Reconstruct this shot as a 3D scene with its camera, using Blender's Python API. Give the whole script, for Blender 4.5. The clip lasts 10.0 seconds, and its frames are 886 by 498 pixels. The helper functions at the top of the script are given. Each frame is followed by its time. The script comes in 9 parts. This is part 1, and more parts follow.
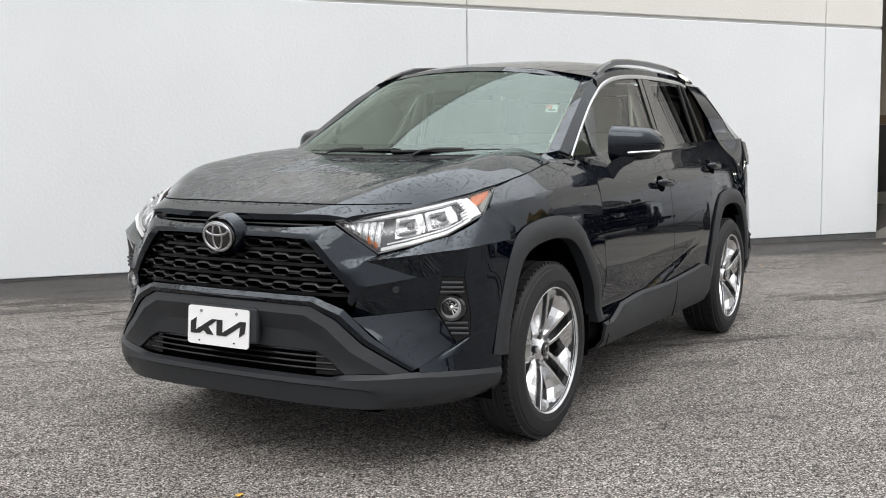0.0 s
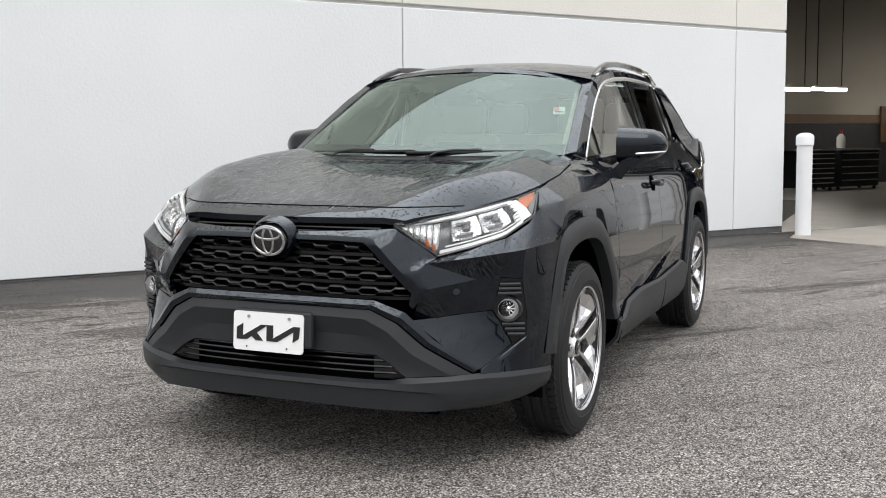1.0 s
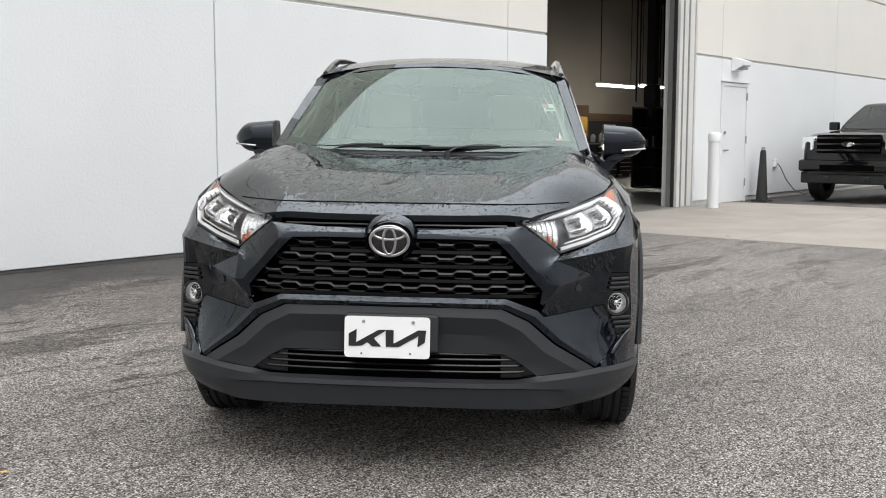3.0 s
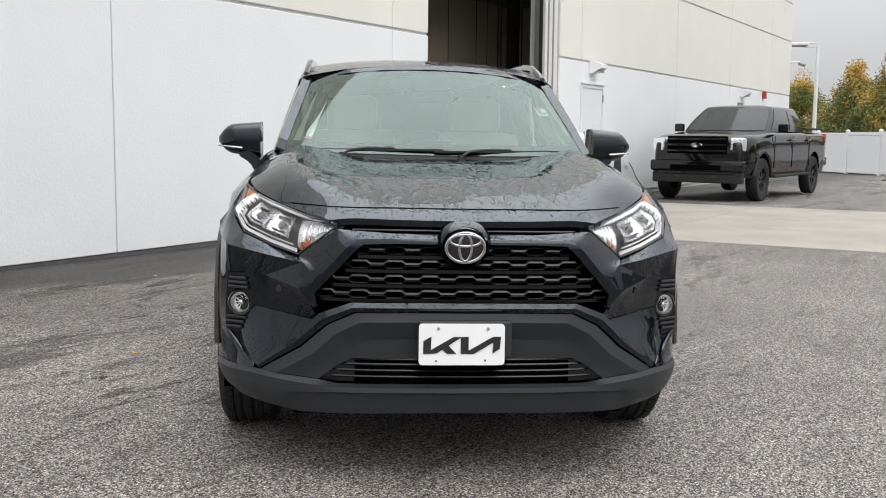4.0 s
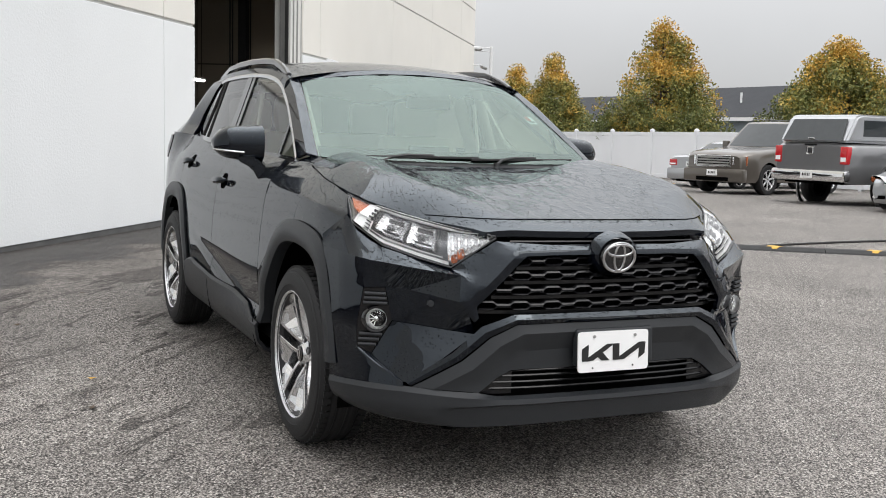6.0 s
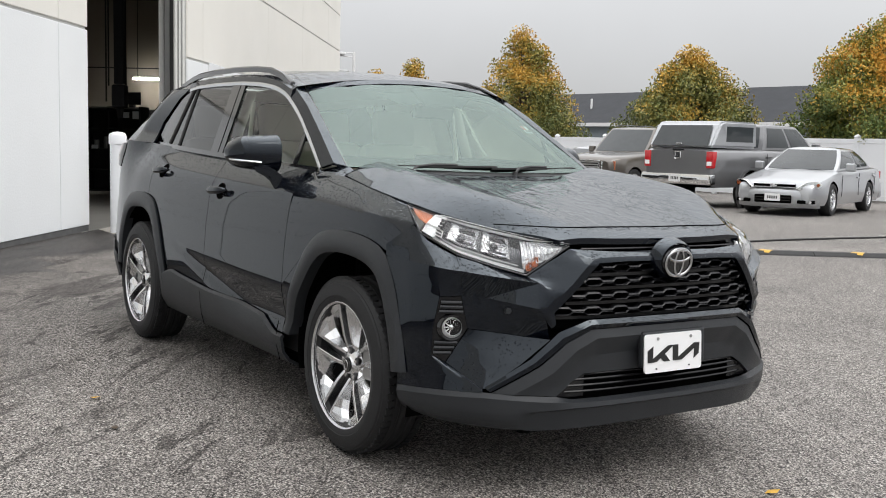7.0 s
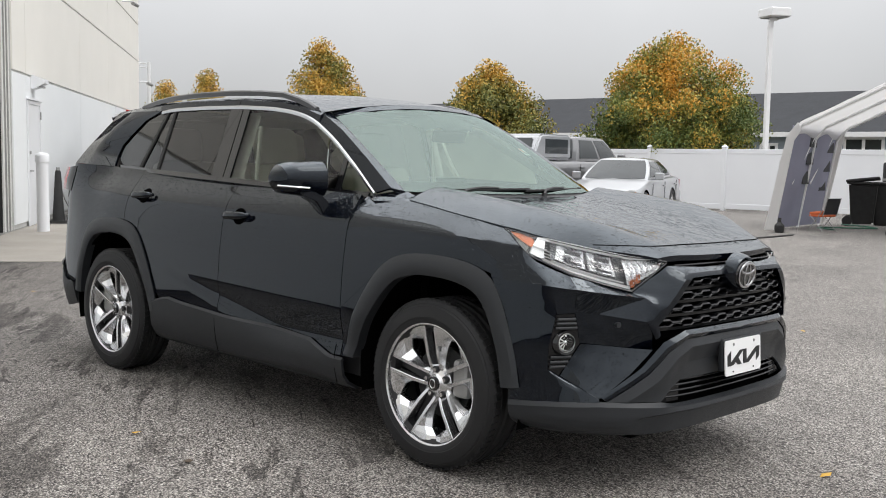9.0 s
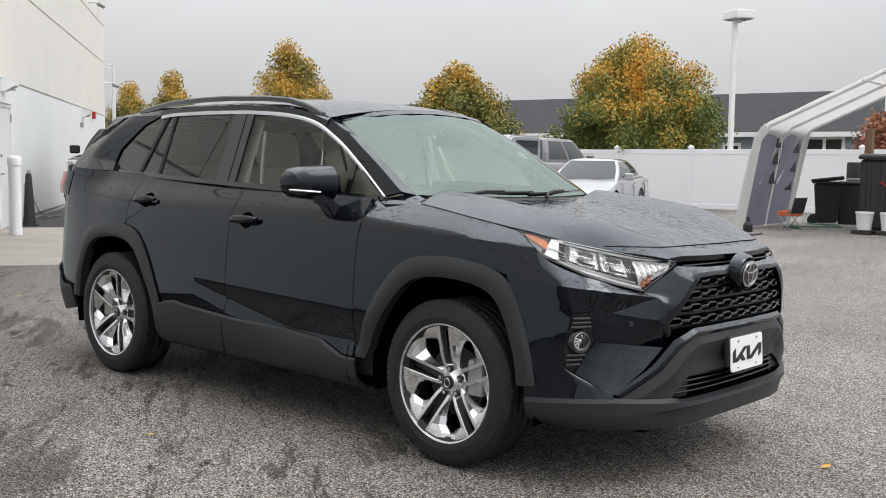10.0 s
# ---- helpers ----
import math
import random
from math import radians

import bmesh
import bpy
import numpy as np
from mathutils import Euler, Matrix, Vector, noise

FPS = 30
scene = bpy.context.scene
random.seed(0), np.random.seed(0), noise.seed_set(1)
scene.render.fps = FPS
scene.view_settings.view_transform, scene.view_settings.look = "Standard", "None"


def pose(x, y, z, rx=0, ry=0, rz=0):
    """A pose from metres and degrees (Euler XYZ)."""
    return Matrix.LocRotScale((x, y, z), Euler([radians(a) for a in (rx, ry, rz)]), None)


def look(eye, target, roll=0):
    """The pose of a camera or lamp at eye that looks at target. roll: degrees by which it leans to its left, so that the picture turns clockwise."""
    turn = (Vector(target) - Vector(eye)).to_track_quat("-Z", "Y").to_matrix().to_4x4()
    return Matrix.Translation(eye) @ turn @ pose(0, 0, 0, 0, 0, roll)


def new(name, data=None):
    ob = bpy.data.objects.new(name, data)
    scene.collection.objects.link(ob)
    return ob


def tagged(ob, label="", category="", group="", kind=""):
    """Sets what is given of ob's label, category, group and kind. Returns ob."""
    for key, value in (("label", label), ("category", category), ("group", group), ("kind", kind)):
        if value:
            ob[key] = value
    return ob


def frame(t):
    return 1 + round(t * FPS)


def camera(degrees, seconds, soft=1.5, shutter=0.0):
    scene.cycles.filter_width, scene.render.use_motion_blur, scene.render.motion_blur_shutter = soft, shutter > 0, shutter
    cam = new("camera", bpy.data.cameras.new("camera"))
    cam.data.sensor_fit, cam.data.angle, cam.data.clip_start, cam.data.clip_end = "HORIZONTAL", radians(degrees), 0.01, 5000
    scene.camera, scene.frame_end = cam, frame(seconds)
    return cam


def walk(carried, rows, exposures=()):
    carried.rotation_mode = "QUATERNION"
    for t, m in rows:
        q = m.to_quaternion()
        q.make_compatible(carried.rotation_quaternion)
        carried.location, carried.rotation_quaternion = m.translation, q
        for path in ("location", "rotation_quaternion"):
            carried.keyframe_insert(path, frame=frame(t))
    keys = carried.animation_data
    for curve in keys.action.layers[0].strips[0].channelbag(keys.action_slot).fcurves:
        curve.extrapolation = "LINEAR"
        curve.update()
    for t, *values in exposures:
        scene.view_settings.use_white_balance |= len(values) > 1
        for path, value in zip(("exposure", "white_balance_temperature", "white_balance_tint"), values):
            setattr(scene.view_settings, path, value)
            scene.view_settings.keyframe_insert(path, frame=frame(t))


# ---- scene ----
cam = camera(46.5, 10.0, soft=1.0)
PATH = [
    (0, (2.661, -3.803, 1.165), (1.646, -2.089, 0.978), -0.6),
    (0.5, (2.392, -3.959, 1.189), (1.472, -2.193, 0.995), -0.6),
    (1, (2.083, -4.125, 1.196), (1.287, -2.302, 0.999), -0.6),
    (1.5, (1.709, -4.256, 1.211), (1.061, -2.375, 1.011), -0.5),
    (2, (1.317, -4.391, 1.222), (0.827, -2.463, 1.018), -0.3),
    (2.5, (0.902, -4.475, 1.216), (0.574, -2.513, 1.006), -0.1),
    (4, (-0.409, -4.462, 1.251), (-0.221, -2.483, 1.03), 0.5),
    (4.5, (-0.848, -4.43, 1.26), (-0.49, -2.475, 1.036), 0.8),
    (5, (-1.284, -4.317, 1.268), (-0.757, -2.401, 1.041), 1.0),
    (5.5, (-1.712, -4.162, 1.282), (-1.022, -2.299, 1.056), 1.3),
    (7, (-2.856, -3.661, 1.287), (-1.756, -2.003, 1.082), 1.4),
    (7.5, (-3.198, -3.474, 1.305), (-1.985, -1.896, 1.11), 1.3),
    (8, (-3.51, -3.321, 1.309), (-2.201, -1.821, 1.124), 1.2),
    (8.5, (-3.745, -3.137, 1.316), (-2.366, -1.7, 1.136), 1.0),
    (9, (-3.949, -3.002, 1.329), (-2.515, -1.619, 1.152), 0.9),
    (9.5, (-4.112, -2.935, 1.343), (-2.645, -1.586, 1.168), 0.7),
    (10, (-4.176, -2.917, 1.343), (-2.693, -1.587, 1.168), 0.7),
]
walk(cam, [(t, look(eye, target, roll)) for t, eye, target, roll in PATH], exposures=[(0.0, 0.33), (5.5, 0.33), (7.5, 0.30), (10.0, 0.31)])

# ---- sky, sun ----
def nodes_of(idblock):
    idblock.use_nodes = True
    nt = idblock.node_tree
    return nt, nt.nodes, nt.links


world = bpy.data.worlds.new("overcast")
scene.world = world
nt, nn, ln = nodes_of(world)
bg = nn["Background"]
coord = nn.new("ShaderNodeTexCoord")
split = nn.new("ShaderNodeSeparateXYZ")
ln.new(coord.outputs["Generated"], split.inputs[0])
up = nn.new("ShaderNodeClamp")
ln.new(split.outputs["Z"], up.inputs["Value"])
grade = nn.new("ShaderNodeMath"); grade.operation = "MULTIPLY_ADD"     # overcast: three times as bright overhead as at the horizon
ln.new(up.outputs[0], grade.inputs[0])
grade.inputs[1].default_value, grade.inputs[2].default_value = 2.25, 0.55
cloud = nn.new("ShaderNodeTexNoise"); cloud.inputs["Scale"].default_value, cloud.inputs["Detail"].default_value = 2.2, 5
ln.new(coord.outputs["Generated"], cloud.inputs["Vector"])
cm = nn.new("ShaderNodeMapRange")
cm.inputs["From Min"].default_value, cm.inputs["From Max"].default_value = 0.3, 0.7
cm.inputs["To Min"].default_value, cm.inputs["To Max"].default_value = 0.9, 1.08
ln.new(cloud.outputs["Fac"], cm.inputs["Value"])
mul = nn.new("ShaderNodeMath"); mul.operation = "MULTIPLY"
ln.new(grade.outputs[0], mul.inputs[0]); ln.new(cm.outputs[0], mul.inputs[1])
grey = nn.new("ShaderNodeMixRGB"); grey.blend_type = "MULTIPLY"; grey.inputs[0].default_value = 1
grey.inputs[1].default_value = (0.972, 0.98, 0.998, 1)
ln.new(mul.outputs[0], grey.inputs[2])
sky = nn.new("ShaderNodeTexSky"); sky.sky_type, sky.sun_disc = "NISHITA", False
sky.sun_elevation, sky.sun_rotation = radians(50), radians(150)
skym = nn.new("ShaderNodeMixRGB"); skym.blend_type = "MULTIPLY"; skym.inputs[0].default_value = 1
skym.inputs[2].default_value = (0.07, 0.07, 0.07, 1)
ln.new(sky.outputs[0], skym.inputs[1])
mix = nn.new("ShaderNodeMixRGB"); mix.inputs[0].default_value = 0.93
ln.new(skym.outputs[0], mix.inputs[1]); ln.new(grey.outputs[0], mix.inputs[2])
ln.new(mix.outputs[0], bg.inputs["Color"])
bg.inputs["Strength"].default_value = 0.765

sun = new("sun", bpy.data.lights.new("sun", "SUN"))
sun.data.energy, sun.data.angle, sun.data.color = 0.7, radians(35), (1, 0.97, 0.93)
sun.matrix_world = look((4, -9, 12), (0, 0, 0))


# ---- materials ----
def material(name, color, rough=0.5, metal=0.0, var=0.08, scale=6.0, bump=0.0, bscale=60.0, coat=0.0, spec=0.5, fine=0.0, island=0.0):
    """A principled surface with two scales of variation in colour, and a fine relief."""
    m = bpy.data.materials.new(name)
    nt, nn, ln = nodes_of(m)
    p = nn["Principled BSDF"]
    p.inputs["Roughness"].default_value, p.inputs["Metallic"].default_value = rough, metal
    p.inputs["Coat Weight"].default_value, p.inputs["Specular IOR Level"].default_value = coat, spec
    tc = nn.new("ShaderNodeTexCoord")
    n1 = nn.new("ShaderNodeTexNoise"); n1.inputs["Scale"].default_value, n1.inputs["Detail"].default_value = scale, 6
    ln.new(tc.outputs["Object"], n1.inputs["Vector"])
    n2 = nn.new("ShaderNodeTexNoise"); n2.inputs["Scale"].default_value, n2.inputs["Detail"].default_value = bscale, 3
    ln.new(tc.outputs["Object"], n2.inputs["Vector"])
    add = nn.new("ShaderNodeMath"); add.operation = "MULTIPLY_ADD"
    ln.new(n2.outputs["Fac"], add.inputs[0]); add.inputs[1].default_value = fine / max(var, 1e-3)
    ln.new(n1.outputs["Fac"], add.inputs[2])
    last = add.outputs[0]
    if island:
        info = nn.new("ShaderNodeObjectInfo")
        a2 = nn.new("ShaderNodeMath"); a2.operation = "MULTIPLY_ADD"
        ln.new(info.outputs["Random"], a2.inputs[0]); a2.inputs[1].default_value = island / max(var, 1e-3)
        ln.new(last, a2.inputs[2]); last = a2.outputs[0]
    r = nn.new("ShaderNodeMapRange"); r.clamp = False
    mid = 0.5 + 0.5 * (fine + island) / max(var, 1e-3)
    r.inputs["From Min"].default_value, r.inputs["From Max"].default_value = mid - 0.5, mid + 0.5
    r.inputs["To Min"].default_value, r.inputs["To Max"].default_value = 1 - 2 * var, 1 + 2 * var
    ln.new(last, r.inputs["Value"])
    mx = nn.new("ShaderNodeMixRGB"); mx.blend_type = "MULTIPLY"; mx.inputs[0].default_value = 1
    mx.inputs[1].default_value = (*color, 1)
    ln.new(r.outputs[0], mx.inputs[2]); ln.new(mx.outputs[0], p.inputs["Base Color"])
    if bump:
        b = nn.new("ShaderNodeBump"); b.inputs["Strength"].default_value, b.inputs["Distance"].default_value = bump, 0.01
        ln.new(n2.outputs["Fac"], b.inputs["Height"]); ln.new(b.outputs[0], p.inputs["Normal"])
    return m


def glass(name, tint, rough=0.0, density=1.0, ior=1.5, film=0.0, sheen=(1, 1, 1)):
    """A tinted pane: clear shadow rays would need caustics, so it mixes a gloss coat over a tinted see-through."""
    m = bpy.data.materials.new(name)
    nt, nn, ln = nodes_of(m)
    nn.remove(nn["Principled BSDF"])
    out = nn["Material Output"]
    t = nn.new("ShaderNodeBsdfTransparent"); t.inputs[0].default_value = (*[c * density for c in tint], 1)
    g = nn.new("ShaderNodeBsdfGlossy"); g.inputs["Roughness"].default_value = rough
    g.inputs["Color"].default_value = (*sheen, 1)
    f = nn.new("ShaderNodeFresnel"); f.inputs["IOR"].default_value = ior
    s = nn.new("ShaderNodeMixShader")
    ln.new(f.outputs[0], s.inputs[0]); ln.new(t.outputs[0], s.inputs[1]); ln.new(g.outputs[0], s.inputs[2])
    last = s
    if film:                                            # a thin wet, dusty film that scatters a little light
        d = nn.new("ShaderNodeBsdfDiffuse"); d.inputs[0].default_value = (0.62, 0.85, 0.74, 1)
        last = nn.new("ShaderNodeMixShader"); last.inputs[0].default_value = film
        ln.new(s.outputs[0], last.inputs[1]); ln.new(d.outputs[0], last.inputs[2])
    ln.new(last.outputs[0], out.inputs["Surface"])
    return m


def emitter(name, color, strength):
    m = bpy.data.materials.new(name)
    nt, nn, ln = nodes_of(m)
    p = nn["Principled BSDF"]
    p.inputs["Emission Color"].default_value, p.inputs["Emission Strength"].default_value = (*color, 1), strength
    return m


def asphalt_material():
    m = bpy.data.materials.new("asphalt")
    nt, nn, ln = nodes_of(m)
    p = nn["Principled BSDF"]
    tc = nn.new("ShaderNodeTexCoord")

    def noise_of(scale, detail=4, kind="ShaderNodeTexNoise", rough=0.5):
        n = nn.new(kind); n.inputs["Scale"].default_value = scale
        if kind == "ShaderNodeTexNoise":
            n.inputs["Detail"].default_value, n.inputs["Roughness"].default_value = detail, rough
        ln.new(tc.outputs["Object"], n.inputs["Vector"])
        return n

    def ramp(src, a, b, ca, cb):
        r = nn.new("ShaderNodeValToRGB")
        r.color_ramp.elements[0].position, r.color_ramp.elements[1].position = a, b
        r.color_ramp.elements[0].color, r.color_ramp.elements[1].color = (*ca, 1), (*cb, 1)
        ln.new(src, r.inputs[0])
        return r.outputs[0]

    def blend(kind, fac, a, b):
        x = nn.new("ShaderNodeMixRGB"); x.blend_type = kind
        if isinstance(fac, float):
            x.inputs[0].default_value = fac
        else:
            ln.new(fac, x.inputs[0])
        ln.new(a, x.inputs[1]); ln.new(b, x.inputs[2])
        return x.outputs[0]

    stones = noise_of(150, kind="ShaderNodeTexVoronoi")
    grain = noise_of(75, 4, rough=0.7)
    base = ramp(stones.outputs["Color"], 0.24, 0.84, (0.050, 0.047, 0.044), (0.640, 0.612, 0.575))
    dark = ramp(stones.outputs["Distance"], 0.25, 0.75, (1, 1, 1), (0.30, 0.29, 0.29))
    c = blend("MULTIPLY", 1.0, base, dark)
    c = blend("MULTIPLY", 1.0, c, ramp(grain.outputs["Fac"], 0.32, 0.68, (0.72, 0.71, 0.70), (1.28, 1.27, 1.26)))
    # scattered pale chips and dark pits
    chips = noise_of(62, kind="ShaderNodeTexVoronoi")
    chip = nn.new("ShaderNodeSeparateColor"); ln.new(chips.outputs["Color"], chip.inputs[0])
    near_chip = ramp(chips.outputs["Distance"], 0.22, 0.36, (1, 1, 1), (0, 0, 0))
    for channel, cut, tone in ((0, 0.86, (0.66, 0.64, 0.61)), (1, 0.88, (0.050, 0.048, 0.047))):
        pick = nn.new("ShaderNodeMath"); pick.operation = "GREATER_THAN"; pick.inputs[1].default_value = cut
        ln.new(chip.outputs[channel], pick.inputs[0])
        both = nn.new("ShaderNodeMath"); both.operation = "MULTIPLY"
        ln.new(pick.outputs[0], both.inputs[0]); ln.new(near_chip, both.inputs[1])
        rgb = nn.new("ShaderNodeRGB"); rgb.outputs[0].default_value = (*tone, 1)
        c = blend("MIX", both.outputs[0], c, rgb.outputs[0])
    blot = noise_of(0.55, 7, rough=0.62)
    c = blend("MULTIPLY", 1.0, c, ramp(blot.outputs["Fac"], 0.34, 0.64, (0.80, 0.79, 0.79), (1.08, 1.07, 1.06)))
    spots = noise_of(7.5, 3)
    c = blend("MULTIPLY", 1.0, c, ramp(spots.outputs["Fac"], 0.27, 0.34, (0.45, 0.44, 0.44), (1, 1, 1)))
    # the distance from the wall's line, for what gathers near the building
    geo = nn.new("ShaderNodeVectorMath"); geo.operation = "DOT_PRODUCT"
    ln.new(tc.outputs["Object"], geo.inputs[0]); geo.inputs[1].default_value = (*WALL_OUT, 0)
    base_d = WALL_AT[0] * WALL_OUT[0] + WALL_AT[1] * WALL_OUT[1]
    near_wall = nn.new("ShaderNodeMapRange"); near_wall.interpolation_type = "SMOOTHSTEP"
    near_wall.inputs["From Min"].default_value, near_wall.inputs["From Max"].default_value = base_d + 3.5, base_d + 7.5
    near_wall.inputs["To Min"].default_value, near_wall.inputs["To Max"].default_value = 1.0, 0.10
    ln.new(geo.outputs["Value"], near_wall.inputs["Value"])
    wall_darken = nn.new("ShaderNodeMapRange"); wall_darken.interpolation_type = "SMOOTHSTEP"      # darker towards the wall, with a ragged edge
    wall_darken.inputs["From Min"].default_value, wall_darken.inputs["From Max"].default_value = base_d + 0.6, base_d + 3.4
    wall_darken.inputs["To Min"].default_value, wall_darken.inputs["To Max"].default_value = 0.85, 0.0
    ragged = noise_of(1.3, 6, rough=0.65)
    edge = nn.new("ShaderNodeMath"); edge.operation = "MULTIPLY_ADD"; edge.inputs[1].default_value = 3.0
    ln.new(ragged.outputs["Fac"], edge.inputs[0]); ln.new(geo.outputs["Value"], edge.inputs[2])
    shift = nn.new("ShaderNodeMath"); shift.operation = "ADD"; shift.inputs[1].default_value = -1.5
    ln.new(edge.outputs[0], shift.inputs[0]); ln.new(shift.outputs[0], wall_darken.inputs["Value"])
    wall_tone = nn.new("ShaderNodeRGB"); wall_tone.outputs[0].default_value = (0.62, 0.60, 0.585, 1)
    c = blend("MULTIPLY", wall_darken.outputs[0], c, wall_tone.outputs[0])
    # worn dark streaks that run with the wall, where the top course has broken away
    lay = nn.new("ShaderNodeMapping"); lay.inputs["Rotation"].default_value = (0, 0, -radians(54.4))
    ln.new(tc.outputs["Object"], lay.inputs[0])
    for stretch, lo_, hi_, tone in (((0.45, 2.2, 1), 0.40, 0.46, 0.50), ((0.9, 6.0, 1), 0.385, 0.42, 0.38), ((1.7, 10.0, 1), 0.36, 0.39, 0.33)):
        lay2 = nn.new("ShaderNodeMapping"); lay2.inputs["Scale"].default_value = stretch
        ln.new(lay.outputs[0], lay2.inputs[0])
        smear = noise_of(1.0, 8, rough=0.72)
        ln.new(lay2.outputs[0], smear.inputs["Vector"]); smear.inputs["Distortion"].default_value = 0.5
        worn = nn.new("ShaderNodeMath"); worn.operation = "MULTIPLY"
        ln.new(ramp(smear.outputs["Fac"], lo_, hi_, (1, 1, 1), (0, 0, 0)), worn.inputs[0]); ln.new(near_wall.outputs[0], worn.inputs[1])
        tar = nn.new("ShaderNodeRGB"); tar.outputs[0].default_value = (tone, tone * 0.98, tone * 0.97, 1)
        c = blend("MULTIPLY", worn.outputs[0], c, tar.outputs[0])
    # damp band along the foot of the building: its distance from the wall's line
    wob = noise_of(0.8, 6, rough=0.6)
    dist = nn.new("ShaderNodeMath"); dist.operation = "MULTIPLY_ADD"
    ln.new(wob.outputs["Fac"], dist.inputs[0]); dist.inputs[1].default_value = -3.4
    ln.new(geo.outputs["Value"], dist.inputs[2])
    rel = nn.new("ShaderNodeMapRange"); rel.interpolation_type = "SMOOTHSTEP"
    rel.inputs["From Min"].default_value, rel.inputs["From Max"].default_value = base_d - 0.75, base_d - 0.40
    ln.new(dist.outputs[0], rel.inputs["Value"])
    wet = nn.new("ShaderNodeMath"); wet.operation = "SUBTRACT"; wet.inputs[0].default_value = 1.0
    ln.new(rel.outputs[0], wet.inputs[1])
    damp = nn.new("ShaderNodeRGB"); damp.outputs[0].default_value = (0.34, 0.33, 0.33, 1)
    c = blend("MULTIPLY", wet.outputs[0], c, damp.outputs[0])
    ln.new(c, p.inputs["Base Color"])
    rg = nn.new("ShaderNodeMapRange"); ln.new(wet.outputs[0], rg.inputs["Value"])
    rg.inputs["To Min"].default_value, rg.inputs["To Max"].default_value = 0.82, 0.55
    ln.new(rg.outputs[0], p.inputs["Roughness"])
    p.inputs["Specular IOR Level"].default_value = 0.35
    b = nn.new("ShaderNodeBump"); b.inputs["Strength"].default_value, b.inputs["Distance"].default_value = 0.7, 0.004
    b.invert = True
    ln.new(stones.outputs["Distance"], b.inputs["Height"])
    ln.new(b.outputs[0], p.inputs["Normal"])
    return m


WALL_AT, WALL_TURN = (0.750, 10.230), 54.4              # the building's opening edge, and the turn of its front
WALL_OUT = (math.sin(radians(WALL_TURN)), -math.cos(radians(WALL_TURN)))
BLD = pose(WALL_AT[0], WALL_AT[1], 0, 0, 0, WALL_TURN)   # x along the front, y into the building

M_asphalt = asphalt_material()
M_white_low = material("wall_paint_white", (0.80, 0.82, 0.83), 0.6, var=0.03, scale=0.7, bump=0.25, bscale=35, fine=0.01)
M_white_up = material("wall_paint_cream", (0.78, 0.76, 0.71), 0.65, var=0.03, scale=0.7, bump=0.25, bscale=35, fine=0.01)
M_joint = material("joint_sealant", (0.56, 0.56, 0.55), 0.8, var=0.1)
M_foot = material("foundation", (0.10, 0.10, 0.10), 0.9, var=0.2)
M_concrete = material("concrete", (0.33, 0.305, 0.27), 0.85, var=0.14, scale=1.1, bump=0.3, bscale=120, fine=0.06)
M_floor_in = material("shop_floor", (0.215, 0.207, 0.19), 0.35, var=0.15, scale=1.3, fine=0.04)
M_tan = material("interior_tan", (0.34, 0.31, 0.27), 0.8, var=0.06, scale=0.6)
M_dark_in = material("interior_black", (0.02, 0.02, 0.022), 0.6, var=0.2)
M_brown = material("interior_brown_panel", (0.13, 0.075, 0.04), 0.6, var=0.15, scale=3)
M_steel_white = material("painted_steel_white", (0.70, 0.70, 0.68), 0.45, var=0.05, scale=2)
M_steel_grey = material("galvanised_steel", (0.35, 0.35, 0.34), 0.45, 0.6, var=0.1, scale=4)
M_vinyl = material("vinyl_white", (0.80, 0.81, 0.83), 0.4, var=0.03, scale=0.8)
M_black_plastic = material("black_plastic", (0.018, 0.018, 0.019), 0.45, var=0.2, scale=5, bump=0.1, bscale=300)
M_rubber = material("rubber", (0.022, 0.022, 0.022), 0.75, var=0.25, scale=9, bump=0.2, bscale=200)
M_yellow = material("yellow_paint", (0.62, 0.36, 0.05), 0.6, var=0.12)
M_orange = material("orange_fabric", (0.55, 0.12, 0.04), 0.8, var=0.12)
M_red = material("red_plastic", (0.45, 0.02, 0.02), 0.35, var=0.08)
M_tube = emitter("fluorescent_tube", (1, 0.95, 0.85), 24)
M_roof = material("asphalt_shingle", (0.031, 0.033, 0.038), 0.9, var=0.15, scale=2, bump=0.6, bscale=12, fine=0.1)
M_siding = material("siding_blue_grey", (0.24, 0.28, 0.31), 0.7, var=0.05)
M_trim_white = material("trim_white", (0.76, 0.76, 0.76), 0.5, var=0.03)
M_dark_glass = material("dark_window", (0.035, 0.04, 0.042), 0.05, var=0.1, spec=0.45)
M_bark = material("bark", (0.10, 0.075, 0.055), 0.9, var=0.2, scale=8, bump=0.8, bscale=25)
M_tarp = material("white_tarp", (0.74, 0.73, 0.72), 0.5, var=0.05, scale=3, bump=0.5, bscale=7)
_nt, _nn, _ln = nodes_of(M_tarp)
_tr = _nn.new("ShaderNodeBsdfTranslucent"); _tr.inputs[0].default_value = (0.72, 0.71, 0.70, 1)   # daylight shines through the sheet
_mx = _nn.new("ShaderNodeMixShader"); _mx.inputs[0].default_value = 0.5
_ln.new(_nn["Principled BSDF"].outputs[0], _mx.inputs[1]); _ln.new(_tr.outputs[0], _mx.inputs[2])
_ln.new(_mx.outputs[0], _nn["Material Output"].inputs["Surface"])
M_curtain = material("grey_mesh_curtain", (0.25, 0.25, 0.32), 0.8, var=0.1, scale=2)


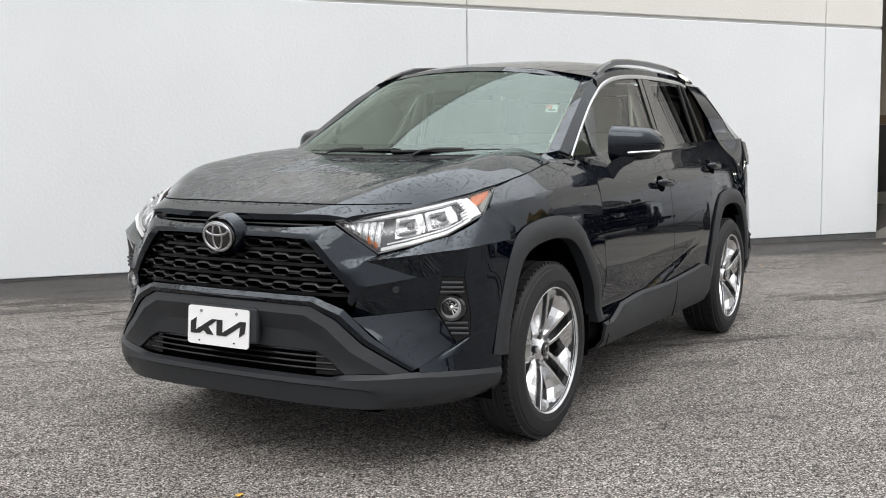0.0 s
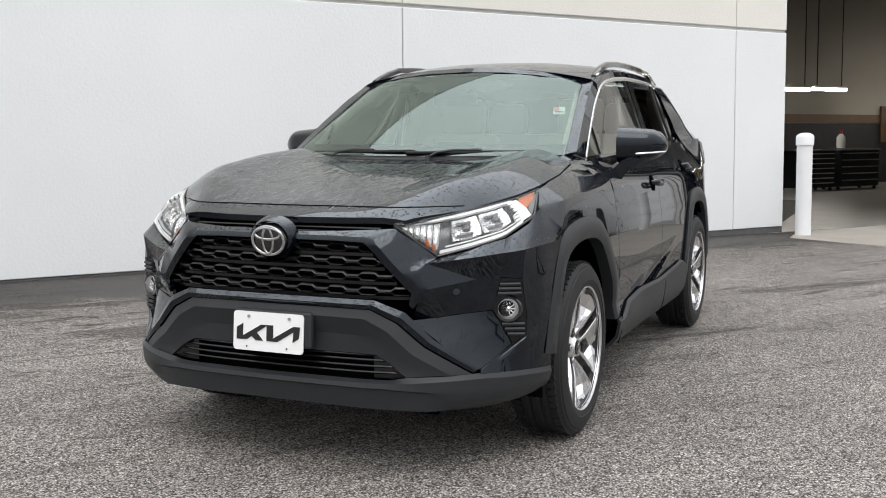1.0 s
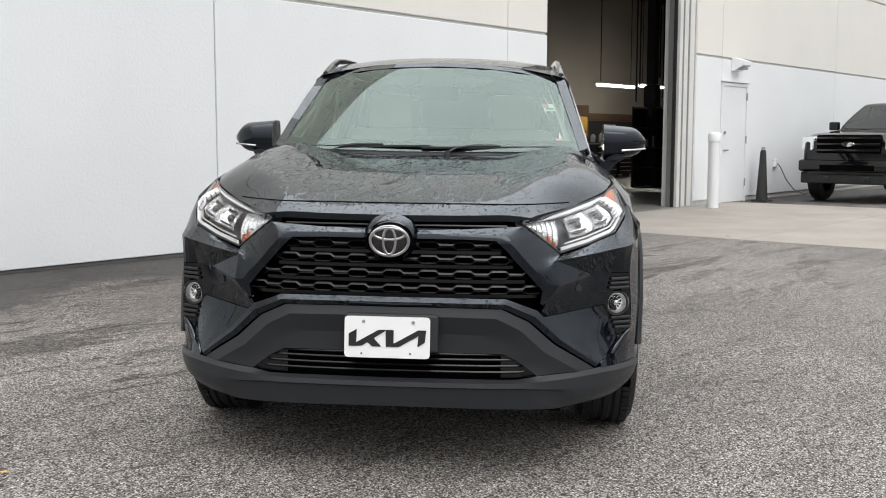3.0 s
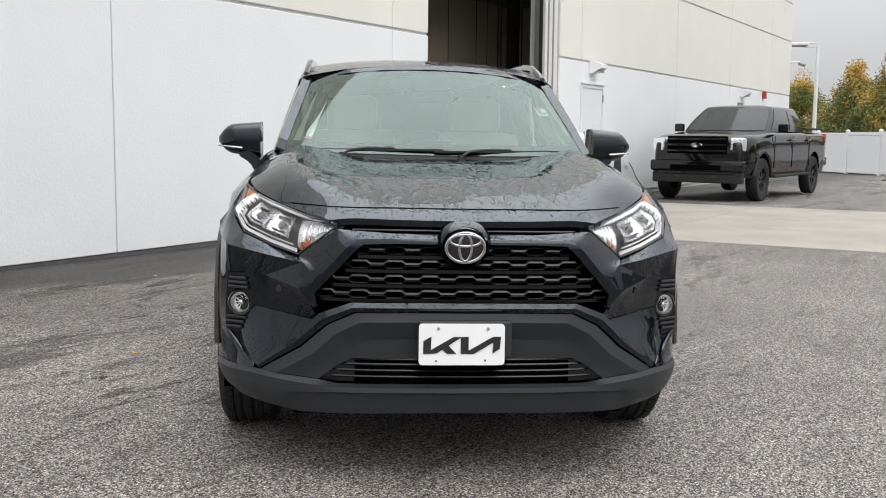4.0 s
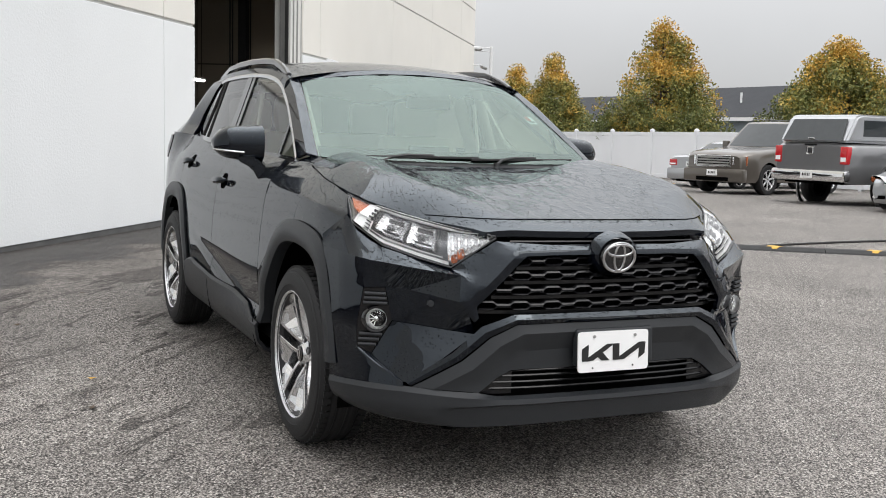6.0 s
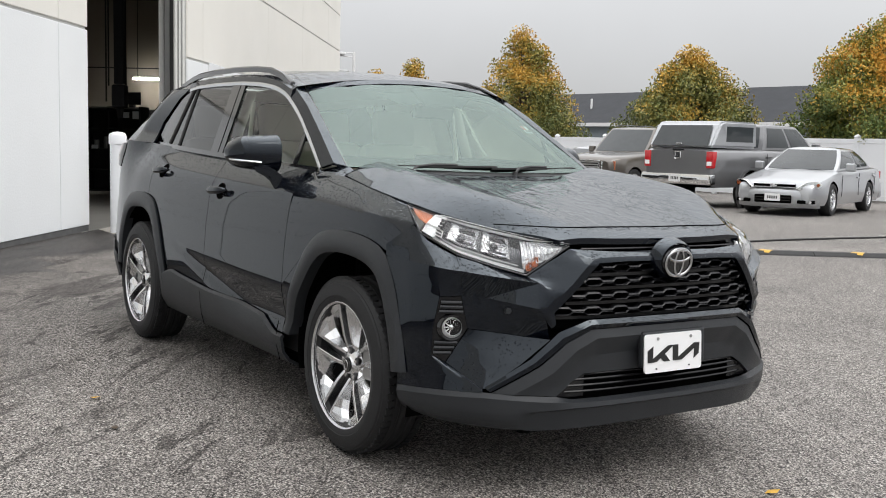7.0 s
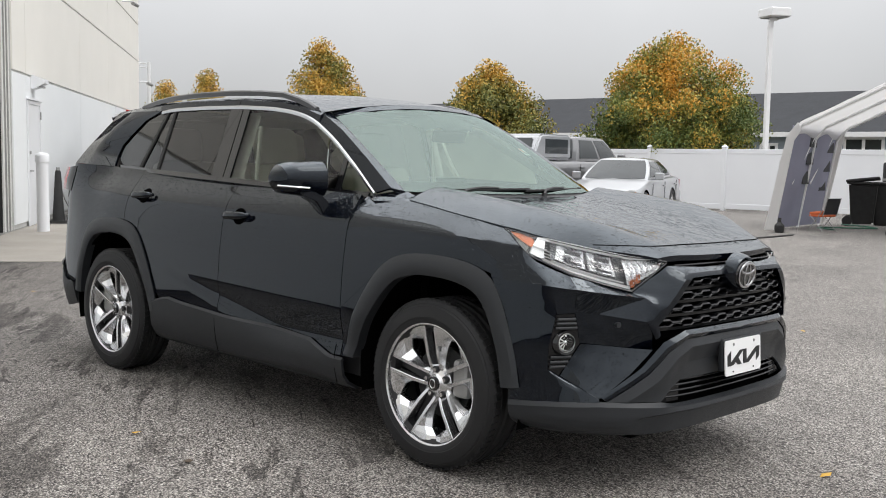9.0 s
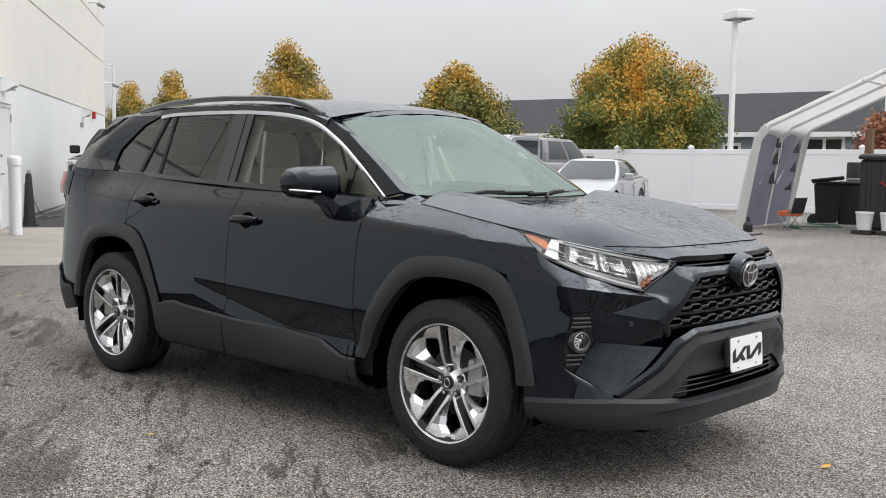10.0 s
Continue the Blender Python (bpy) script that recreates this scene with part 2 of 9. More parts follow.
# ---- mesh helpers ----
def part(name, bm, mat, parent=None, label="", smooth=None, kind=""):
    """Links a bmesh as one mesh object, under its thing where there is one. smooth: degrees past which an edge stays sharp."""
    me = bpy.data.meshes.new(name)
    bm.normal_update()
    bm.to_mesh(me)
    bm.free()
    me.materials.append(mat)
    if smooth is not None:
        me.polygons.foreach_set("use_smooth", [True] * len(me.polygons))
        me.set_sharp_from_angle(angle=radians(smooth))
    ob = new(name, me)
    if parent:
        ob.parent = parent
    if label or kind:
        tagged(ob, label=label, kind=kind)
    return ob


def thing(name, label, category, m=None, group="", kind=""):
    ob = new(name)
    ob.empty_display_size = 0.2
    if m is not None:
        ob.matrix_world = m
    return tagged(ob, label, category, group, kind)


def box(bm, x0, x1, y0, y1, z0, z1, bevel=0.0, m=None):
    g = bmesh.ops.create_cube(bm, size=1, matrix=Matrix.Translation(((x0 + x1) / 2, (y0 + y1) / 2, (z0 + z1) / 2)) @ Matrix.Diagonal((x1 - x0, y1 - y0, z1 - z0, 1)))
    if bevel:
        edges = list({e for v in g["verts"] for e in v.link_edges})
        r = bmesh.ops.bevel(bm, geom=edges, offset=bevel, segments=2, affect="EDGES", profile=0.5)
        if m is not None:
            bmesh.ops.transform(bm, matrix=m, verts=list({v for f in r["faces"] for v in f.verts} | {v for v in g["verts"] if v.is_valid}))
    elif m is not None:
        bmesh.ops.transform(bm, matrix=m, verts=g["verts"])
    return bm


def rod(bm, a, b, r0, r1=None, n=10, caps=True):
    a, b = Vector(a), Vector(b)
    d = b - a
    m = Matrix.Translation((a + b) / 2) @ d.to_track_quat("Z", "Y").to_matrix().to_4x4()
    bmesh.ops.create_cone(bm, cap_ends=caps, segments=n, radius1=r0, radius2=r0 if r1 is None else r1, depth=d.length, matrix=m)
    return bm


def lathe(bm, profile, m=Matrix(), n=32, close=False):
    """Turns (radius, height) pairs about the local z axis."""
    rings = [[bm.verts.new(m @ Vector((r * math.cos(2 * math.pi * i / n), r * math.sin(2 * math.pi * i / n), h))) for i in range(n)] for r, h in profile]
    for a, b in zip(rings, rings[1:]):
        for i in range(n):
            bm.faces.new((a[i], a[(i + 1) % n], b[(i + 1) % n], b[i]))
    if close:
        bm.faces.new(rings[0][::-1]); bm.faces.new(rings[-1])
    return bm


def prism(bm, pts, d0, d1, m=Matrix()):
    """A polygon in x, z pushed along y from d0 to d1, laid by m."""
    a = [bm.verts.new(m @ Vector((x, d0, z))) for x, z in pts]
    b = [bm.verts.new(m @ Vector((x, d1, z))) for x, z in pts]
    bm.faces.new(a); bm.faces.new(b[::-1])
    for i in range(len(pts)):
        j = (i + 1) % len(pts)
        bm.faces.new((a[i], b[i], b[j], a[j]))
    bmesh.ops.recalc_face_normals(bm, faces=bm.faces[:])
    return bm


def B(*a, **k):
    return box(bmesh.new(), *a, **k)


def curve_tube(bm, pts, r, n=8):
    """A round bar along a polyline."""
    pts = [Vector(p) for p in pts]
    rings = []
    for i, p in enumerate(pts):
        d = (pts[min(i + 1, len(pts) - 1)] - pts[max(i - 1, 0)]).normalized()
        q = d.to_track_quat("Z", "Y")
        rings.append([bm.verts.new(p + q @ Vector((r * math.cos(2 * math.pi * k / n), r * math.sin(2 * math.pi * k / n), 0))) for k in range(n)])
    for a, b in zip(rings, rings[1:]):
        for i in range(n):
            bm.faces.new((a[i], a[(i + 1) % n], b[(i + 1) % n], b[i]))
    bm.faces.new(rings[0][::-1]); bm.faces.new(rings[-1])
    return bm


def ground_z(x, y):
    return 0.003 - 0.012 * min(max(x, -8), 2) + 0.006 * min(max(y, -4), 4) - 0.012 * min(max(math.hypot(x, y) - 18, 0), 30)

# ---- ground, building ----
def ground_sheet():
    def axis(a):
        fine = [i * 1.0 for i in range(-48, 49)]
        return sorted(set(fine + [s * d for s in (-1, 1) for d in (60, 80, 120, 200, 400, 900, 2000)]))
    bm = bmesh.new()
    xs, ys = axis(0), axis(0)
    grid = [[bm.verts.new((x, y, ground_z(x, y))) for y in ys] for x in xs]
    for i in range(len(xs) - 1):
        for j in range(len(ys) - 1):
            bm.faces.new((grid[i][j], grid[i + 1][j], grid[i + 1][j + 1], grid[i][j + 1]))
    ob = part("ground", bm, M_asphalt, smooth=60)
    return tagged(ob, "weathered grey asphalt lot with damp dark patches", "ground", kind="structure")


ground_sheet()

LEVELS = [0.10, 2.645, 4.43, 5.665, 7.9]                # grooves between the concrete panels
DOOR_W, DOOR_H = 4.50, 4.35                             # the open bay


def wall_panels(name, label, joints, levels, low=None):
    """A concrete wall as a backing with proud panels, parted by grooves."""
    u0, u1 = joints[0], joints[-1]
    w = part(name, B(u0, u1, 0.03, 0.26, levels[0] - 0.25, levels[-1]), M_joint)
    w.matrix_world = BLD
    tagged(w, label, "wall", kind="structure")
    g = 0.007
    for k, (z0, z1) in enumerate(zip(levels, levels[1:])):
        for a, b in zip(joints, joints[1:]):
            p = part("panel", B(a + (g if a > u0 else 0), b - (g if b < u1 else 0), 0, 0.05, z0 + (0.019 if k else 0), z1 - 0.019, bevel=0.008), M_white_low if k == 0 else M_white_up, w)
    return w


wall_panels("wall_left", "white painted concrete panel wall with cream upper panels", [-24.9, -20.1, -15.3, -10.53, -5.72, -0.92, 0.0], LEVELS)
wall_panels("wall_right", "white painted concrete panel wall with cream upper panels", [4.57, 5.56, 11.29, 16.01, 20.8, 23.66], LEVELS)
w = part("wall_over_bay", B(0, 4.57, 0.03, 0.26, DOOR_H, 7.9), M_joint); w.matrix_world = BLD
tagged(w, "cream concrete lintel above the open bay", "wall", kind="structure")
for z0, z1 in ((DOOR_H, 5.665), (5.68, 7.9)):
    part("panel", B(0.004, 4.565, 0, 0.05, z0, z1, bevel=0.008), M_white_up, w)
w = part("wall_end", B(23.40, 23.655, 0.262, 26, -0.3, 7.9), M_white_up); w.matrix_world = BLD
tagged(w, "plain cream end wall of the building", "wall", kind="structure")
# dark strip painted for the shaded gap between wall and ground
w = part("foundation", B(-24.9, -0.001, 0.012, 0.029, -0.15, 0.098), M_foot); w.matrix_world = BLD
tagged(w, "dark strip standing in for the shaded gap under the wall", "foundation", kind="structure")
w = part("wall_far", B(-25.2, -24.91, 0.0, 26, -0.3, 7.9), M_white_up); w.matrix_world = BLD
tagged(w, "plain cream end wall of the building", "wall", kind="structure")
w = part("roof", B(-25.2, 23.66, 0.1, 26, 7.905, 8.15), M_joint); w.matrix_world = BLD
tagged(w, "flat grey roof of the building", "roof", kind="structure")

# jambs of the bay
j = part("trim", B(4.03, 4.565, 0.05, 0.34, 0.0, DOOR_H, bevel=0.006), M_steel_white); j.matrix_world = BLD
tagged(j, "white steel jamb of the open service bay", "door frame", kind="structure")
for a, b, y in ((4.33, 4.35, 0.045), (4.13, 4.145, 0.045)):
    part("rib", B(a, b, y - 0.02, y + 0.004, 0.0, DOOR_H), M_steel_grey, j)
part("door_track", B(3.95, 4.028, 0.12, 0.22, 0.0, DOOR_H, bevel=0.01), M_steel_grey, j, "dark steel door track")
part("door_seal", B(3.93, 3.95, 0.06, 0.12, 0.0, DOOR_H), M_rubber, j, "black rubber seal")
j = part("trim", B(0.0, 0.02, 0.262, 0.40, 0.0, DOOR_H), M_steel_grey); j.matrix_world = BLD
tagged(j, "grey steel edge of the bay opening", "door frame", kind="structure")

# apron in front of the bay, slabs parted by joints
ap = part("pavement", B(-0.55, 6.1, -6.3, -0.02, -0.25, -0.02), M_foot); ap.matrix_world = BLD
tagged(ap, "pale concrete apron before the service bay", "pavement", kind="structure")
for a, b in ((-0.55, 1.66), (1.675, 3.88), (3.895, 6.1)):
    for c, d in ((-6.3, -3.2), (-3.185, -0.02)):
        bm = B(a, b, c, d, -0.018, 0.016, bevel=0.006)
        part("slab", bm, M_concrete, ap)
f = part("floor", B(-8, 23.39, -0.018, 10.6, -0.2, 0.02), M_floor_in); f.matrix_world = BLD
tagged(f, "smooth grey concrete workshop floor with faint tyre marks", "floor", kind="structure")


def asphalt_crack():
    """A ragged open joint that runs on from the apron's outer edge."""
    rng = random.Random(12)
    bm = bmesh.new()
    last = None
    for k in range(120):
        u = -0.8 + 0.15 * k
        v = -6.34 + 0.03 * math.sin(u * 1.7) + rng.uniform(-0.02, 0.02)
        w = rng.uniform(0.010, 0.035)
        row = []
        for d in (-w, w):
            q = BLD @ Vector((u, v + d, 0))
            row.append(bm.verts.new((q.x, q.y, ground_z(q.x, q.y) + 0.005)))
        if last:
            bm.faces.new((last[0], row[0], row[1], last[1]))
        last = row
    ob = part("crack", bm, M_foot)
    return tagged(ob, "ragged dark crack in the asphalt beside the apron", "crack", kind="structure")


asphalt_crack()


# ---- workshop seen through the bay ----
def inside(name, bm, mat, label, category, kind="structure"):
    ob = part(name, bm, mat); ob.matrix_world = BLD
    return tagged(ob, label, category, kind=kind)


inside("wall_back", B(-8, 23.39, 10.3, 10.6, 0.02, 6.0), M_tan, "dim tan back wall of the workshop", "wall")
inside("wall_side_left", B(-8.3, -8.0, 0.27, 10.6, 0.0, 6.0), M_tan, "dim tan side wall of the workshop", "wall")
inside("ceiling", B(-8.3, 23.39, 0.27, 10.6, 6.0, 6.2), M_dark_in, "dark workshop ceiling", "ceiling")
inside("wainscot", B(-8, 23.38, 10.27, 10.297, 0.02, 1.75), M_dark_in, "black lower band of the workshop wall", "wall")
inside("trim", B(-8, 23.38, 10.26, 10.296, 1.76, 2.0), M_brown, "brown stripe along the workshop wall", "trim")
inside("wall_lining", B(-8, -0.02, 0.265, 0.29, 0.03, 6.0), M_dark_in, "dark inner face of the front wall", "wall")
inside("wall_lining", B(4.6, 23.39, 0.265, 0.29, 0.03, 6.0), M_dark_in, "dark inner face of the front wall", "wall")


inside("wall_side_right", B(23.05, 23.38, 0.30, 10.25, 0.02, 5.99), M_tan, "dim tan far wall of the workshop", "wall")
# thin dark strip drawn for the groove across the far wall
inside("trim", B(23.03, 23.048, 0.30, 10.25, 3.62, 3.66), M_dark_in, "thin dark strip along the far workshop wall", "trim")
inside("wainscot", B(23.02, 23.046, 0.30, 10.25, 0.03, 2.2), M_dark_in, "black lower band of the far workshop wall", "wall")


def tool_chest():
    """A tall black chest with open shelves, papers and a small screen on it."""
    c = thing("tool_chest", "tall black tool chest with open shelves and pale notes", "cabinet", BLD @ pose(8.0, 1.98, 0.02))
    part("back", B(0.56, 0.6, 0.0, 1.25, 0.1, 1.86), M_dark_in, c)
    for y in (0.0, 0.66, 1.21):
        part("side", B(0.0, 0.558, y, y + 0.04, 0.1, 1.86, bevel=0.006), M_dark_in, c)
    for z in (0.1, 0.52, 0.96, 1.40, 1.83):
        part("shelf", B(-0.01, 0.558, 0.041, 1.209, z - 0.015, z + 0.015), M_dark_in if z < 1.8 else M_steel_grey, c)
    for y0, z0, z1 in ((0.03, 1.60, 1.76), (0.23, 1.62, 1.74), (0.90, 0.97, 1.05)):
        part("note", B(-0.022, -0.014, y0, y0 + 0.13, z0, z1), M_trim_white, c, "pale paper note")
    for y0, h in ((0.10, 0.22), (0.34, 0.16), (0.80, 0.25), (1.0, 0.18)):
        part("tin", rod(bmesh.new(), (0.2, y0, 0.976), (0.2, y0, 0.976 + h), 0.05, n=14), M_steel_grey, c)
    part("screen", B(0.15, 0.2, 0.05, 0.42, 1.90, 2.16, bevel=0.01), M_dark_in, c, "small dark screen")
    part("screen_foot", B(0.1, 0.25, 0.18, 0.28, 1.846, 1.899), M_dark_in, c)


tool_chest()


def tool_cabinet(u, y, width, drawers, height, label):
    c = thing("tool_cabinet", label, "cabinet", BLD @ pose(u, y, 0.02), "tool cabinets")
    part("body", B(0, width, 0, 0.6, 0.08, height, bevel=0.01), M_dark_in, c)
    part("worktop", B(-0.02, width + 0.02, -0.03, 0.62, height + 0.002, height + 0.04, bevel=0.006), M_steel_grey, c, "grey steel top")
    h = (height - 0.14) / drawers
    for i in range(drawers):
        d = part("drawer", B(0.02, width - 0.02, -0.02, -0.002, 0.11 + i * h, 0.11 + (i + 1) * h - 0.015), M_dark_in, c)
        part("handle", B(0.06, width - 0.06, -0.045, -0.022, 0.11 + (i + 1) * h - 0.05, 0.11 + (i + 1) * h - 0.025), M_steel_white, d, "pale steel drawer pull")
    for sx in (0.05, width - 0.05):
        for sy in (0.08, 0.52):
            part("caster", rod(bmesh.new(), (sx - 0.02, sy, 0.04), (sx + 0.02, sy, 0.04), 0.04, n=12), M_rubber, c)
    return c


tool_cabinet(13.6, 7.6, 1.15, 5, 0.98, "black tool cabinet with pale drawer pulls")
tool_cabinet(14.85, 7.6, 1.3, 7, 0.98, "wide black tool cabinet with seven drawers")
tool_cabinet(16.25, 7.6, 1.3, 4, 0.86, "low black tool cabinet with pale drawer pulls")
tool_cabinet(9.3, 7.6, 1.3, 7, 0.98, "black tool cabinet with pale drawer pulls")
tool_cabinet(10.8, 7.6, 1.5, 5, 0.98, "black tool cabinet with pale drawer pulls")


def ceiling_tube(u, y, z, length):
    t = thing("hanging_light", "lit white fluorescent tube hanging on thin cords", "lamp", BLD @ pose(u, y, z), "workshop lights")
    part("tube", B(0, length, -0.06, 0.06, -0.05, 0.02, bevel=0.015), M_tube, t)
    part("housing", B(0, length, -0.09, 0.09, 0.021, 0.07, bevel=0.01), M_steel_white, t)
    for xx in (0.15, length - 0.15):
        part("cord", rod(bmesh.new(), (xx, 0, 0.07), (xx, 0, 6.0 - z), 0.012, n=6), M_dark_in, t)


def cross_tube(u, y, z, length):
    t = thing("hanging_light", "lit white fluorescent tube hanging before the far wall", "lamp", BLD @ pose(u, y, z), "workshop lights")
    part("tube", B(-0.06, 0.06, 0, length, -0.05, 0.03, bevel=0.015), M_tube, t)
    part("housing", B(-0.09, 0.09, 0, length, 0.031, 0.08, bevel=0.01), M_steel_white, t)
    for yy in (0.15, length - 0.15):
        part("cord", rod(bmesh.new(), (0, yy, 0.08), (0, yy, 6.0 - z), 0.012, n=6), M_dark_in, t)


cross_tube(22.2, 5.35, 3.24, 1.6)
ceiling_tube(10.22, 8.0, 2.54, 1.22)
ceiling_tube(8.85, 8.0, 2.52, 1.22)
ceiling_tube(14.28, 8.0, 2.76, 2.05)
ceiling_tube(16.75, 8.0, 2.82, 1.7)


def hanging_hoist(u, y):
    h = thing("hose_reel_drop", "black hoist column and cables hanging from the ceiling", "hoist", BLD @ pose(u, y, 0))
    part("column", B(-0.09, 0.09, -0.09, 0.09, 2.25, 5.99, bevel=0.02), M_dark_in, h)
    part("head", B(-0.13, 0.13, -0.13, 0.13, 1.8, 2.24, bevel=0.04), M_dark_in, h)
    part("nozzle", rod(bmesh.new(), (0, 0, 1.62), (0, 0, 1.8), 0.05, 0.08), M_rubber, h)
    for dx, z in ((-0.45, 1.9), (-0.32, 2.2), (0.3, 1.7), (0.48, 2.4), (0.62, 2.0)):
        part("cable", rod(bmesh.new(), (dx, 0.1, z), (dx, 0.1, 5.99), 0.016, n=6), M_rubber, h)


hanging_hoist(6.28, 1.8)
p = part("board", B(15.9, 17.3, 10.2, 10.255, 1.2, 2.25), M_brown); p.matrix_world = BLD
tagged(p, "brown wooden notice board on the back wall", "board")
p = thing("hand_dryer_box", "yellow paper-towel box on the workshop wall", "dispenser", BLD @ pose(16.4, 9.8, 1.25))
part("body", B(-0.22, 0.22, 0, 0.2, 0, 0.62, bevel=0.04), M_yellow, p)
part("stand", B(-0.05, 0.05, 0.1, 0.16, -1.23, 0), M_steel_grey, p)
part("slot", B(-0.1, 0.1, -0.006, 0.01, 0.1, 0.16), M_dark_in, p)


def bottle(u, y, z, h, mat, label):
    b = thing("bottle", label, "bottle", BLD @ pose(u, y, z), "workshop bottles")
    part("body", lathe(bmesh.new(), [(h * 0.22, 0), (h * 0.24, h * 0.1), (h * 0.24, h * 0.6), (h * 0.08, h * 0.8)], n=12, close=True), mat, b, smooth=40)
    part("cap", rod(bmesh.new(), (0, 0, h * 0.8), (0, 0, h), h * 0.07, n=8), M_red if h > 0.3 else M_dark_in, b)


for u, y, z, h in ((13.9, 7.9, 1.06, 0.3), (14.3, 7.85, 1.06, 0.35), (15.6, 7.9, 1.06, 0.3), (15.85, 7.85, 1.06, 0.24), (11.2, 7.9, 1.06, 0.45), (13.2, 7.2, 0.02, 0.5)):
    bottle(u, y, z, h, M_steel_white, "white plastic bottle standing in the workshop")
p = part("clipboard_sheet", B(14.75, 15.35, 8.02, 8.06, 1.062, 1.6), M_trim_white); p.matrix_world = BLD
tagged(p, "pale sheet leaning on the tool cabinet", "board")


def lift_arm(u, y, turn, length):
    a = thing("lift_arm", "low black steel lift arm on the workshop floor", "lift", BLD @ pose(u, y, 0.02, 0, 0, turn), "lift arms")
    part("beam", B(0, length, -0.09, 0.09, 0.04, 0.16, bevel=0.02), M_dark_in, a)
    part("pad", rod(bmesh.new(), (length - 0.1, 0, 0.162), (length - 0.1, 0, 0.22), 0.07, n=12), M_rubber, a)
    part("post", rod(bmesh.new(), (0.1, 0, 0.162), (0.1, 0, 0.3), 0.04, n=10), M_steel_grey, a)
    part("foot", B(-0.15, 0.25, -0.2, 0.2, 0, 0.038), M_dark_in, a)


for u, y, turn, ln_ in ((9.0, 4.6, 20, 1.5), (11.0, 4.4, 200, 1.3), (11.6, 4.0, 10, 1.6), (12.6, 3.8, -30, 1.4)):
    lift_arm(u, y, turn, ln_)


# ---- along the front of the building ----
def bollard(u, y, h):
    b = thing("bollard", "white round bollard with a slip-on cap before the bay", "bollard", BLD @ pose(u, y, 0.0), "bollards")
    part("post", lathe(bmesh.new(), [(0.098, -0.1), (0.098, h - 0.16)], n=32, close=True), M_vinyl, b, smooth=40)
    part("cap", lathe(bmesh.new(), [(0.098, h - 0.165), (0.112, h - 0.163), (0.112, h - 0.06), (0.10, h - 0.03), (0.06, h - 0.008), (0.0, h)], n=32), M_vinyl, b, smooth=40)
    return b


bollard(-0.10, -0.42, 1.33)
bollard(4.33, -0.48, 1.31)


def side_door():
    d = thing("door_1", "closed white steel door in the wall", "door", BLD @ pose(5.55, 0, 0.0), kind="structure")
    part("frame", prism(bmesh.new(), [(0, 0), (0, 2.21), (1.1, 2.21), (1.1, 0), (1.05, 0), (1.05, 2.15), (0.05, 2.15), (0.05, 0)], -0.03, -0.002), M_vinyl, d)
    part("leaf", B(0.055, 1.045, -0.016, -0.002, 0.02, 2.145, bevel=0.004), M_vinyl, d)
    for z in (0.3, 1.1, 1.9):
        part("hinge", rod(bmesh.new(), (1.05, -0.035, z), (1.05, -0.035, z + 0.14), 0.014, n=10), M_steel_grey, d)
    h = part("door_handle", rod(bmesh.new(), (0.12, -0.03, 0.98), (0.25, -0.05, 0.98), 0.014, n=10), M_steel_grey, d)
    part("deadbolt", rod(bmesh.new(), (0.14, -0.04, 1.3), (0.14, -0.01, 1.3), 0.03, n=16), M_steel_grey, d)
    part("drip_cap", B(-0.03, 1.13, -0.06, -0.002, 2.22, 2.25), M_vinyl, d)


side_door()


def wall_lamp(u, z):
    l = thing("wall_lamp", "small white wedge-shaped lamp on the wall", "lamp", BLD @ pose(u, 0, z), "wall lamps")
    part("housing", prism(bmesh.new(), [(0, 0.1), (-0.02, 0.12), (-0.24, 0.05), (-0.24, -0.02), (-0.05, -0.12), (0, -0.12)], -0.16, 0.16, pose(0, -0.004, 0, 0, 0, 90)), M_vinyl, l)
    part("lens", B(-0.12, 0.12, -0.2, -0.06, -0.1, -0.07, m=pose(0, 0, 0, 0, 0, 0)), M_steel_grey, l)


wall_lamp(6.1, 2.55)
wall_lamp(17.4, 2.5)
a = thing("fire_alarm", "small red alarm box on the wall", "alarm", BLD @ pose(19.9, 0, 2.42))
part("body", B(-0.12, 0.12, -0.1, -0.004, 0, 0.22, bevel=0.02), M_red, a)
part("lens", B(-0.04, 0.04, -0.115, -0.1, 0.06, 0.16, bevel=0.006), M_steel_white, a)
a = thing("sign_plate", "small pale plate on the wall", "sign", BLD @ pose(17.2, 0, 2.1))
part("plate", B(-0.3, 0.3, -0.02, -0.004, 0, 0.12, bevel=0.004), M_steel_grey, a)


def security_camera(u, z):
    c = thing("security_camera", "small white security camera on a wall bracket", "camera", BLD @ pose(u, 0, z))
    part("bracket", rod(bmesh.new(), (0, -0.004, 0), (0, -0.3, 0), 0.025), M_vinyl, c)
    part("housing", rod(bmesh.new(), (0, -0.30, -0.05), (0.25, -0.42, -0.09), 0.055, n=16), M_steel_grey, c)
    part("lens", rod(bmesh.new(), (0.25, -0.42, -0.09), (0.262, -0.426, -0.092), 0.04, n=16), M_dark_in, c)


security_camera(23.5, 3.75)
security_camera(19.2, 5.85)


def outlet():
    o = thing("outlet", "white outlet box with a cord hanging from it", "outlet", BLD @ pose(8.05, 0, 0.62))
    part("box", B(-0.06, 0.06, -0.06, -0.004, 0, 0.16, bevel=0.01), M_vinyl, o)
    part("cord", curve_tube(bmesh.new(), [(0.03, -0.06, 0.08), (0.12, -0.09, 0.0), (0.35, -0.12, -0.25), (0.7, -0.16, -0.48), (1.2, -0.25, -0.6), (1.9, -0.4, -0.612)], 0.011), M_steel_grey, o, "pale hanging cord")


outlet()


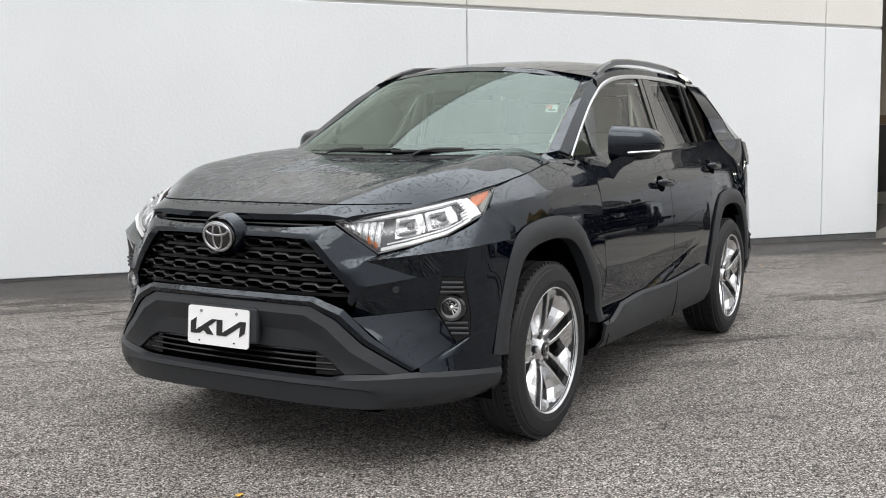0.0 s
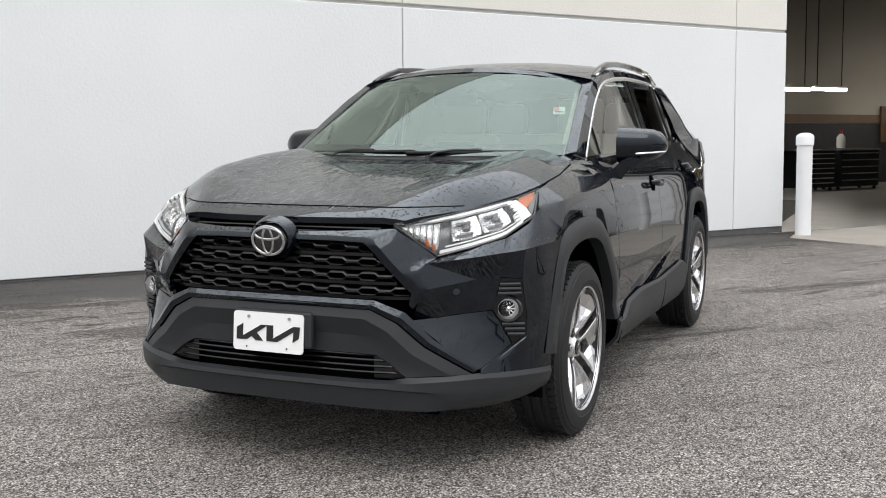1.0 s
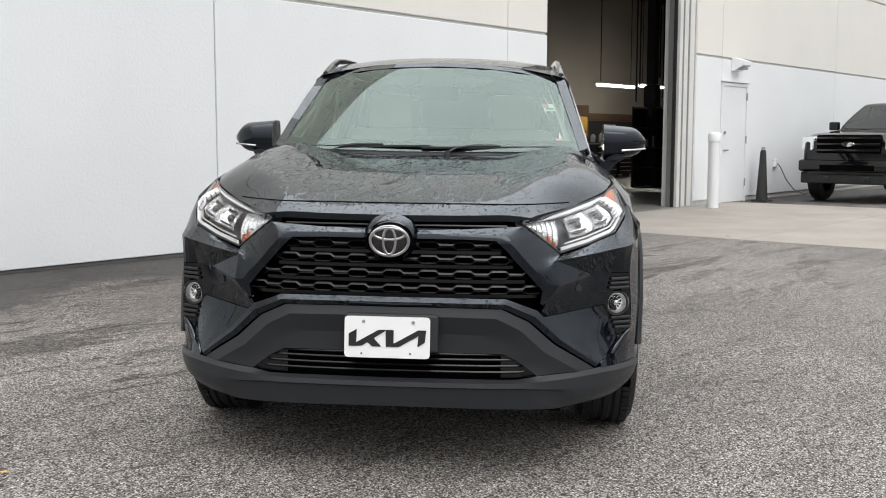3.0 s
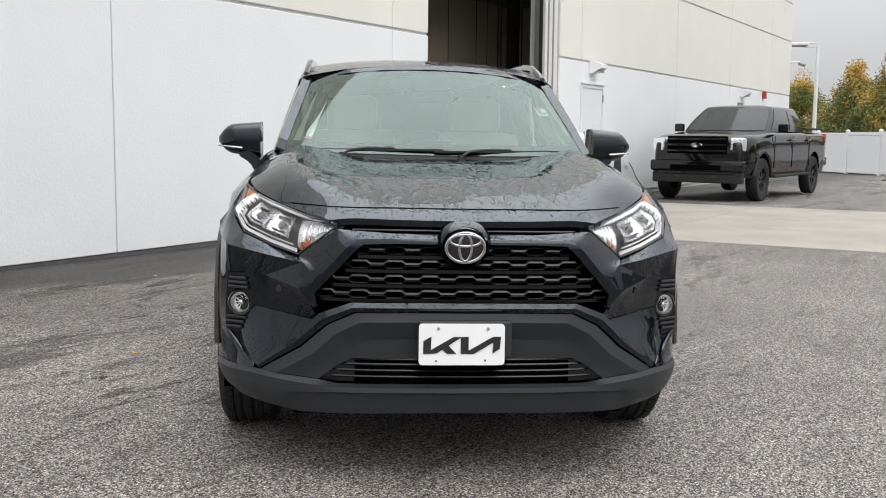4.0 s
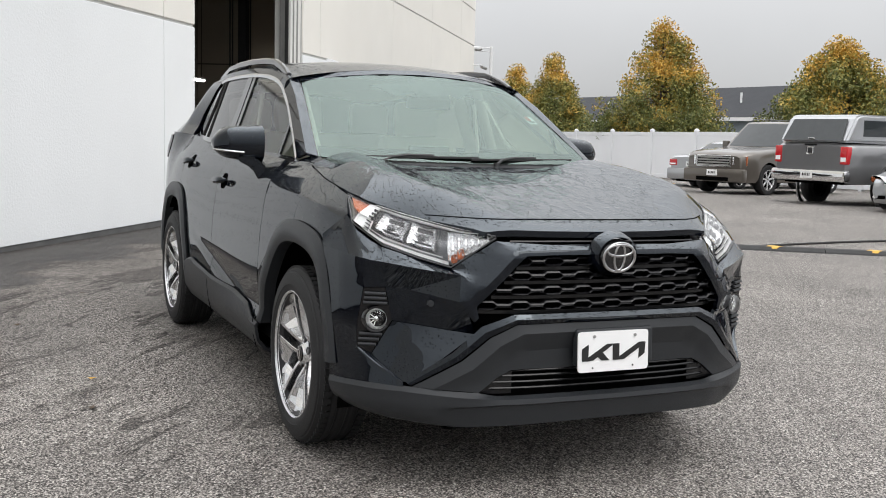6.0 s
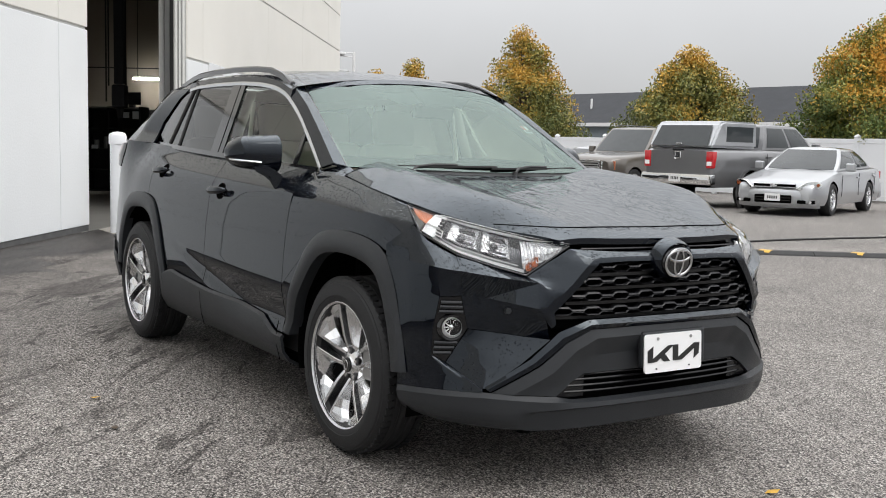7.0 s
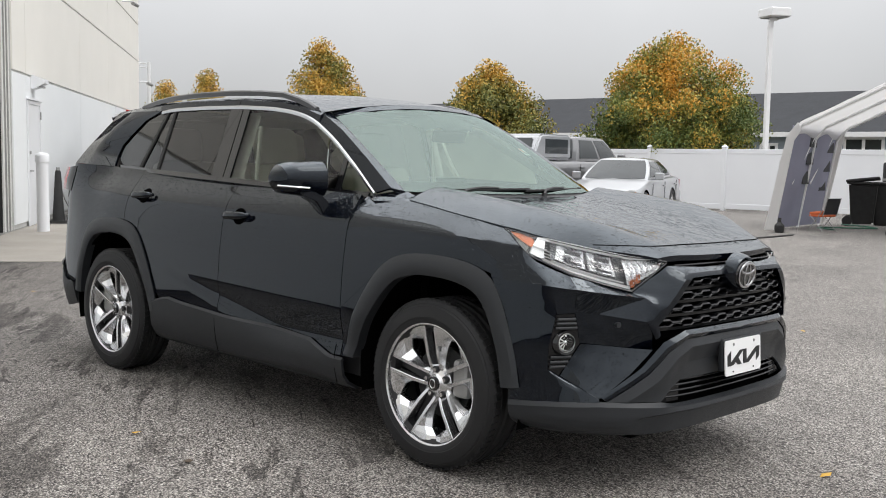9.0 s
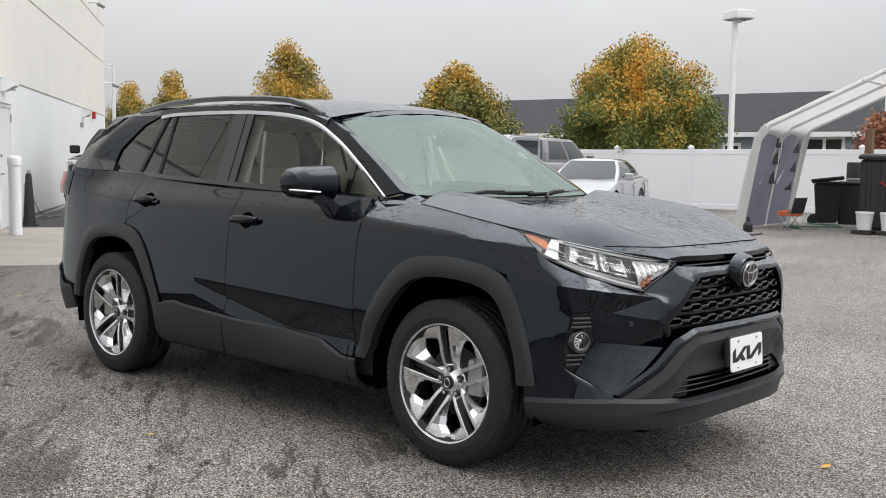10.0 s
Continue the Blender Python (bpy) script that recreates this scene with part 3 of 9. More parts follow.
def traffic_cone():
    c = thing("traffic_cone", "tall black rubber cone with a square top", "cone", BLD @ pose(6.87, -0.27, 0.0))
    part("cone", lathe(bmesh.new(), [(0.115, 0.03), (0.11, 0.05), (0.055, 0.93), (0.045, 0.97), (0.02, 0.98)], n=24), M_rubber, c, smooth=40)
    part("base", B(-0.15, 0.15, -0.15, 0.15, 0.0, 0.03, bevel=0.01), M_rubber, c)
    part("grip", rod(bmesh.new(), (0, 0, 0.97), (0, 0, 1.03), 0.035, n=12), M_steel_grey, c)


traffic_cone()


# ---- rubber speed bumps on the lot ----
def speed_bump(a, b, n, group):
    a, b = Vector(a), Vector(b)
    L = (b - a).length / n
    turn = math.degrees(math.atan2(b.y - a.y, b.x - a.x))
    for i in range(n):
        at = a.lerp(b, (i + 0.5) / n)
        s = thing("speed_bump", "black rubber speed bump segment with yellow stripes", "speed bump", pose(at.x, at.y, ground_z(at.x, at.y), 0, 0, turn), group)
        prof = [(-0.15, 0), (-0.13, 0.018), (-0.06, 0.048), (0.06, 0.048), (0.13, 0.018), (0.15, 0)]
        part("body", prism(bmesh.new(), prof, -L / 2 + 0.004, L / 2 - 0.004, pose(0, 0, 0, 0, 0, 90)), M_rubber, s)
        prof = [(-0.11, 0.03), (-0.062, 0.0515), (0.062, 0.0515), (0.11, 0.03), (0.06, 0.04), (-0.06, 0.04)]
        part("stripe", prism(bmesh.new(), prof, -0.07, 0.07, pose(0, 0, 0, 0, 0, 62)), M_yellow, s, "worn yellow stripe")


speed_bump((6.23, 5.81, 0), (8.95, 3.78, 0), 3, "near speed bump")
speed_bump((17.9, 29.2, 0), (18.3, 22.0, 0), 6, "far speed bump")
c = part("power_cable", curve_tube(bmesh.new(), [(6.2 + t * 8.0, 5.7 + 0.25 * math.sin(t * 5), ground_z(6.2 + t * 8, 5.7) + 0.015) for t in [0.02 * i for i in range(2, 50)]], 0.014), M_rubber, smooth=60)
tagged(c, "thin black cable lying across the lot", "cable")

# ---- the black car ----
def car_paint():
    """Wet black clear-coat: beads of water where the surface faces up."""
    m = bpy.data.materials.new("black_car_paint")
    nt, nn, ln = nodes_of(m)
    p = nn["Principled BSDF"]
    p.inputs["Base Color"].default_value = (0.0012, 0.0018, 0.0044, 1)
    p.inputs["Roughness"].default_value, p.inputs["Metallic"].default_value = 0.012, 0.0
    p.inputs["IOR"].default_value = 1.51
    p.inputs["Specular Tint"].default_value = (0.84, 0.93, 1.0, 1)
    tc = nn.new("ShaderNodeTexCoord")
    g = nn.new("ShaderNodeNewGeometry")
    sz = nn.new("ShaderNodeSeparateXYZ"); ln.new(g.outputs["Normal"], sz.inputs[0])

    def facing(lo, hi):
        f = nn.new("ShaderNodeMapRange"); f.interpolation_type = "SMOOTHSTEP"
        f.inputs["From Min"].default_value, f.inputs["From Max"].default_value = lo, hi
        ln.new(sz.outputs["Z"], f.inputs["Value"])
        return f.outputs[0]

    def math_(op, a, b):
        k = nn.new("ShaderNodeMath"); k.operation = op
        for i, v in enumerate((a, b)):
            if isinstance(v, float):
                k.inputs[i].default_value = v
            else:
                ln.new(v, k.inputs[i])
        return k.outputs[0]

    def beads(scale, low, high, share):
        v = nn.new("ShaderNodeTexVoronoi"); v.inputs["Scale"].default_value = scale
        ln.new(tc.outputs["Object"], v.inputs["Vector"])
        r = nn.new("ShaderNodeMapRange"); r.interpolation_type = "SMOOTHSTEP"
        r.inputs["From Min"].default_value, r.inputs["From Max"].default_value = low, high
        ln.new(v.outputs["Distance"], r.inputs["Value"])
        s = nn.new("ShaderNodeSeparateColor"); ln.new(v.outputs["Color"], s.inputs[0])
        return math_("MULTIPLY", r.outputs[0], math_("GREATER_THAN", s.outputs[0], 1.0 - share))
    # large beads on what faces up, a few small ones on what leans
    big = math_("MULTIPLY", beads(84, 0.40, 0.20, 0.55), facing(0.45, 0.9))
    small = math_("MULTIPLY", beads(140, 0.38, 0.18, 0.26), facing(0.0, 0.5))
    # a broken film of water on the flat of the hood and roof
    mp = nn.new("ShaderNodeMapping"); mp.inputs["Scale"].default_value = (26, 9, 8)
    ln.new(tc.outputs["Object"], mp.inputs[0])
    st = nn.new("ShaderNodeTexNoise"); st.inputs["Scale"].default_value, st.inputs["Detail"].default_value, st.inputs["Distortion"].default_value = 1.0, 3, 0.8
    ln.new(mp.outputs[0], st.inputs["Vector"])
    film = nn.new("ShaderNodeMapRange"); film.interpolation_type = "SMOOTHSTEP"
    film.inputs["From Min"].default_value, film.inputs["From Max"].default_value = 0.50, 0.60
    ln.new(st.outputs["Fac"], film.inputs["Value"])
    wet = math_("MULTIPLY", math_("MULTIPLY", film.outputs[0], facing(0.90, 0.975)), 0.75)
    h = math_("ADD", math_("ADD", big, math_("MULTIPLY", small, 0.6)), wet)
    # sheen added by hand: IOR rises on what faces up, brightening the wet hood
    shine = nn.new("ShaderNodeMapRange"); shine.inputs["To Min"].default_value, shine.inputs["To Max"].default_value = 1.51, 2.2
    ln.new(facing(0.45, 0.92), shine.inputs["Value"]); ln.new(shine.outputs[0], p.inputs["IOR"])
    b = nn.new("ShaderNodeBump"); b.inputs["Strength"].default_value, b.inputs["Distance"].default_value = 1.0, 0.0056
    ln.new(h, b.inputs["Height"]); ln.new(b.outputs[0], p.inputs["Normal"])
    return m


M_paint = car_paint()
M_gloss = material("gloss_black_trim", (0.008, 0.008, 0.009), 0.12, var=0.1, coat=0.5)
M_clad = material("grey_black_cladding", (0.024, 0.0260, 0.0290), 0.42, var=0.10, scale=5, bump=0.12, bscale=420, fine=0.05, spec=0.32)
M_grille = material("grille_black", (0.006, 0.006, 0.007), 0.26, var=0.15, scale=8, spec=0.42)
# near-black, no gloss: stands in for shade in hollows and gaps
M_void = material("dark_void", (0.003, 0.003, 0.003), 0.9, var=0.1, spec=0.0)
M_chrome = material("chrome", (0.80, 0.80, 0.80), 0.08, 1.0, var=0.03)
M_dark_chrome = material("dark_chrome", (0.50, 0.50, 0.51), 0.12, 1.0, var=0.03)
M_satin = material("satin_chrome", (0.62, 0.63, 0.64), 0.22, 1.0, var=0.03)
M_rim = material("machined_alloy", (0.76, 0.765, 0.775), 0.27, 1.0, var=0.04, scale=14)
M_rim_dark = material("alloy_pocket", (0.035, 0.035, 0.037), 0.35, 0.5, var=0.1)
M_tyre = material("tyre_rubber", (0.009, 0.009, 0.010), 0.66, var=0.18, scale=9, bump=0.15, bscale=160)
M_disc = material("brake_disc", (0.04, 0.04, 0.04), 0.5, 0.9, var=0.15, scale=20)
M_lens = glass("clear_lens", (0.97, 0.98, 0.98), density=1.0, ior=1.45)
M_windscreen = glass("green_windscreen", (0.74, 0.94, 0.83), density=0.90, ior=2.25, film=0.0, sheen=(0.82, 0.98, 0.92))
M_side_glass = glass("light_side_glass", (0.84, 0.93, 0.86), density=0.92, ior=1.5)
M_privacy = glass("privacy_glass", (0.16, 0.17, 0.18), density=0.8, ior=1.6)
M_fog = material("fog_lamp_bowl", (0.85, 0.85, 0.86), 0.25, 0.4, var=0.05, scale=60, bump=0.4, bscale=120)
M_reflector = material("lamp_reflector", (0.88, 0.88, 0.89), 0.16, 0.8, var=0.04, scale=30, bump=0.6, bscale=90)
M_lamp_dark = material("lamp_bezel", (0.13, 0.13, 0.135), 0.3, 0.6, var=0.1)
M_white_drl = material("drl_white", (0.93, 0.93, 0.93), 0.15, var=0.01)
M_amber = material("amber_reflector", (0.60, 0.17, 0.055), 0.3, var=0.15, scale=40)
M_tail = material("tail_red", (0.50, 0.015, 0.02), 0.12, var=0.08, coat=0.6)
M_plate = material("plate_white", (0.84, 0.84, 0.84), 0.4, var=0.02)
M_ink = material("black_ink", (0.01, 0.01, 0.01), 0.5, var=0.1)
M_beige = material("beige_upholstery", (0.68, 0.63, 0.54), 0.75, var=0.08, scale=6, bump=0.2, bscale=150)
M_seat_dark = material("grey_upholstery", (0.10, 0.10, 0.105), 0.75, var=0.1, scale=6, bump=0.2, bscale=150)
M_dash = material("dashboard_black", (0.022, 0.022, 0.024), 0.6, var=0.12, bump=0.2, bscale=250)
M_headliner = material("headliner", (0.55, 0.52, 0.46), 0.9, var=0.05)
M_sticker_red = material("sticker_red", (0.65, 0.22, 0.16), 0.5, var=0.1)

CAR = thing("car", "wet black compact SUV with grey plastic cladding, parked on the lot", "car", pose(0, 0, 0.003, 0.34, 0.69, 0))


def table(xs, ys):
    return lambda v: float(np.interp(v, xs, ys))


def smooth_table(xs, ys, n=240, width=0.05):
    """A polyline through the points with its corners rounded."""
    lo, hi = xs[0], xs[-1]
    g = np.linspace(lo, hi, n)
    f = np.interp(g, xs, ys)
    w = max(1, int(width * n))
    pad = np.concatenate([2 * f[0] - f[w:0:-1], f, 2 * f[-1] - f[-2:-w - 2:-1]])
    k = np.ones(2 * w + 1) / (2 * w + 1)
    return table(g, np.convolve(pad, k, mode="same")[w:-w])


# plan of one half of the body, from the middle of the nose round to the middle of the tail
PX = [0, 0.25, 0.42, 0.55, 0.69, 0.78, 0.85, 0.905, 0.921, 0.927, 0.924, 0.920, 0.922, 0.915, 0.89, 0.85, 0.74, 0.45, 0]
PY = [-0.932, -0.928, -0.912, -0.872, -0.79, -0.715, -0.612, -0.46, -0.28, 0, 0.5, 1.5, 2.3, 2.8, 3.2, 3.45, 3.585, 3.645, 3.66]
PS = [0.0]
for i in range(1, len(PX)):
    PS.append(PS[-1] + math.hypot(PX[i] - PX[i - 1], PY[i] - PY[i - 1]))
plan_x, plan_y = smooth_table(PS, PX, 400, 0.016), smooth_table(PS, PY, 400, 0.016)
GS = np.linspace(0, PS[-1], 900)
GX, GY = np.array([plan_x(s) for s in GS]), np.array([plan_y(s) for s in GS])
HALF = int(np.argmin(abs(GY - 0.0)))
F = table(GX[:HALF], GS[:HALF])                        # from x across the nose to the way along the plan
Y = table(GY, GS)                                      # from y along the side
front_off = smooth_table([0.1, 0.25, 0.40, 0.60, 0.80, 0.87, 0.92, 1.0, 1.1], [-0.06, 0, 0.0, -0.01, -0.015, -0.02, -0.06, -0.13, -0.22], width=0.02)
side_off = smooth_table([0.1, 0.22, 0.32, 0.42, 0.62, 0.80, 0.95, 1.02, 1.07, 1.12, 1.16, 1.25], [-0.07, -0.045, -0.015, -0.002, 0, -0.010, -0.028, -0.044, -0.070, -0.108, -0.138, -0.19], width=0.02)


def scoop(y, z):
    """The wedge pressed into the doors: its point lies over the rear sill."""
    if y > 2.08 or y < 0.2:
        return 0.0
    t = 2.08 - y
    zu, zl = 0.665 - 0.045 * t, max(0.665 - 0.19 * t, 0.47)
    if z > zu:
        return 0.0
    d = 0.20 * (zu - max(z, zl))
    if z < zl:
        d = max(0.0, d - 0.30 * (zl - z))
    return -d * min(1.0, (y - 0.2) / 0.4)


def W(s, z, o=0.0, sg=1):
    """A place on the body: way along the plan, height, and how far it stands proud."""
    x, y = plan_x(s), plan_y(s)
    e = 0.012
    tx, ty = plan_x(s + e) - plan_x(s - e), plan_y(s + e) - plan_y(s - e)
    l = math.hypot(tx, ty) or 1
    nx, ny = ty / l, -tx / l
    if s <= e:
        nx, ny = 0.0, -1.0
    w = min(max((s - F(0.50)) / (Y(-0.2) - F(0.50)), 0), 1)
    b = front_off(z) * (1 - w) + side_off(z) * w + o
    if 0.2 < y < 2.1:
        b += scoop(y, z)
    if y > 2.95 and s < PS[-1] - 0.3 and z > 0.85:       # the haunch stays full up to the tail lamp
        t = min(1.0, (y - 2.95) / 0.5)
        b -= 0.68 * t * t * (3 - 2 * t) * (side_off(z) - side_off(0.85))
    return Vector((sg * (x + nx * b), y + ny * b, z))


def on_body(x, y, z):
    """The way along the plan, height and proudness of a place near the body."""
    best = None
    for s in np.linspace(0.05, Y(0.7), 500):
        p, q = W(s, z, 0), W(s, z, 0.1)
        n_ = (q - p) * 10
        d = Vector((x, y, z)) - p
        o = d.dot(n_)
        miss = (d - n_ * o).length
        if best is None or miss < best[0]:
            best = (miss, s, o)
    return best[1], z, best[2]


def P3(x, y, z, sg=1):
    return Vector((sg * x, y, z))


def patch(rows, k=4, m=4, fn=W, sg=1, thick=0.014, bm=None):
    """A skin through rows of corresponding points, with its rim turned in."""
    bm = bm or bmesh.new()
    fine = []
    for a, b in zip(rows, rows[1:]):
        for j in range(m):
            fine.append([tuple(p + (q - p) * j / m for p, q in zip(u, v)) for u, v in zip(a, b)])
    fine.append([tuple(p) for p in rows[-1]])
    grid = []
    for r in fine:
        line = []
        for a, b in zip(r, r[1:]):
            for j in range(k):
                line.append(tuple(p + (q - p) * j / k for p, q in zip(a, b)))
        line.append(r[-1])
        grid.append([bm.verts.new(fn(*p, sg=sg)) for p in line])
    faces = []
    for a, b in zip(grid, grid[1:]):
        for i in range(len(a) - 1):
            try:
                faces.append(bm.faces.new((a[i], a[i + 1], b[i + 1], b[i]) if sg > 0 else (a[i], b[i], b[i + 1], a[i + 1])))
            except ValueError:
                pass
    if thick:
        bm.normal_update()
        loop = grid[0][:] + [g[-1] for g in grid[1:]] + grid[-1][-2::-1] + [g[0] for g in grid[-2:0:-1]]
        inner = [bm.verts.new(v.co - v.normal * thick) for v in loop]
        for i in range(len(loop)):
            j = (i + 1) % len(loop)
            if (loop[i].co - loop[j].co).length > 1e-5:
                f = bm.faces.new((loop[j], loop[i], inner[i], inner[j]) if sg > 0 else (loop[i], loop[j], inner[j], inner[i]))
    bmesh.ops.remove_doubles(bm, verts=bm.verts[:], dist=1e-5)
    return bm


def skin(name, rows, mat, k=4, m=4, fn=W, thick=0.014, label="", smooth=28, parent=None, sides=(1, -1)):
    return [part(name, patch(rows, k, m, fn, sg, thick), mat, parent or CAR, label, smooth) for sg in sides]


# --- hood ---
hood_zc = smooth_table([-0.875, -0.83, -0.76, -0.6, -0.3, 0, 0.3], [0.950, 0.976, 0.998, 1.034, 1.085, 1.124, 1.15], width=0.03)
hood_edge = smooth_table([-0.875, -0.80, -0.66, -0.50, -0.40, -0.28, 0.0, 0.12, 0.32], [0.42, 0.492, 0.592, 0.712, 0.775, 0.803, 0.806, 0.79, 0.765], width=0.03)
hood_drop = smooth_table([-0.875, -0.80, -0.70, -0.60, -0.45, -0.30, 0, 0.15, 0.3], [0.0, 0.002, 0.030, 0.045, 0.040, 0.040, 0.036, 0.028, 0.024], width=0.03)


def hood_z(x, y):
    """A shallow valley between two ridges that fall away to the fenders."""
    r = min(abs(x) / hood_edge(y), 1.05)
    sweep = 0.06 * (abs(x) / 0.45) ** 2 * min(1, max(0, (-0.35 - y) / 0.40))
    k = min(1, max(0, (y + 0.86) / 0.35))
    ridge = 0.042 * k * math.exp(-((r - 0.80) / 0.20) ** 2)
    return hood_zc(y - sweep) - 0.004 + ridge - (hood_drop(y) + 0.0155 * k) * max(0, (r - 0.78) / 0.22) ** 1.6


def hood():
    bm = bmesh.new()
    ny, nx = 40, 36
    grid = []
    for i in range(ny + 1):
        t = i / ny
        line = []
        for j in range(-nx, nx + 1):
            q = j / nx
            y = -0.868 + 0.06 * q * q + t * ((0.20 + 0.10 * q * q) - (-0.868 + 0.06 * q * q))
            x = q * (hood_edge(y) - 0.004)
            line.append(bm.verts.new((x, y, hood_z(x, y))))
        grid.append(line)
    for a, b in zip(grid, grid[1:]):
        for j in range(2 * nx):
            bm.faces.new((a[j], a[j + 1], b[j + 1], b[j]))
    rim = grid[0][:] + [g[-1] for g in grid[1:]] + grid[-1][-2::-1] + [g[0] for g in grid[-2:0:-1]]
    inner = [bm.verts.new(v.co + Vector((0, 0, -0.022))) for v in rim]
    for i in range(len(rim)):
        j = (i + 1) % len(rim)
        bm.faces.new((rim[j], rim[i], inner[i], inner[j]))
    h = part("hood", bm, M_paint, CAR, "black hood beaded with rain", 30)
    return h


hood()
def seam_y(x):
    """Where the hood lies at the height of its nose seam."""
    lo_, hi_ = -0.86, -0.40
    for _ in range(24):
        m_ = (lo_ + hi_) / 2
        lo_, hi_ = (m_, hi_) if hood_z(x, m_) < 0.986 else (lo_, m_)
    return lo_


part("hood_nose_seam", curve_tube(bmesh.new(), [(x, seam_y(x), 0.9865) for x in np.linspace(-0.62, 0.62, 41)], 0.0022, 5), M_void, CAR)

# --- front fenders ---
FL_O = [(-0.470, 0.43), (-0.443, 0.58), (-0.368, 0.785), (-0.278, 0.876), (-0.05, 0.908), (0.185, 0.897), (0.308, 0.838), (0.418, 0.70), (0.508, 0.53)]
FL_I = [(-0.392, 0.42), (-0.372, 0.56), (-0.303, 0.725), (-0.222, 0.795), (-0.04, 0.822), (0.15, 0.812), (0.255, 0.760), (0.352, 0.64), (0.435, 0.51)]
FL_O, FL_I = FL_O + [(0.540, 0.415)], FL_I + [(0.472, 0.405)]


def rounded(pts, grow):
    """The outline with its corners cut twice, grown about the wheel's centre."""
    for _ in range(2):
        out = [pts[0]]
        for (a, b), (c, d) in zip(pts, pts[1:]):
            out += [(0.75 * a + 0.25 * c, 0.75 * b + 0.25 * d), (0.25 * a + 0.75 * c, 0.25 * b + 0.75 * d)]
        pts = out + [pts[-1]]
    return [(y * grow, 0.363 + (z - 0.363) * grow) for y, z in pts]


FL_O, FL_I = rounded(FL_O, 1.014), rounded(FL_I, 1.008)
arch = [(Y(y), z, 0.0) for y, z in FL_O]
DOOR_F = 0.575
# upper edge along the hood, then down the arch
top = [on_body(0.811, -0.298, 1.037)] + [on_body(x, y, z) for x, y, z in [(hood_edge(y) + 0.001, y, hood_z(hood_edge(y), y) - 0.002) for y in (-0.15, 0.0, 0.15, 0.29)] + [(0.765, 0.44, 1.124), (0.765, DOOR_F - 0.002, 1.134)]]
mid = [on_body(0.850, -0.416, 0.975), (Y(-0.15), 0.995, -0.002), (Y(0.0), 1.00, 0), (Y(0.15), 1.01, 0), (Y(0.30), 1.02, 0), (Y(0.44), 1.03, 0), (Y(DOOR_F - 0.002), 1.04, 0)]
low = [(Y(-0.318), 0.862, 0.002), (Y(-0.17), 0.898, 0.0), (Y(-0.05), 0.903, 0.0), (Y(0.10), 0.898, 0.0), (Y(0.20), 0.886, 0), (Y(0.32), 0.825, 0.0), (Y(DOOR_F - 0.002), 0.62, 0)]
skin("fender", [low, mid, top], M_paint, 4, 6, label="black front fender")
skin("fender_tail", [[(Y(0.32), 0.80, -0.001), (Y(0.42), 0.68, -0.001), (Y(0.51), 0.54, -0.001), (Y(0.53), 0.40, -0.004)], [(Y(DOOR_F - 0.002), 0.80, -0.001), (Y(DOOR_F - 0.002), 0.68, -0.001), (Y(DOOR_F - 0.002), 0.54, -0.001), (Y(DOOR_F - 0.002), 0.40, -0.004)]], M_paint, 3, 3)


def flare(y0, flip, o=0.022):
    pts_o, pts_i = FL_O, FL_I
    g = -1 if flip else 1
    a = [(Y(y0 + g * y), z, o - 0.012) for y, z in pts_o]
    b = [(Y(y0 + g * (0.75 * y + 0.25 * v)), 0.75 * z + 0.25 * w_, o) for (y, z), (v, w_) in zip(pts_o, pts_i)]
    c = [(Y(y0 + g * (0.25 * y + 0.75 * v)), 0.25 * z + 0.75 * w_, o) for (y, z), (v, w_) in zip(pts_o, pts_i)]
    d = [(Y(y0 + g * v), w_, o - 0.01) for v, w_ in pts_i]
    e = [(Y(y0 + g * v), w_, o - 0.06) for v, w_ in pts_i]
    rows = [e, d, c, b, a] if not flip else [a, b, c, d, e]
    skin("wheel_arch_flare", rows, M_clad, 1, 1, thick=0.012, label="matt grey-black arch flare", smooth=32)


flare(0.0, False)
flare(2.70, True)

# --- doors ---
BGAP, RGAP = 1.565, 2.58


def belt(y):
    return 1.136 + 0.031 * (y - 0.56)


def side_rows(ys, zlow, cut=0.0):
    rows = []
    zs = [0, 0.10, 0.20, 0.32, 0.45, 0.58, 0.70, 0.80, 0.88, 0.94, 1.0]
    for f in zs:
        rows.append([(Y(y), zl + (belt(y) - zl) * f, 0.0) for y, zl in zip(ys, zlow)])
    return rows


ys = [DOOR_F + 0.0015, 0.8, 1.05, 1.3, BGAP - 0.002]
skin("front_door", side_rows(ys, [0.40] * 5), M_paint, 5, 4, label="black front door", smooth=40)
ys = [BGAP + 0.002, 1.75, 1.95, 2.12, 2.19, 2.26, 2.34, 2.44, RGAP - 0.002]
zl = [0.40, 0.40, 0.42, 0.47, 0.53, 0.64, 0.76, 0.85, 0.882]
skin("rear_door", side_rows(ys, zl), M_paint, 4, 4, label="black rear door", smooth=40)
ys = [RGAP + 0.002, 2.68, 2.8, 2.94, 3.04, 3.11, 3.16, 3.3, 3.44]
zl = [0.884, 0.892, 0.89, 0.865, 0.79, 0.67, 0.50, 0.46, 0.46]
rows = side_rows(ys, zl)
skin("rear_quarter", rows, M_paint, 4, 4, label="black rear quarter panel", smooth=40)

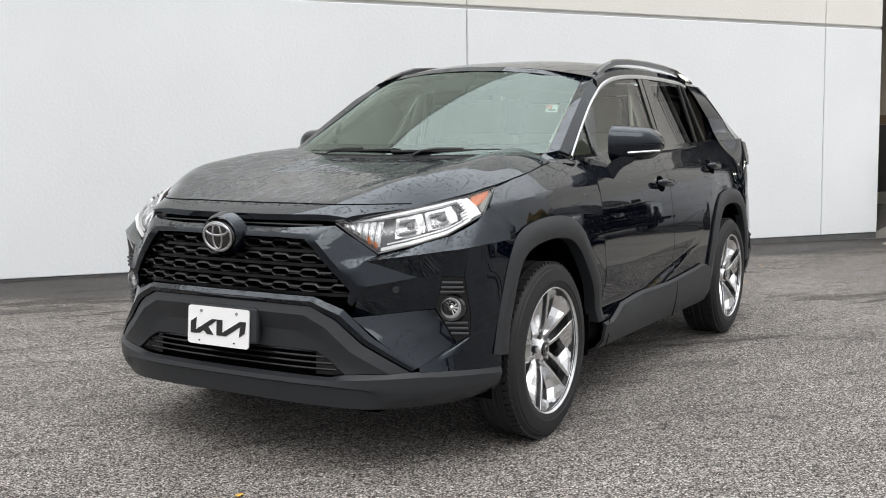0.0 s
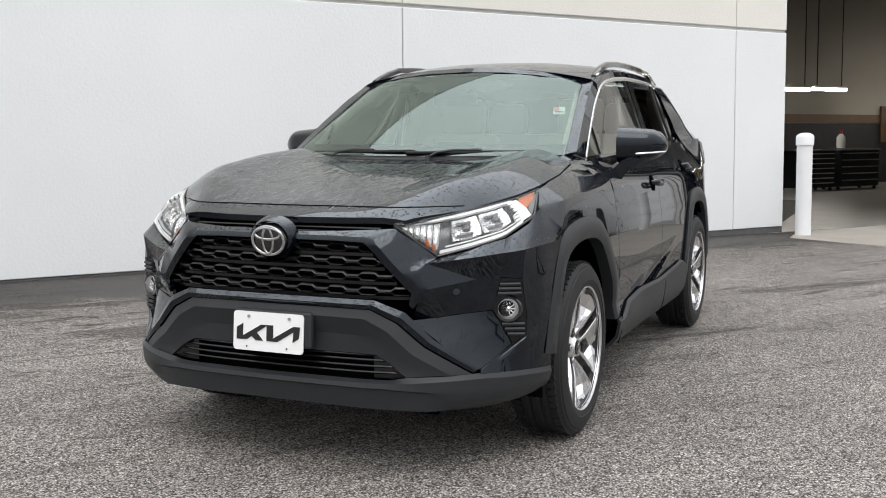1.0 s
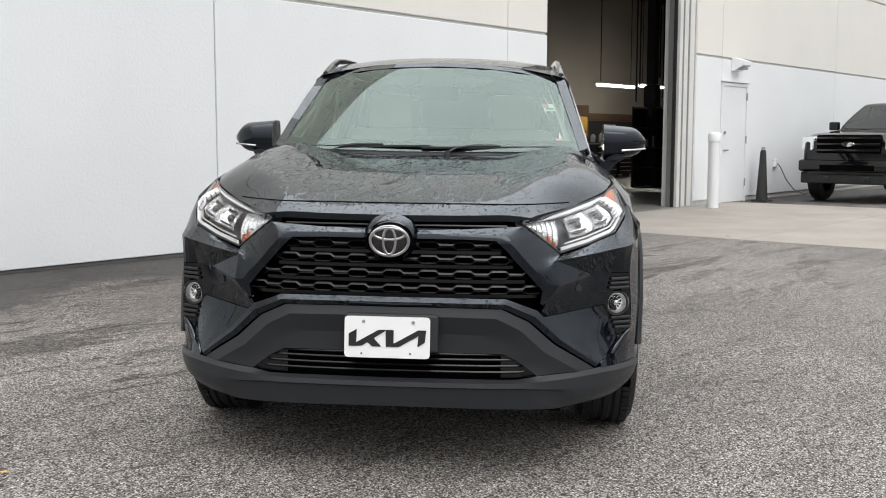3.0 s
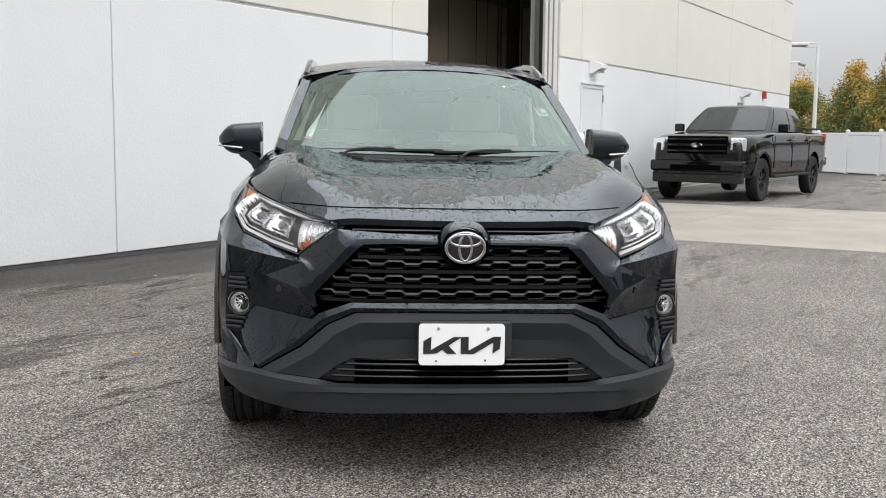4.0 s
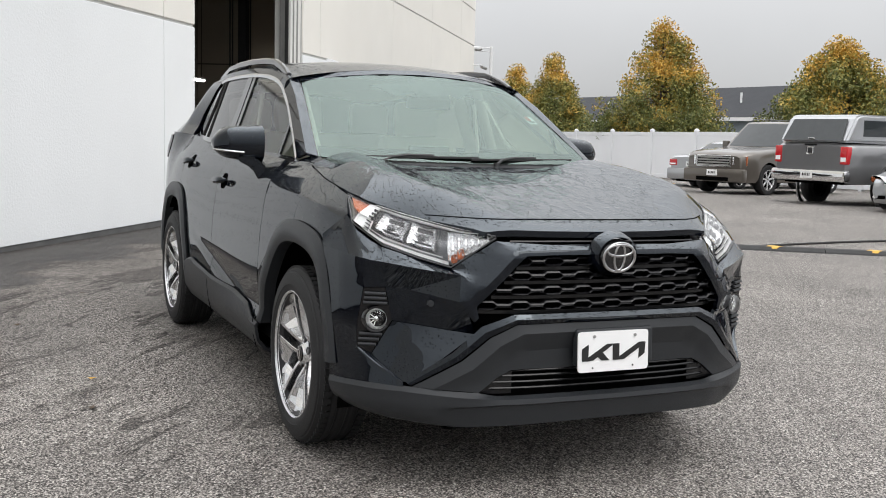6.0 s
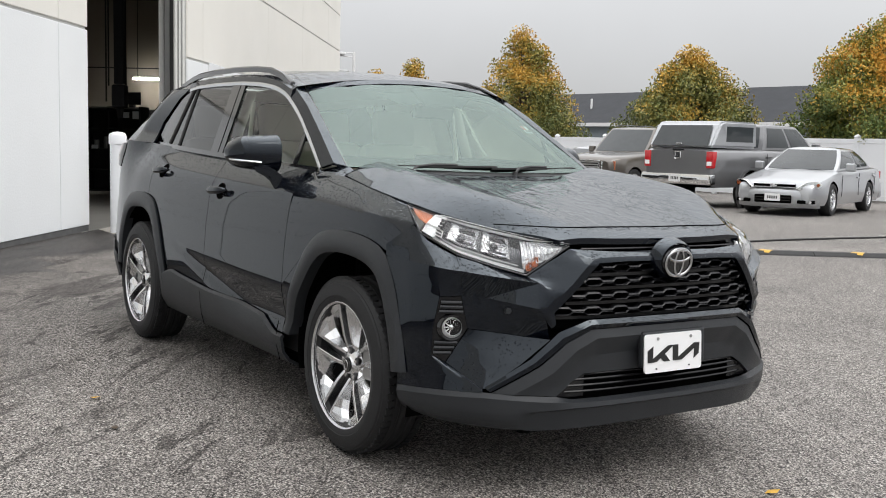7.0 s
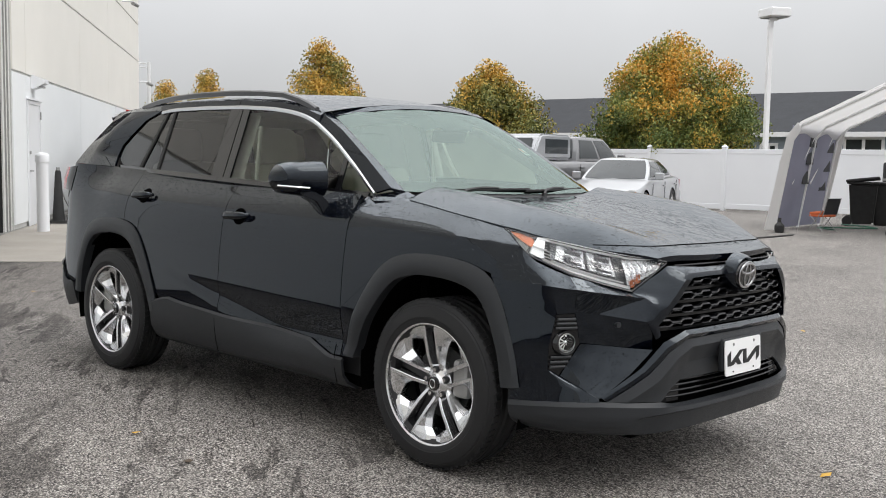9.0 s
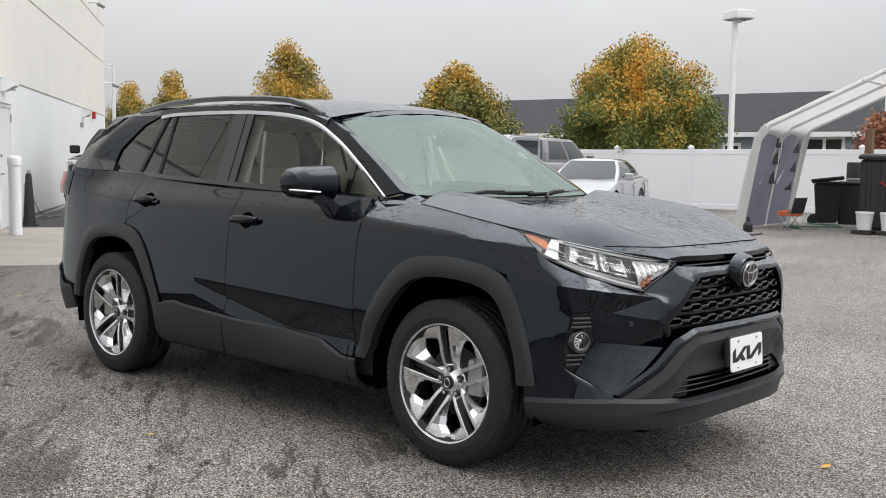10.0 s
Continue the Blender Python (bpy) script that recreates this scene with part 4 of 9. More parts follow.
# --- side sill cladding ---
sill_top = [(0.545, 0.395), (0.64, 0.397), (0.80, 0.452), (1.1, 0.470), (1.5, 0.478), (1.9, 0.50), (2.02, 0.512), (2.10, 0.50), (2.21, 0.47)]
rows = [[(Y(y), 0.236, -0.05) for y, z in sill_top], [(Y(y), 0.268, 0.0) for y, z in sill_top], [(Y(y), 0.31 + 0.3 * (z - 0.40), 0.020) for y, z in sill_top], [(Y(y), z - 0.012, 0.022) for y, z in sill_top], [(Y(y), z, 0.010) for y, z in sill_top]]
skin("sill_cladding", rows, M_clad, 4, 2, label="matt grey-black sill cladding", smooth=30)
for yg in (DOOR_F + 0.02, BGAP):
    for sg in (1, -1):
        part("sill_gap", curve_tube(bmesh.new(), [W(Y(yg), z, 0.0205, sg) for z in (0.27, 0.33, 0.40, 0.45)], 0.0022, 5), M_void, CAR)

# --- nose: facets under the lamps, grille surround, wedge with the fog lamp ---
# bumper corner between grille and wheel arch; columns run from the grille out to the arch
cols = [0.53, 0.60, 0.68, 0.76, 0.83]


def nose_row(vals):
    """vals: (x or None, y or None, z, proud) for each column."""
    return [((F(x) if y is None else Y(y)), z, o) for x, y, z, o in vals]


LAMP_LO = [(0.450, -0.832, 0.925), (0.518, -0.802, 0.871), (0.588, -0.767, 0.816), (0.690, -0.703, 0.844), (0.790, -0.620, 0.880), (0.845, -0.450, 0.945), (0.812, -0.303, 1.036)]
lamp_low = [on_body(x, y, z - 0.006) for x, y, z in LAMP_LO]
FIN_TIP, LEDGE_TIP, LEDGE_END = (0.574, -0.821, 0.794), (0.582, -0.843, 0.705), (0.709, -0.700, 0.730)
under = [(0.515, -0.825, 0.590), (0.60, -0.768, 0.598), (0.68, -0.712, 0.608), (0.757, -0.654, 0.616)]
sensor_row = [(0.545, -0.842, 0.655), (0.605, -0.798, 0.665), (0.690, -0.718, 0.672), (0.770, -0.650, 0.676)]
ledge = [LEDGE_TIP, (0.645, -0.775, 0.717), LEDGE_END, (0.783, -0.645, 0.735)]
fin_low = [FIN_TIP, (0.642, -0.762, 0.762), LEDGE_END, (0.783, -0.645, 0.735)]
fin = [FIN_TIP, (0.66, -0.772, 0.806), (0.735, -0.716, 0.816), (0.800, -0.665, 0.826)]
lamp_foot = [(0.590, -0.768, 0.809), (0.668, -0.718, 0.831), (0.735, -0.670, 0.855), (0.792, -0.619, 0.874)]
# recessed panel with the sensor, ledge beside the grille, dark underside of the fin, shelf below the lamp
skin("bumper_recess", [under, sensor_row, ledge], M_paint, 5, 4, P3, label="black recessed bumper panel", smooth=24)
skin("bumper_ledge", [ledge[:3], fin_low[:3]], M_paint, 5, 4, P3, thick=0, smooth=24)
skin("bumper_fin_underside", [fin_low, fin], M_paint, 5, 4, P3, thick=0, smooth=24)
skin("bumper_corner", [fin, lamp_foot], M_paint, 5, 4, P3, label="black front bumper corner", smooth=24)
# the corner over the fog lamp, and the shoulder up to the fender's seam
skin("bumper_corner_top", [[(0.783, -0.645, 0.735), (0.818, -0.632, 0.733), (0.850, -0.609, 0.731)], [(0.790, -0.652, 0.780), (0.826, -0.634, 0.782), (0.856, -0.600, 0.784)], [(0.800, -0.665, 0.826), (0.835, -0.635, 0.830), (0.862, -0.592, 0.835)]], M_paint, 4, 4, P3, smooth=30)
skin("bumper_shoulder", [[(0.800, -0.665, 0.826), (0.835, -0.635, 0.830), (0.862, -0.592, 0.835), (0.890, -0.47, 0.842), (0.906, -0.385, 0.846), (0.913, -0.325, 0.850)], [(0.797, -0.640, 0.850), (0.822, -0.605, 0.862), (0.852, -0.540, 0.875), (0.874, -0.445, 0.905), (0.893, -0.380, 0.895), (0.914, -0.328, 0.871)], [(0.794, -0.618, 0.874), (0.815, -0.560, 0.893), (0.838, -0.492, 0.920), (0.852, -0.418, 0.970), (0.876, -0.372, 0.938), (0.915, -0.328, 0.892)]], M_paint, 4, 4, P3, smooth=40)
skin("bumper_side", [[(0.864, -0.584, 0.515), (0.892, -0.50, 0.51), (0.913, -0.430, 0.50)], [(0.864, -0.585, 0.60), (0.895, -0.50, 0.60), (0.914, -0.425, 0.60)], [(0.852, -0.607, 0.730), (0.893, -0.49, 0.725), (0.912, -0.385, 0.72)], [(0.856, -0.600, 0.784), (0.892, -0.48, 0.785), (0.912, -0.360, 0.785)], [(0.862, -0.592, 0.835), (0.890, -0.47, 0.842), (0.912, -0.330, 0.848)]], M_paint, 4, 4, P3, smooth=40)
skin("bumper_foot", [[(0.748, -0.750, 0.398), (0.80, -0.690, 0.395), (0.855, -0.590, 0.388), (0.893, -0.49, 0.382), (0.908, -0.43, 0.380)], [(0.746, -0.746, 0.410), (0.784, -0.690, 0.443), (0.845, -0.600, 0.480), (0.892, -0.50, 0.495), (0.912, -0.43, 0.498)], [(0.745, -0.743, 0.413), (0.814, -0.602, 0.487), (0.864, -0.584, 0.516), (0.892, -0.50, 0.511), (0.913, -0.43, 0.501)]], M_paint, 4, 4, P3, smooth=40)
# sky-lit lower wedge between the recess and the grey cladding
skin("bumper_wedge", [[(0.736, -0.750, 0.414), (0.742, -0.743, 0.412), (0.775, -0.682, 0.446), (0.812, -0.606, 0.487)], [(0.625, -0.800, 0.498), (0.672, -0.758, 0.510), (0.730, -0.700, 0.530), (0.786, -0.632, 0.550)], [(0.513, -0.828, 0.587), (0.60, -0.770, 0.596), (0.68, -0.714, 0.606), (0.755, -0.656, 0.613)]], M_paint, 5, 5, P3, label="black lower bumper wedge", smooth=20)
# fog lamp pocket
for sg in (1, -1):
    rows = [[(0.814, -0.602, 0.488), (0.838, -0.592, 0.503), (0.863, -0.584, 0.517)], [(0.757, -0.653, 0.616), (0.812, -0.612, 0.612), (0.862, -0.586, 0.606)], [(0.783, -0.643, 0.732), (0.818, -0.624, 0.730), (0.850, -0.608, 0.728)]]
    pocket = part("fog_pocket", patch(rows, 4, 4, P3, sg, 0.01), M_grille, CAR, "ribbed black fog-lamp pocket", 30)

    def pocket_pt(u, z):
        """A place on the pocket, u from its inner to its outer edge."""
        ins = np.interp(z, (0.488, 0.616, 0.732), (0.814, 0.757, 0.783)), np.interp(z, (0.488, 0.616, 0.732), (-0.602, -0.653, -0.643))
        out = np.interp(z, (0.517, 0.606, 0.728), (0.863, 0.862, 0.850)), np.interp(z, (0.517, 0.606, 0.728), (-0.584, -0.586, -0.608))
        return Vector((sg * (ins[0] + (out[0] - ins[0]) * u), ins[1] + (out[1] - ins[1]) * u - 0.006, z))
    for z in (0.524, 0.543, 0.562, 0.676, 0.693, 0.710):
        part("rib", curve_tube(bmesh.new(), [pocket_pt(u, z) for u in (0.06, 0.35, 0.65, 0.94)], 0.006, 6), M_clad, pocket)
    q = Matrix.Translation((sg * 0.806, -0.628, 0.617)) @ Vector((sg * 0.30, -0.95, 0.03)).to_track_quat("Z", "Y").to_matrix().to_4x4()
    fog = part("fog_lamp", lathe(bmesh.new(), [(0.038, -0.03), (0.038, 0.0), (0.036, 0.004), (0.033, 0.000), (0.028, -0.012), (0.014, -0.020), (0.0, -0.022)], q, 28), M_fog, CAR, "round fog lamp with a bright bowl", 40)
    part("lens", lathe(bmesh.new(), [(0.036, 0.003), (0.027, 0.012), (0.014, 0.017), (0.0, 0.018)], q, 28), M_lens, fog, smooth=60)
    part("bulb", lathe(bmesh.new(), [(0.010, -0.022), (0.010, -0.008), (0.0, -0.004)], q, 14), M_chrome, fog, smooth=40)
    for a in range(0, 180, 36):
        part("bowl_rib", B(-0.026, 0.026, -0.0016, 0.0016, -0.017, -0.010, m=q @ pose(0, 0, 0, 0, 0, a)), M_steel_white, fog)
    part("bezel", lathe(bmesh.new(), [(0.055, -0.03), (0.053, -0.006), (0.046, 0.002), (0.039, 0.001)], q, 28), M_gloss, fog, smooth=40)
    # parking sensor
    c = Vector((sg * 0.653, -0.757, 0.690))
    ring_ = part("parking_sensor", rod(bmesh.new(), c + Vector((0, 0.012, 0)), c + Vector((sg * 0.004, -0.006, 0)), 0.0115, n=16), M_clad, CAR)

# --- grille ---
GT, GB = 0.868, 0.652


def grille_half(z):
    return 0.372 + (0.534 - 0.372) * (GT - z) / (GT - 0.690) if z > 0.690 else 0.534 - 0.35 * (0.690 - z)


for sg in (1, -1):
    # near-black sheet puts in the shade behind the grille
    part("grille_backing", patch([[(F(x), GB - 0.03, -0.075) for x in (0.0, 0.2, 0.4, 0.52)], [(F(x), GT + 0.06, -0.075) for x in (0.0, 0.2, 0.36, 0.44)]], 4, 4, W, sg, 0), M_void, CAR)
PITCH = 0.125
for zr in (0.693, 0.745, 0.797, 0.847):                  # rows of flat hexagons linked by narrow necks
    half = grille_half(zr) - 0.006
    rails = []
    for side in (1, -1):
        bm = bmesh.new()
        ring = []
        for x in np.arange(-half, half + 1e-6, PITCH / 25):
            tri = abs((x / PITCH) % 1.0 - 0.5) * 2
            tz = min(max((tri - 0.40) / 0.18, 0), 1)
            z = zr + side * (0.0035 + 0.0095 * tz)
            u, sg2 = F(abs(x)), (1 if x >= 0 else -1)
            sec = ((0.0050, -0.030), (0.0035, -0.013), (-0.0020, -0.010), (-0.0035, -0.013), (-0.0035, -0.055)) if side > 0 else ((0.0040, -0.050), (0.0035, -0.013), (0.0, -0.009), (-0.0030, -0.013), (-0.0035, -0.055))
            ring.append([bm.verts.new(W(u, z + dz, o, sg2)) for dz, o in sec])
        for a, b in zip(ring, ring[1:]):
            for k in range(5):
                bm.faces.new((a[k], a[(k + 1) % 5], b[(k + 1) % 5], b[k]))
        bm.faces.new(ring[0]); bm.faces.new(ring[-1][::-1])
        bmesh.ops.recalc_face_normals(bm, faces=bm.faces[:])
        part("grille_bar", bm, M_grille, CAR)
    # broad blade between this row and the next, set back
    bm = bmesh.new()
    ring = [[bm.verts.new(W(F(abs(x)), zr - 0.026 + dz, o, 1 if x >= 0 else -1)) for dz, o in ((-0.008, -0.050), (-0.006, -0.040), (0.006, -0.040), (0.010, -0.055))] for x in np.linspace(-half, half, 40)]
    for a, b in zip(ring, ring[1:]):
        for k in range(3):
            bm.faces.new((a[k], b[k], b[k + 1], a[k + 1]))
    part("grille_web", bm, M_grille, CAR, smooth=40)
# painted bar over the grille, running down each side of it to the lower strip
for sg in (1, -1):
    bar_lo = [(F(0.0), 0.872, 0.004), (F(0.12), 0.872, 0.004), (F(0.25), 0.872, 0.004), (F(0.362), 0.868, 0.004), (F(0.398), 0.835, 0.002), (F(0.438), 0.790, 0.002), (F(0.484), 0.742, 0.000), (F(0.532), 0.690, -0.004), (F(0.524), 0.650, -0.004)]
    bar_mi = [(F(0.0), 0.889, 0.008), (F(0.12), 0.889, 0.008), (F(0.25), 0.889, 0.008), (F(0.385), 0.886, 0.008), (F(0.428), 0.845, 0.008), (F(0.472), 0.795, 0.006), (F(0.515), 0.748, 0.004), (F(0.552), 0.692, 0.000), (F(0.532), 0.640, -0.002)]
    bar_hi = [(F(0.0), 0.905, -0.006), (F(0.12), 0.905, -0.006), (F(0.25), 0.904, -0.006), (lamp_low[0][0], lamp_low[0][1] - 0.004, lamp_low[0][2]), lamp_low[1], lamp_low[2], on_body(*FIN_TIP), on_body(*LEDGE_TIP), on_body(0.530, -0.848, 0.632)]
    part("grille_surround", patch([bar_lo, bar_mi, bar_hi], 5, 4, W, sg, 0.02), M_paint, CAR, "black painted grille surround", 26)
    # painted strip under the grille, falling away along the cladding
    s_hi = [(F(0.0), 0.666, 0.0), (F(0.2), 0.666, 0.0), (F(0.40), 0.664, 0.0), (F(0.512), 0.622, 0.0), (F(0.605), 0.525, 0.000), (F(0.738), 0.417, 0.002)]
    s_mi = [(F(0.0), 0.650, 0.014), (F(0.2), 0.650, 0.014), (F(0.395), 0.648, 0.014), (F(0.500), 0.603, 0.010), (F(0.592), 0.514, 0.008), (F(0.731), 0.409, 0.006)]
    s_lo = [(F(0.0), 0.634, 0.004), (F(0.2), 0.634, 0.004), (F(0.39), 0.631, 0.004), (F(0.486), 0.586, 0.004), (F(0.577), 0.503, 0.004), (F(0.722), 0.402, 0.006)]
    part("bumper_strip", patch([s_lo, s_mi, s_hi], 5, 3, W, sg, 0.02), M_paint, CAR, "black strip under the grille", 26)
    # slot above the bar
    part("upper_slot", patch([[(F(0.0), 0.900, -0.045), (F(0.2), 0.900, -0.045), (F(0.42), 0.905, -0.06)], [(F(0.0), 0.952, -0.065), (F(0.2), 0.952, -0.065), (F(0.40), 0.945, -0.075)]], 5, 2, W, sg, 0), M_void, CAR)
    for z, o in ((0.913, -0.022), (0.926, -0.036)):
        part("slot_bar", curve_tube(bmesh.new(), [W(F(x), z, o, sg) for x in np.linspace(0.0, 0.41, 12)], 0.005, 6), M_grille, CAR)

# --- emblem ---
EM = pose(-0.008, -0.938, 0.866, 96, 0, 0) @ Matrix.Scale(0.98, 4)


def oval(bm, a, b, r, m, n=40, flat=0.5):
    pts = [m @ Vector((a * math.cos(2 * math.pi * i / n), b * math.sin(2 * math.pi * i / n), 0)) for i in range(n)]
    rings = []
    for i, p in enumerate(pts):
        d = (pts[(i + 1) % n] - pts[i - 1]).normalized()
        up_ = (m.to_3x3() @ Vector((0, 0, 1))).normalized()
        sd = d.cross(up_)
        rings.append([bm.verts.new(p + sd * r * math.cos(2 * math.pi * k / 8) + up_ * r * flat * math.sin(2 * math.pi * k / 8)) for k in range(8)])
    for i in range(n):
        a_, b_ = rings[i], rings[(i + 1) % n]
        for k in range(8):
            bm.faces.new((a_[k], b_[k], b_[(k + 1) % 8], a_[(k + 1) % 8]))
    return bm


em = part("emblem", lathe(bmesh.new(), [(0.0, 0.012), (0.05, 0.010), (0.072, 0.004), (0.080, -0.01), (0.080, -0.06)], EM @ Matrix.Diagonal((1, 0.80, 1, 1)), 40), M_gloss, CAR, "oval black and chrome emblem", 40)
part("ring", oval(bmesh.new(), 0.068, 0.053, 0.0055, EM @ pose(0, 0, 0.010)), M_dark_chrome, em, smooth=60)
part("inner_oval", oval(bmesh.new(), 0.022, 0.048, 0.0045, EM @ pose(0, 0, 0.012)), M_dark_chrome, em, smooth=60)
part("inner_oval", oval(bmesh.new(), 0.055, 0.021, 0.0045, EM @ pose(0, 0.026, 0.012)), M_dark_chrome, em, smooth=60)
part("housing", lathe(bmesh.new(), [(0.082, 0.0), (0.092, -0.012), (0.10, -0.05)], EM @ pose(0, 0.004, -0.002) @ Matrix.Diagonal((1, 0.84, 1, 1)), 40), M_paint, em, smooth=50)

# --- grey centre of the bumper with the plate and lower intake ---
for sg in (1, -1):
    c0 = [(F(0.0), 0.631, 0.0), (F(0.2), 0.631, 0.0), (F(0.385), 0.628, 0.0), (F(0.482), 0.582, 0.0), (F(0.573), 0.498, 0.0), (F(0.718), 0.399, 0.004)]
    c1 = [(F(0.0), 0.600, 0.010), (F(0.2), 0.600, 0.010), (F(0.365), 0.597, 0.010), (F(0.448), 0.556, 0.010), (F(0.535), 0.474, 0.010), (F(0.655), 0.397, 0.010)]
    c2 = [(F(0.0), 0.535, -0.022), (F(0.2), 0.535, -0.022), (F(0.345), 0.530, -0.022), (F(0.415), 0.508, -0.018), (F(0.478), 0.448, -0.012), (F(0.58), 0.394, 0.0)]
    c3 = [(F(0.0), 0.466, -0.030), (F(0.2), 0.466, -0.030), (F(0.33), 0.466, -0.028), (F(0.40), 0.464, -0.025), (F(0.455), 0.436, -0.020), (F(0.515), 0.388, -0.008)]
    part("bumper_cladding", patch([c3, c2, c1, c0], 5, 3, W, sg, 0.02), M_clad, CAR, "matt grey-black bumper centre", 20)
    # near-black sheet gives the intake its dark, shaded depth
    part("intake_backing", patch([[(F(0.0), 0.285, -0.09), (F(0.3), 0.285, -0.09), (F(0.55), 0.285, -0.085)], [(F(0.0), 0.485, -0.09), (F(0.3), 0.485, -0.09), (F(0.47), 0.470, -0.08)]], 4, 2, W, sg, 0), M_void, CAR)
    for z in (0.398, 0.420, 0.442, 0.461):
        part("intake_bar", curve_tube(bmesh.new(), [W(F(x), z, -0.035, sg) for x in np.linspace(0.0, 0.505 - 0.7 * (z - 0.398), 12)], 0.0048, 6), M_grille, CAR)
    part("intake_end", patch([[(F(0.39), 0.378, -0.04), (F(0.47), 0.378, -0.035), (F(0.53), 0.385, -0.015)], [(F(0.39), 0.470, -0.04), (F(0.44), 0.462, -0.036), (F(0.475), 0.44, -0.03)]], 4, 4, W, sg, 0.01), M_grille, CAR)
    # lower lip, wrapping round to the wheel
    l_top = [(F(0.0), 0.376, -0.020), (F(0.25), 0.376, -0.020), (F(0.45), 0.374, -0.020), (F(0.515), 0.387, -0.006), (F(0.664), 0.396, 0.006), (F(0.745), 0.400, 0.006), (Y(-0.58), 0.390, 0.008), (Y(-0.43), 0.378, 0.008)]
    l_a = [(F(0.0), 0.368, 0.012), (F(0.25), 0.368, 0.012), (F(0.45), 0.368, 0.012), (F(0.55), 0.372, 0.014), (F(0.65), 0.378, 0.018), (F(0.745), 0.382, 0.018), (Y(-0.575), 0.372, 0.018), (Y(-0.43), 0.358, 0.016)]
    l_b = [(F(0.0), 0.352, 0.016), (F(0.25), 0.352, 0.016), (F(0.45), 0.350, 0.016), (F(0.575), 0.340, 0.014), (F(0.65), 0.332, 0.018), (F(0.74), 0.328, 0.018), (Y(-0.57), 0.326, 0.014), (Y(-0.43), 0.325, 0.010)]
    l_c = [(F(0.0), 0.345, 0.004), (F(0.25), 0.345, 0.004), (F(0.45), 0.343, 0.004), (F(0.585), 0.330, 0.004), (F(0.65), 0.300, 0.012), (F(0.74), 0.300, 0.010), (Y(-0.57), 0.300, 0.004), (Y(-0.43), 0.302, 0.000)]
    l_d = [(F(0.0), 0.274, -0.012), (F(0.25), 0.272, -0.012), (F(0.45), 0.268, -0.012), (F(0.585), 0.262, -0.010), (F(0.65), 0.268, -0.008), (F(0.74), 0.272, -0.012), (Y(-0.57), 0.276, -0.016), (Y(-0.43), 0.284, -0.02)]
    l_e = [(F(0.0), 0.250, -0.10), (F(0.25), 0.248, -0.10), (F(0.45), 0.244, -0.10), (F(0.585), 0.240, -0.08), (F(0.65), 0.248, -0.06), (F(0.74), 0.252, -0.06), (Y(-0.57), 0.256, -0.06), (Y(-0.43), 0.262, -0.06)]
    part("bumper_lip", patch([l_e, l_d, l_c, l_b, l_a, l_top], 4, 3, W, sg, 0.02), M_clad, CAR, "matt grey-black lower bumper lip", 24)

# --- plate ---
PRND = [(sx * (0.1385 + 0.012 * math.cos(a)), sz * (0.0605 + 0.012 * math.sin(a))) for sx, sz, aa in ((1, 1, (0, 45, 90)), (-1, 1, (90, 45, 0)), (-1, -1, (0, 45, 90)), (1, -1, (90, 45, 0))) for a in [radians(v) for v in aa]]
plate = part("plate", prism(bmesh.new(), PRND, -0.005, 0.0, pose(-0.013, -0.947, 0.527, -4)), M_plate, CAR, "white dealer plate with black angular strokes")
part("plate_holder", B(-0.166, 0.166, 0.0, 0.03, -0.06, 0.075, bevel=0.01, m=pose(0.0, -0.944, 0.535, -4)), M_clad, CAR)
PL = pose(-0.013, -0.9535, 0.527, -4)
strokes = [[(-0.135, -0.032), (-0.135, 0.012), (-0.107, 0.028), (-0.109, -0.032)], [(-0.109, -0.032), (-0.109, -0.019), (-0.029, 0.027), (0.000, 0.027), (-0.088, -0.030)], [(-0.071, -0.016), (-0.047, -0.003), (-0.020, -0.032), (-0.052, -0.032)], [(-0.005, 0.027), (0.023, 0.027), (0.023, -0.019), (0.040, -0.032), (-0.004, -0.032)], [(0.018, -0.032), (0.042, -0.032), (0.137, 0.024), (0.137, 0.028), (0.109, 0.028), (0.023, -0.021)], [(0.109, 0.028), (0.137, 0.028), (0.133, -0.014), (0.107, -0.031), (0.111, 0.013)]]
for k, st in enumerate(strokes):
    part("stroke", prism(bmesh.new(), st, -0.001 - 0.0001 * k, 0.001, PL), M_ink, plate)
for x, z, r_ in ((-0.083, 0.055, 0.006), (0.091, 0.055, 0.006), (-0.090, -0.057, 0.003), (0.082, -0.055, 0.003)):
    part("screw", rod(bmesh.new(), PL @ Vector((x, 0.0015, z)), PL @ Vector((x, -0.002, z)), r_, n=10), M_steel_grey if z > 0 else M_ink, plate)

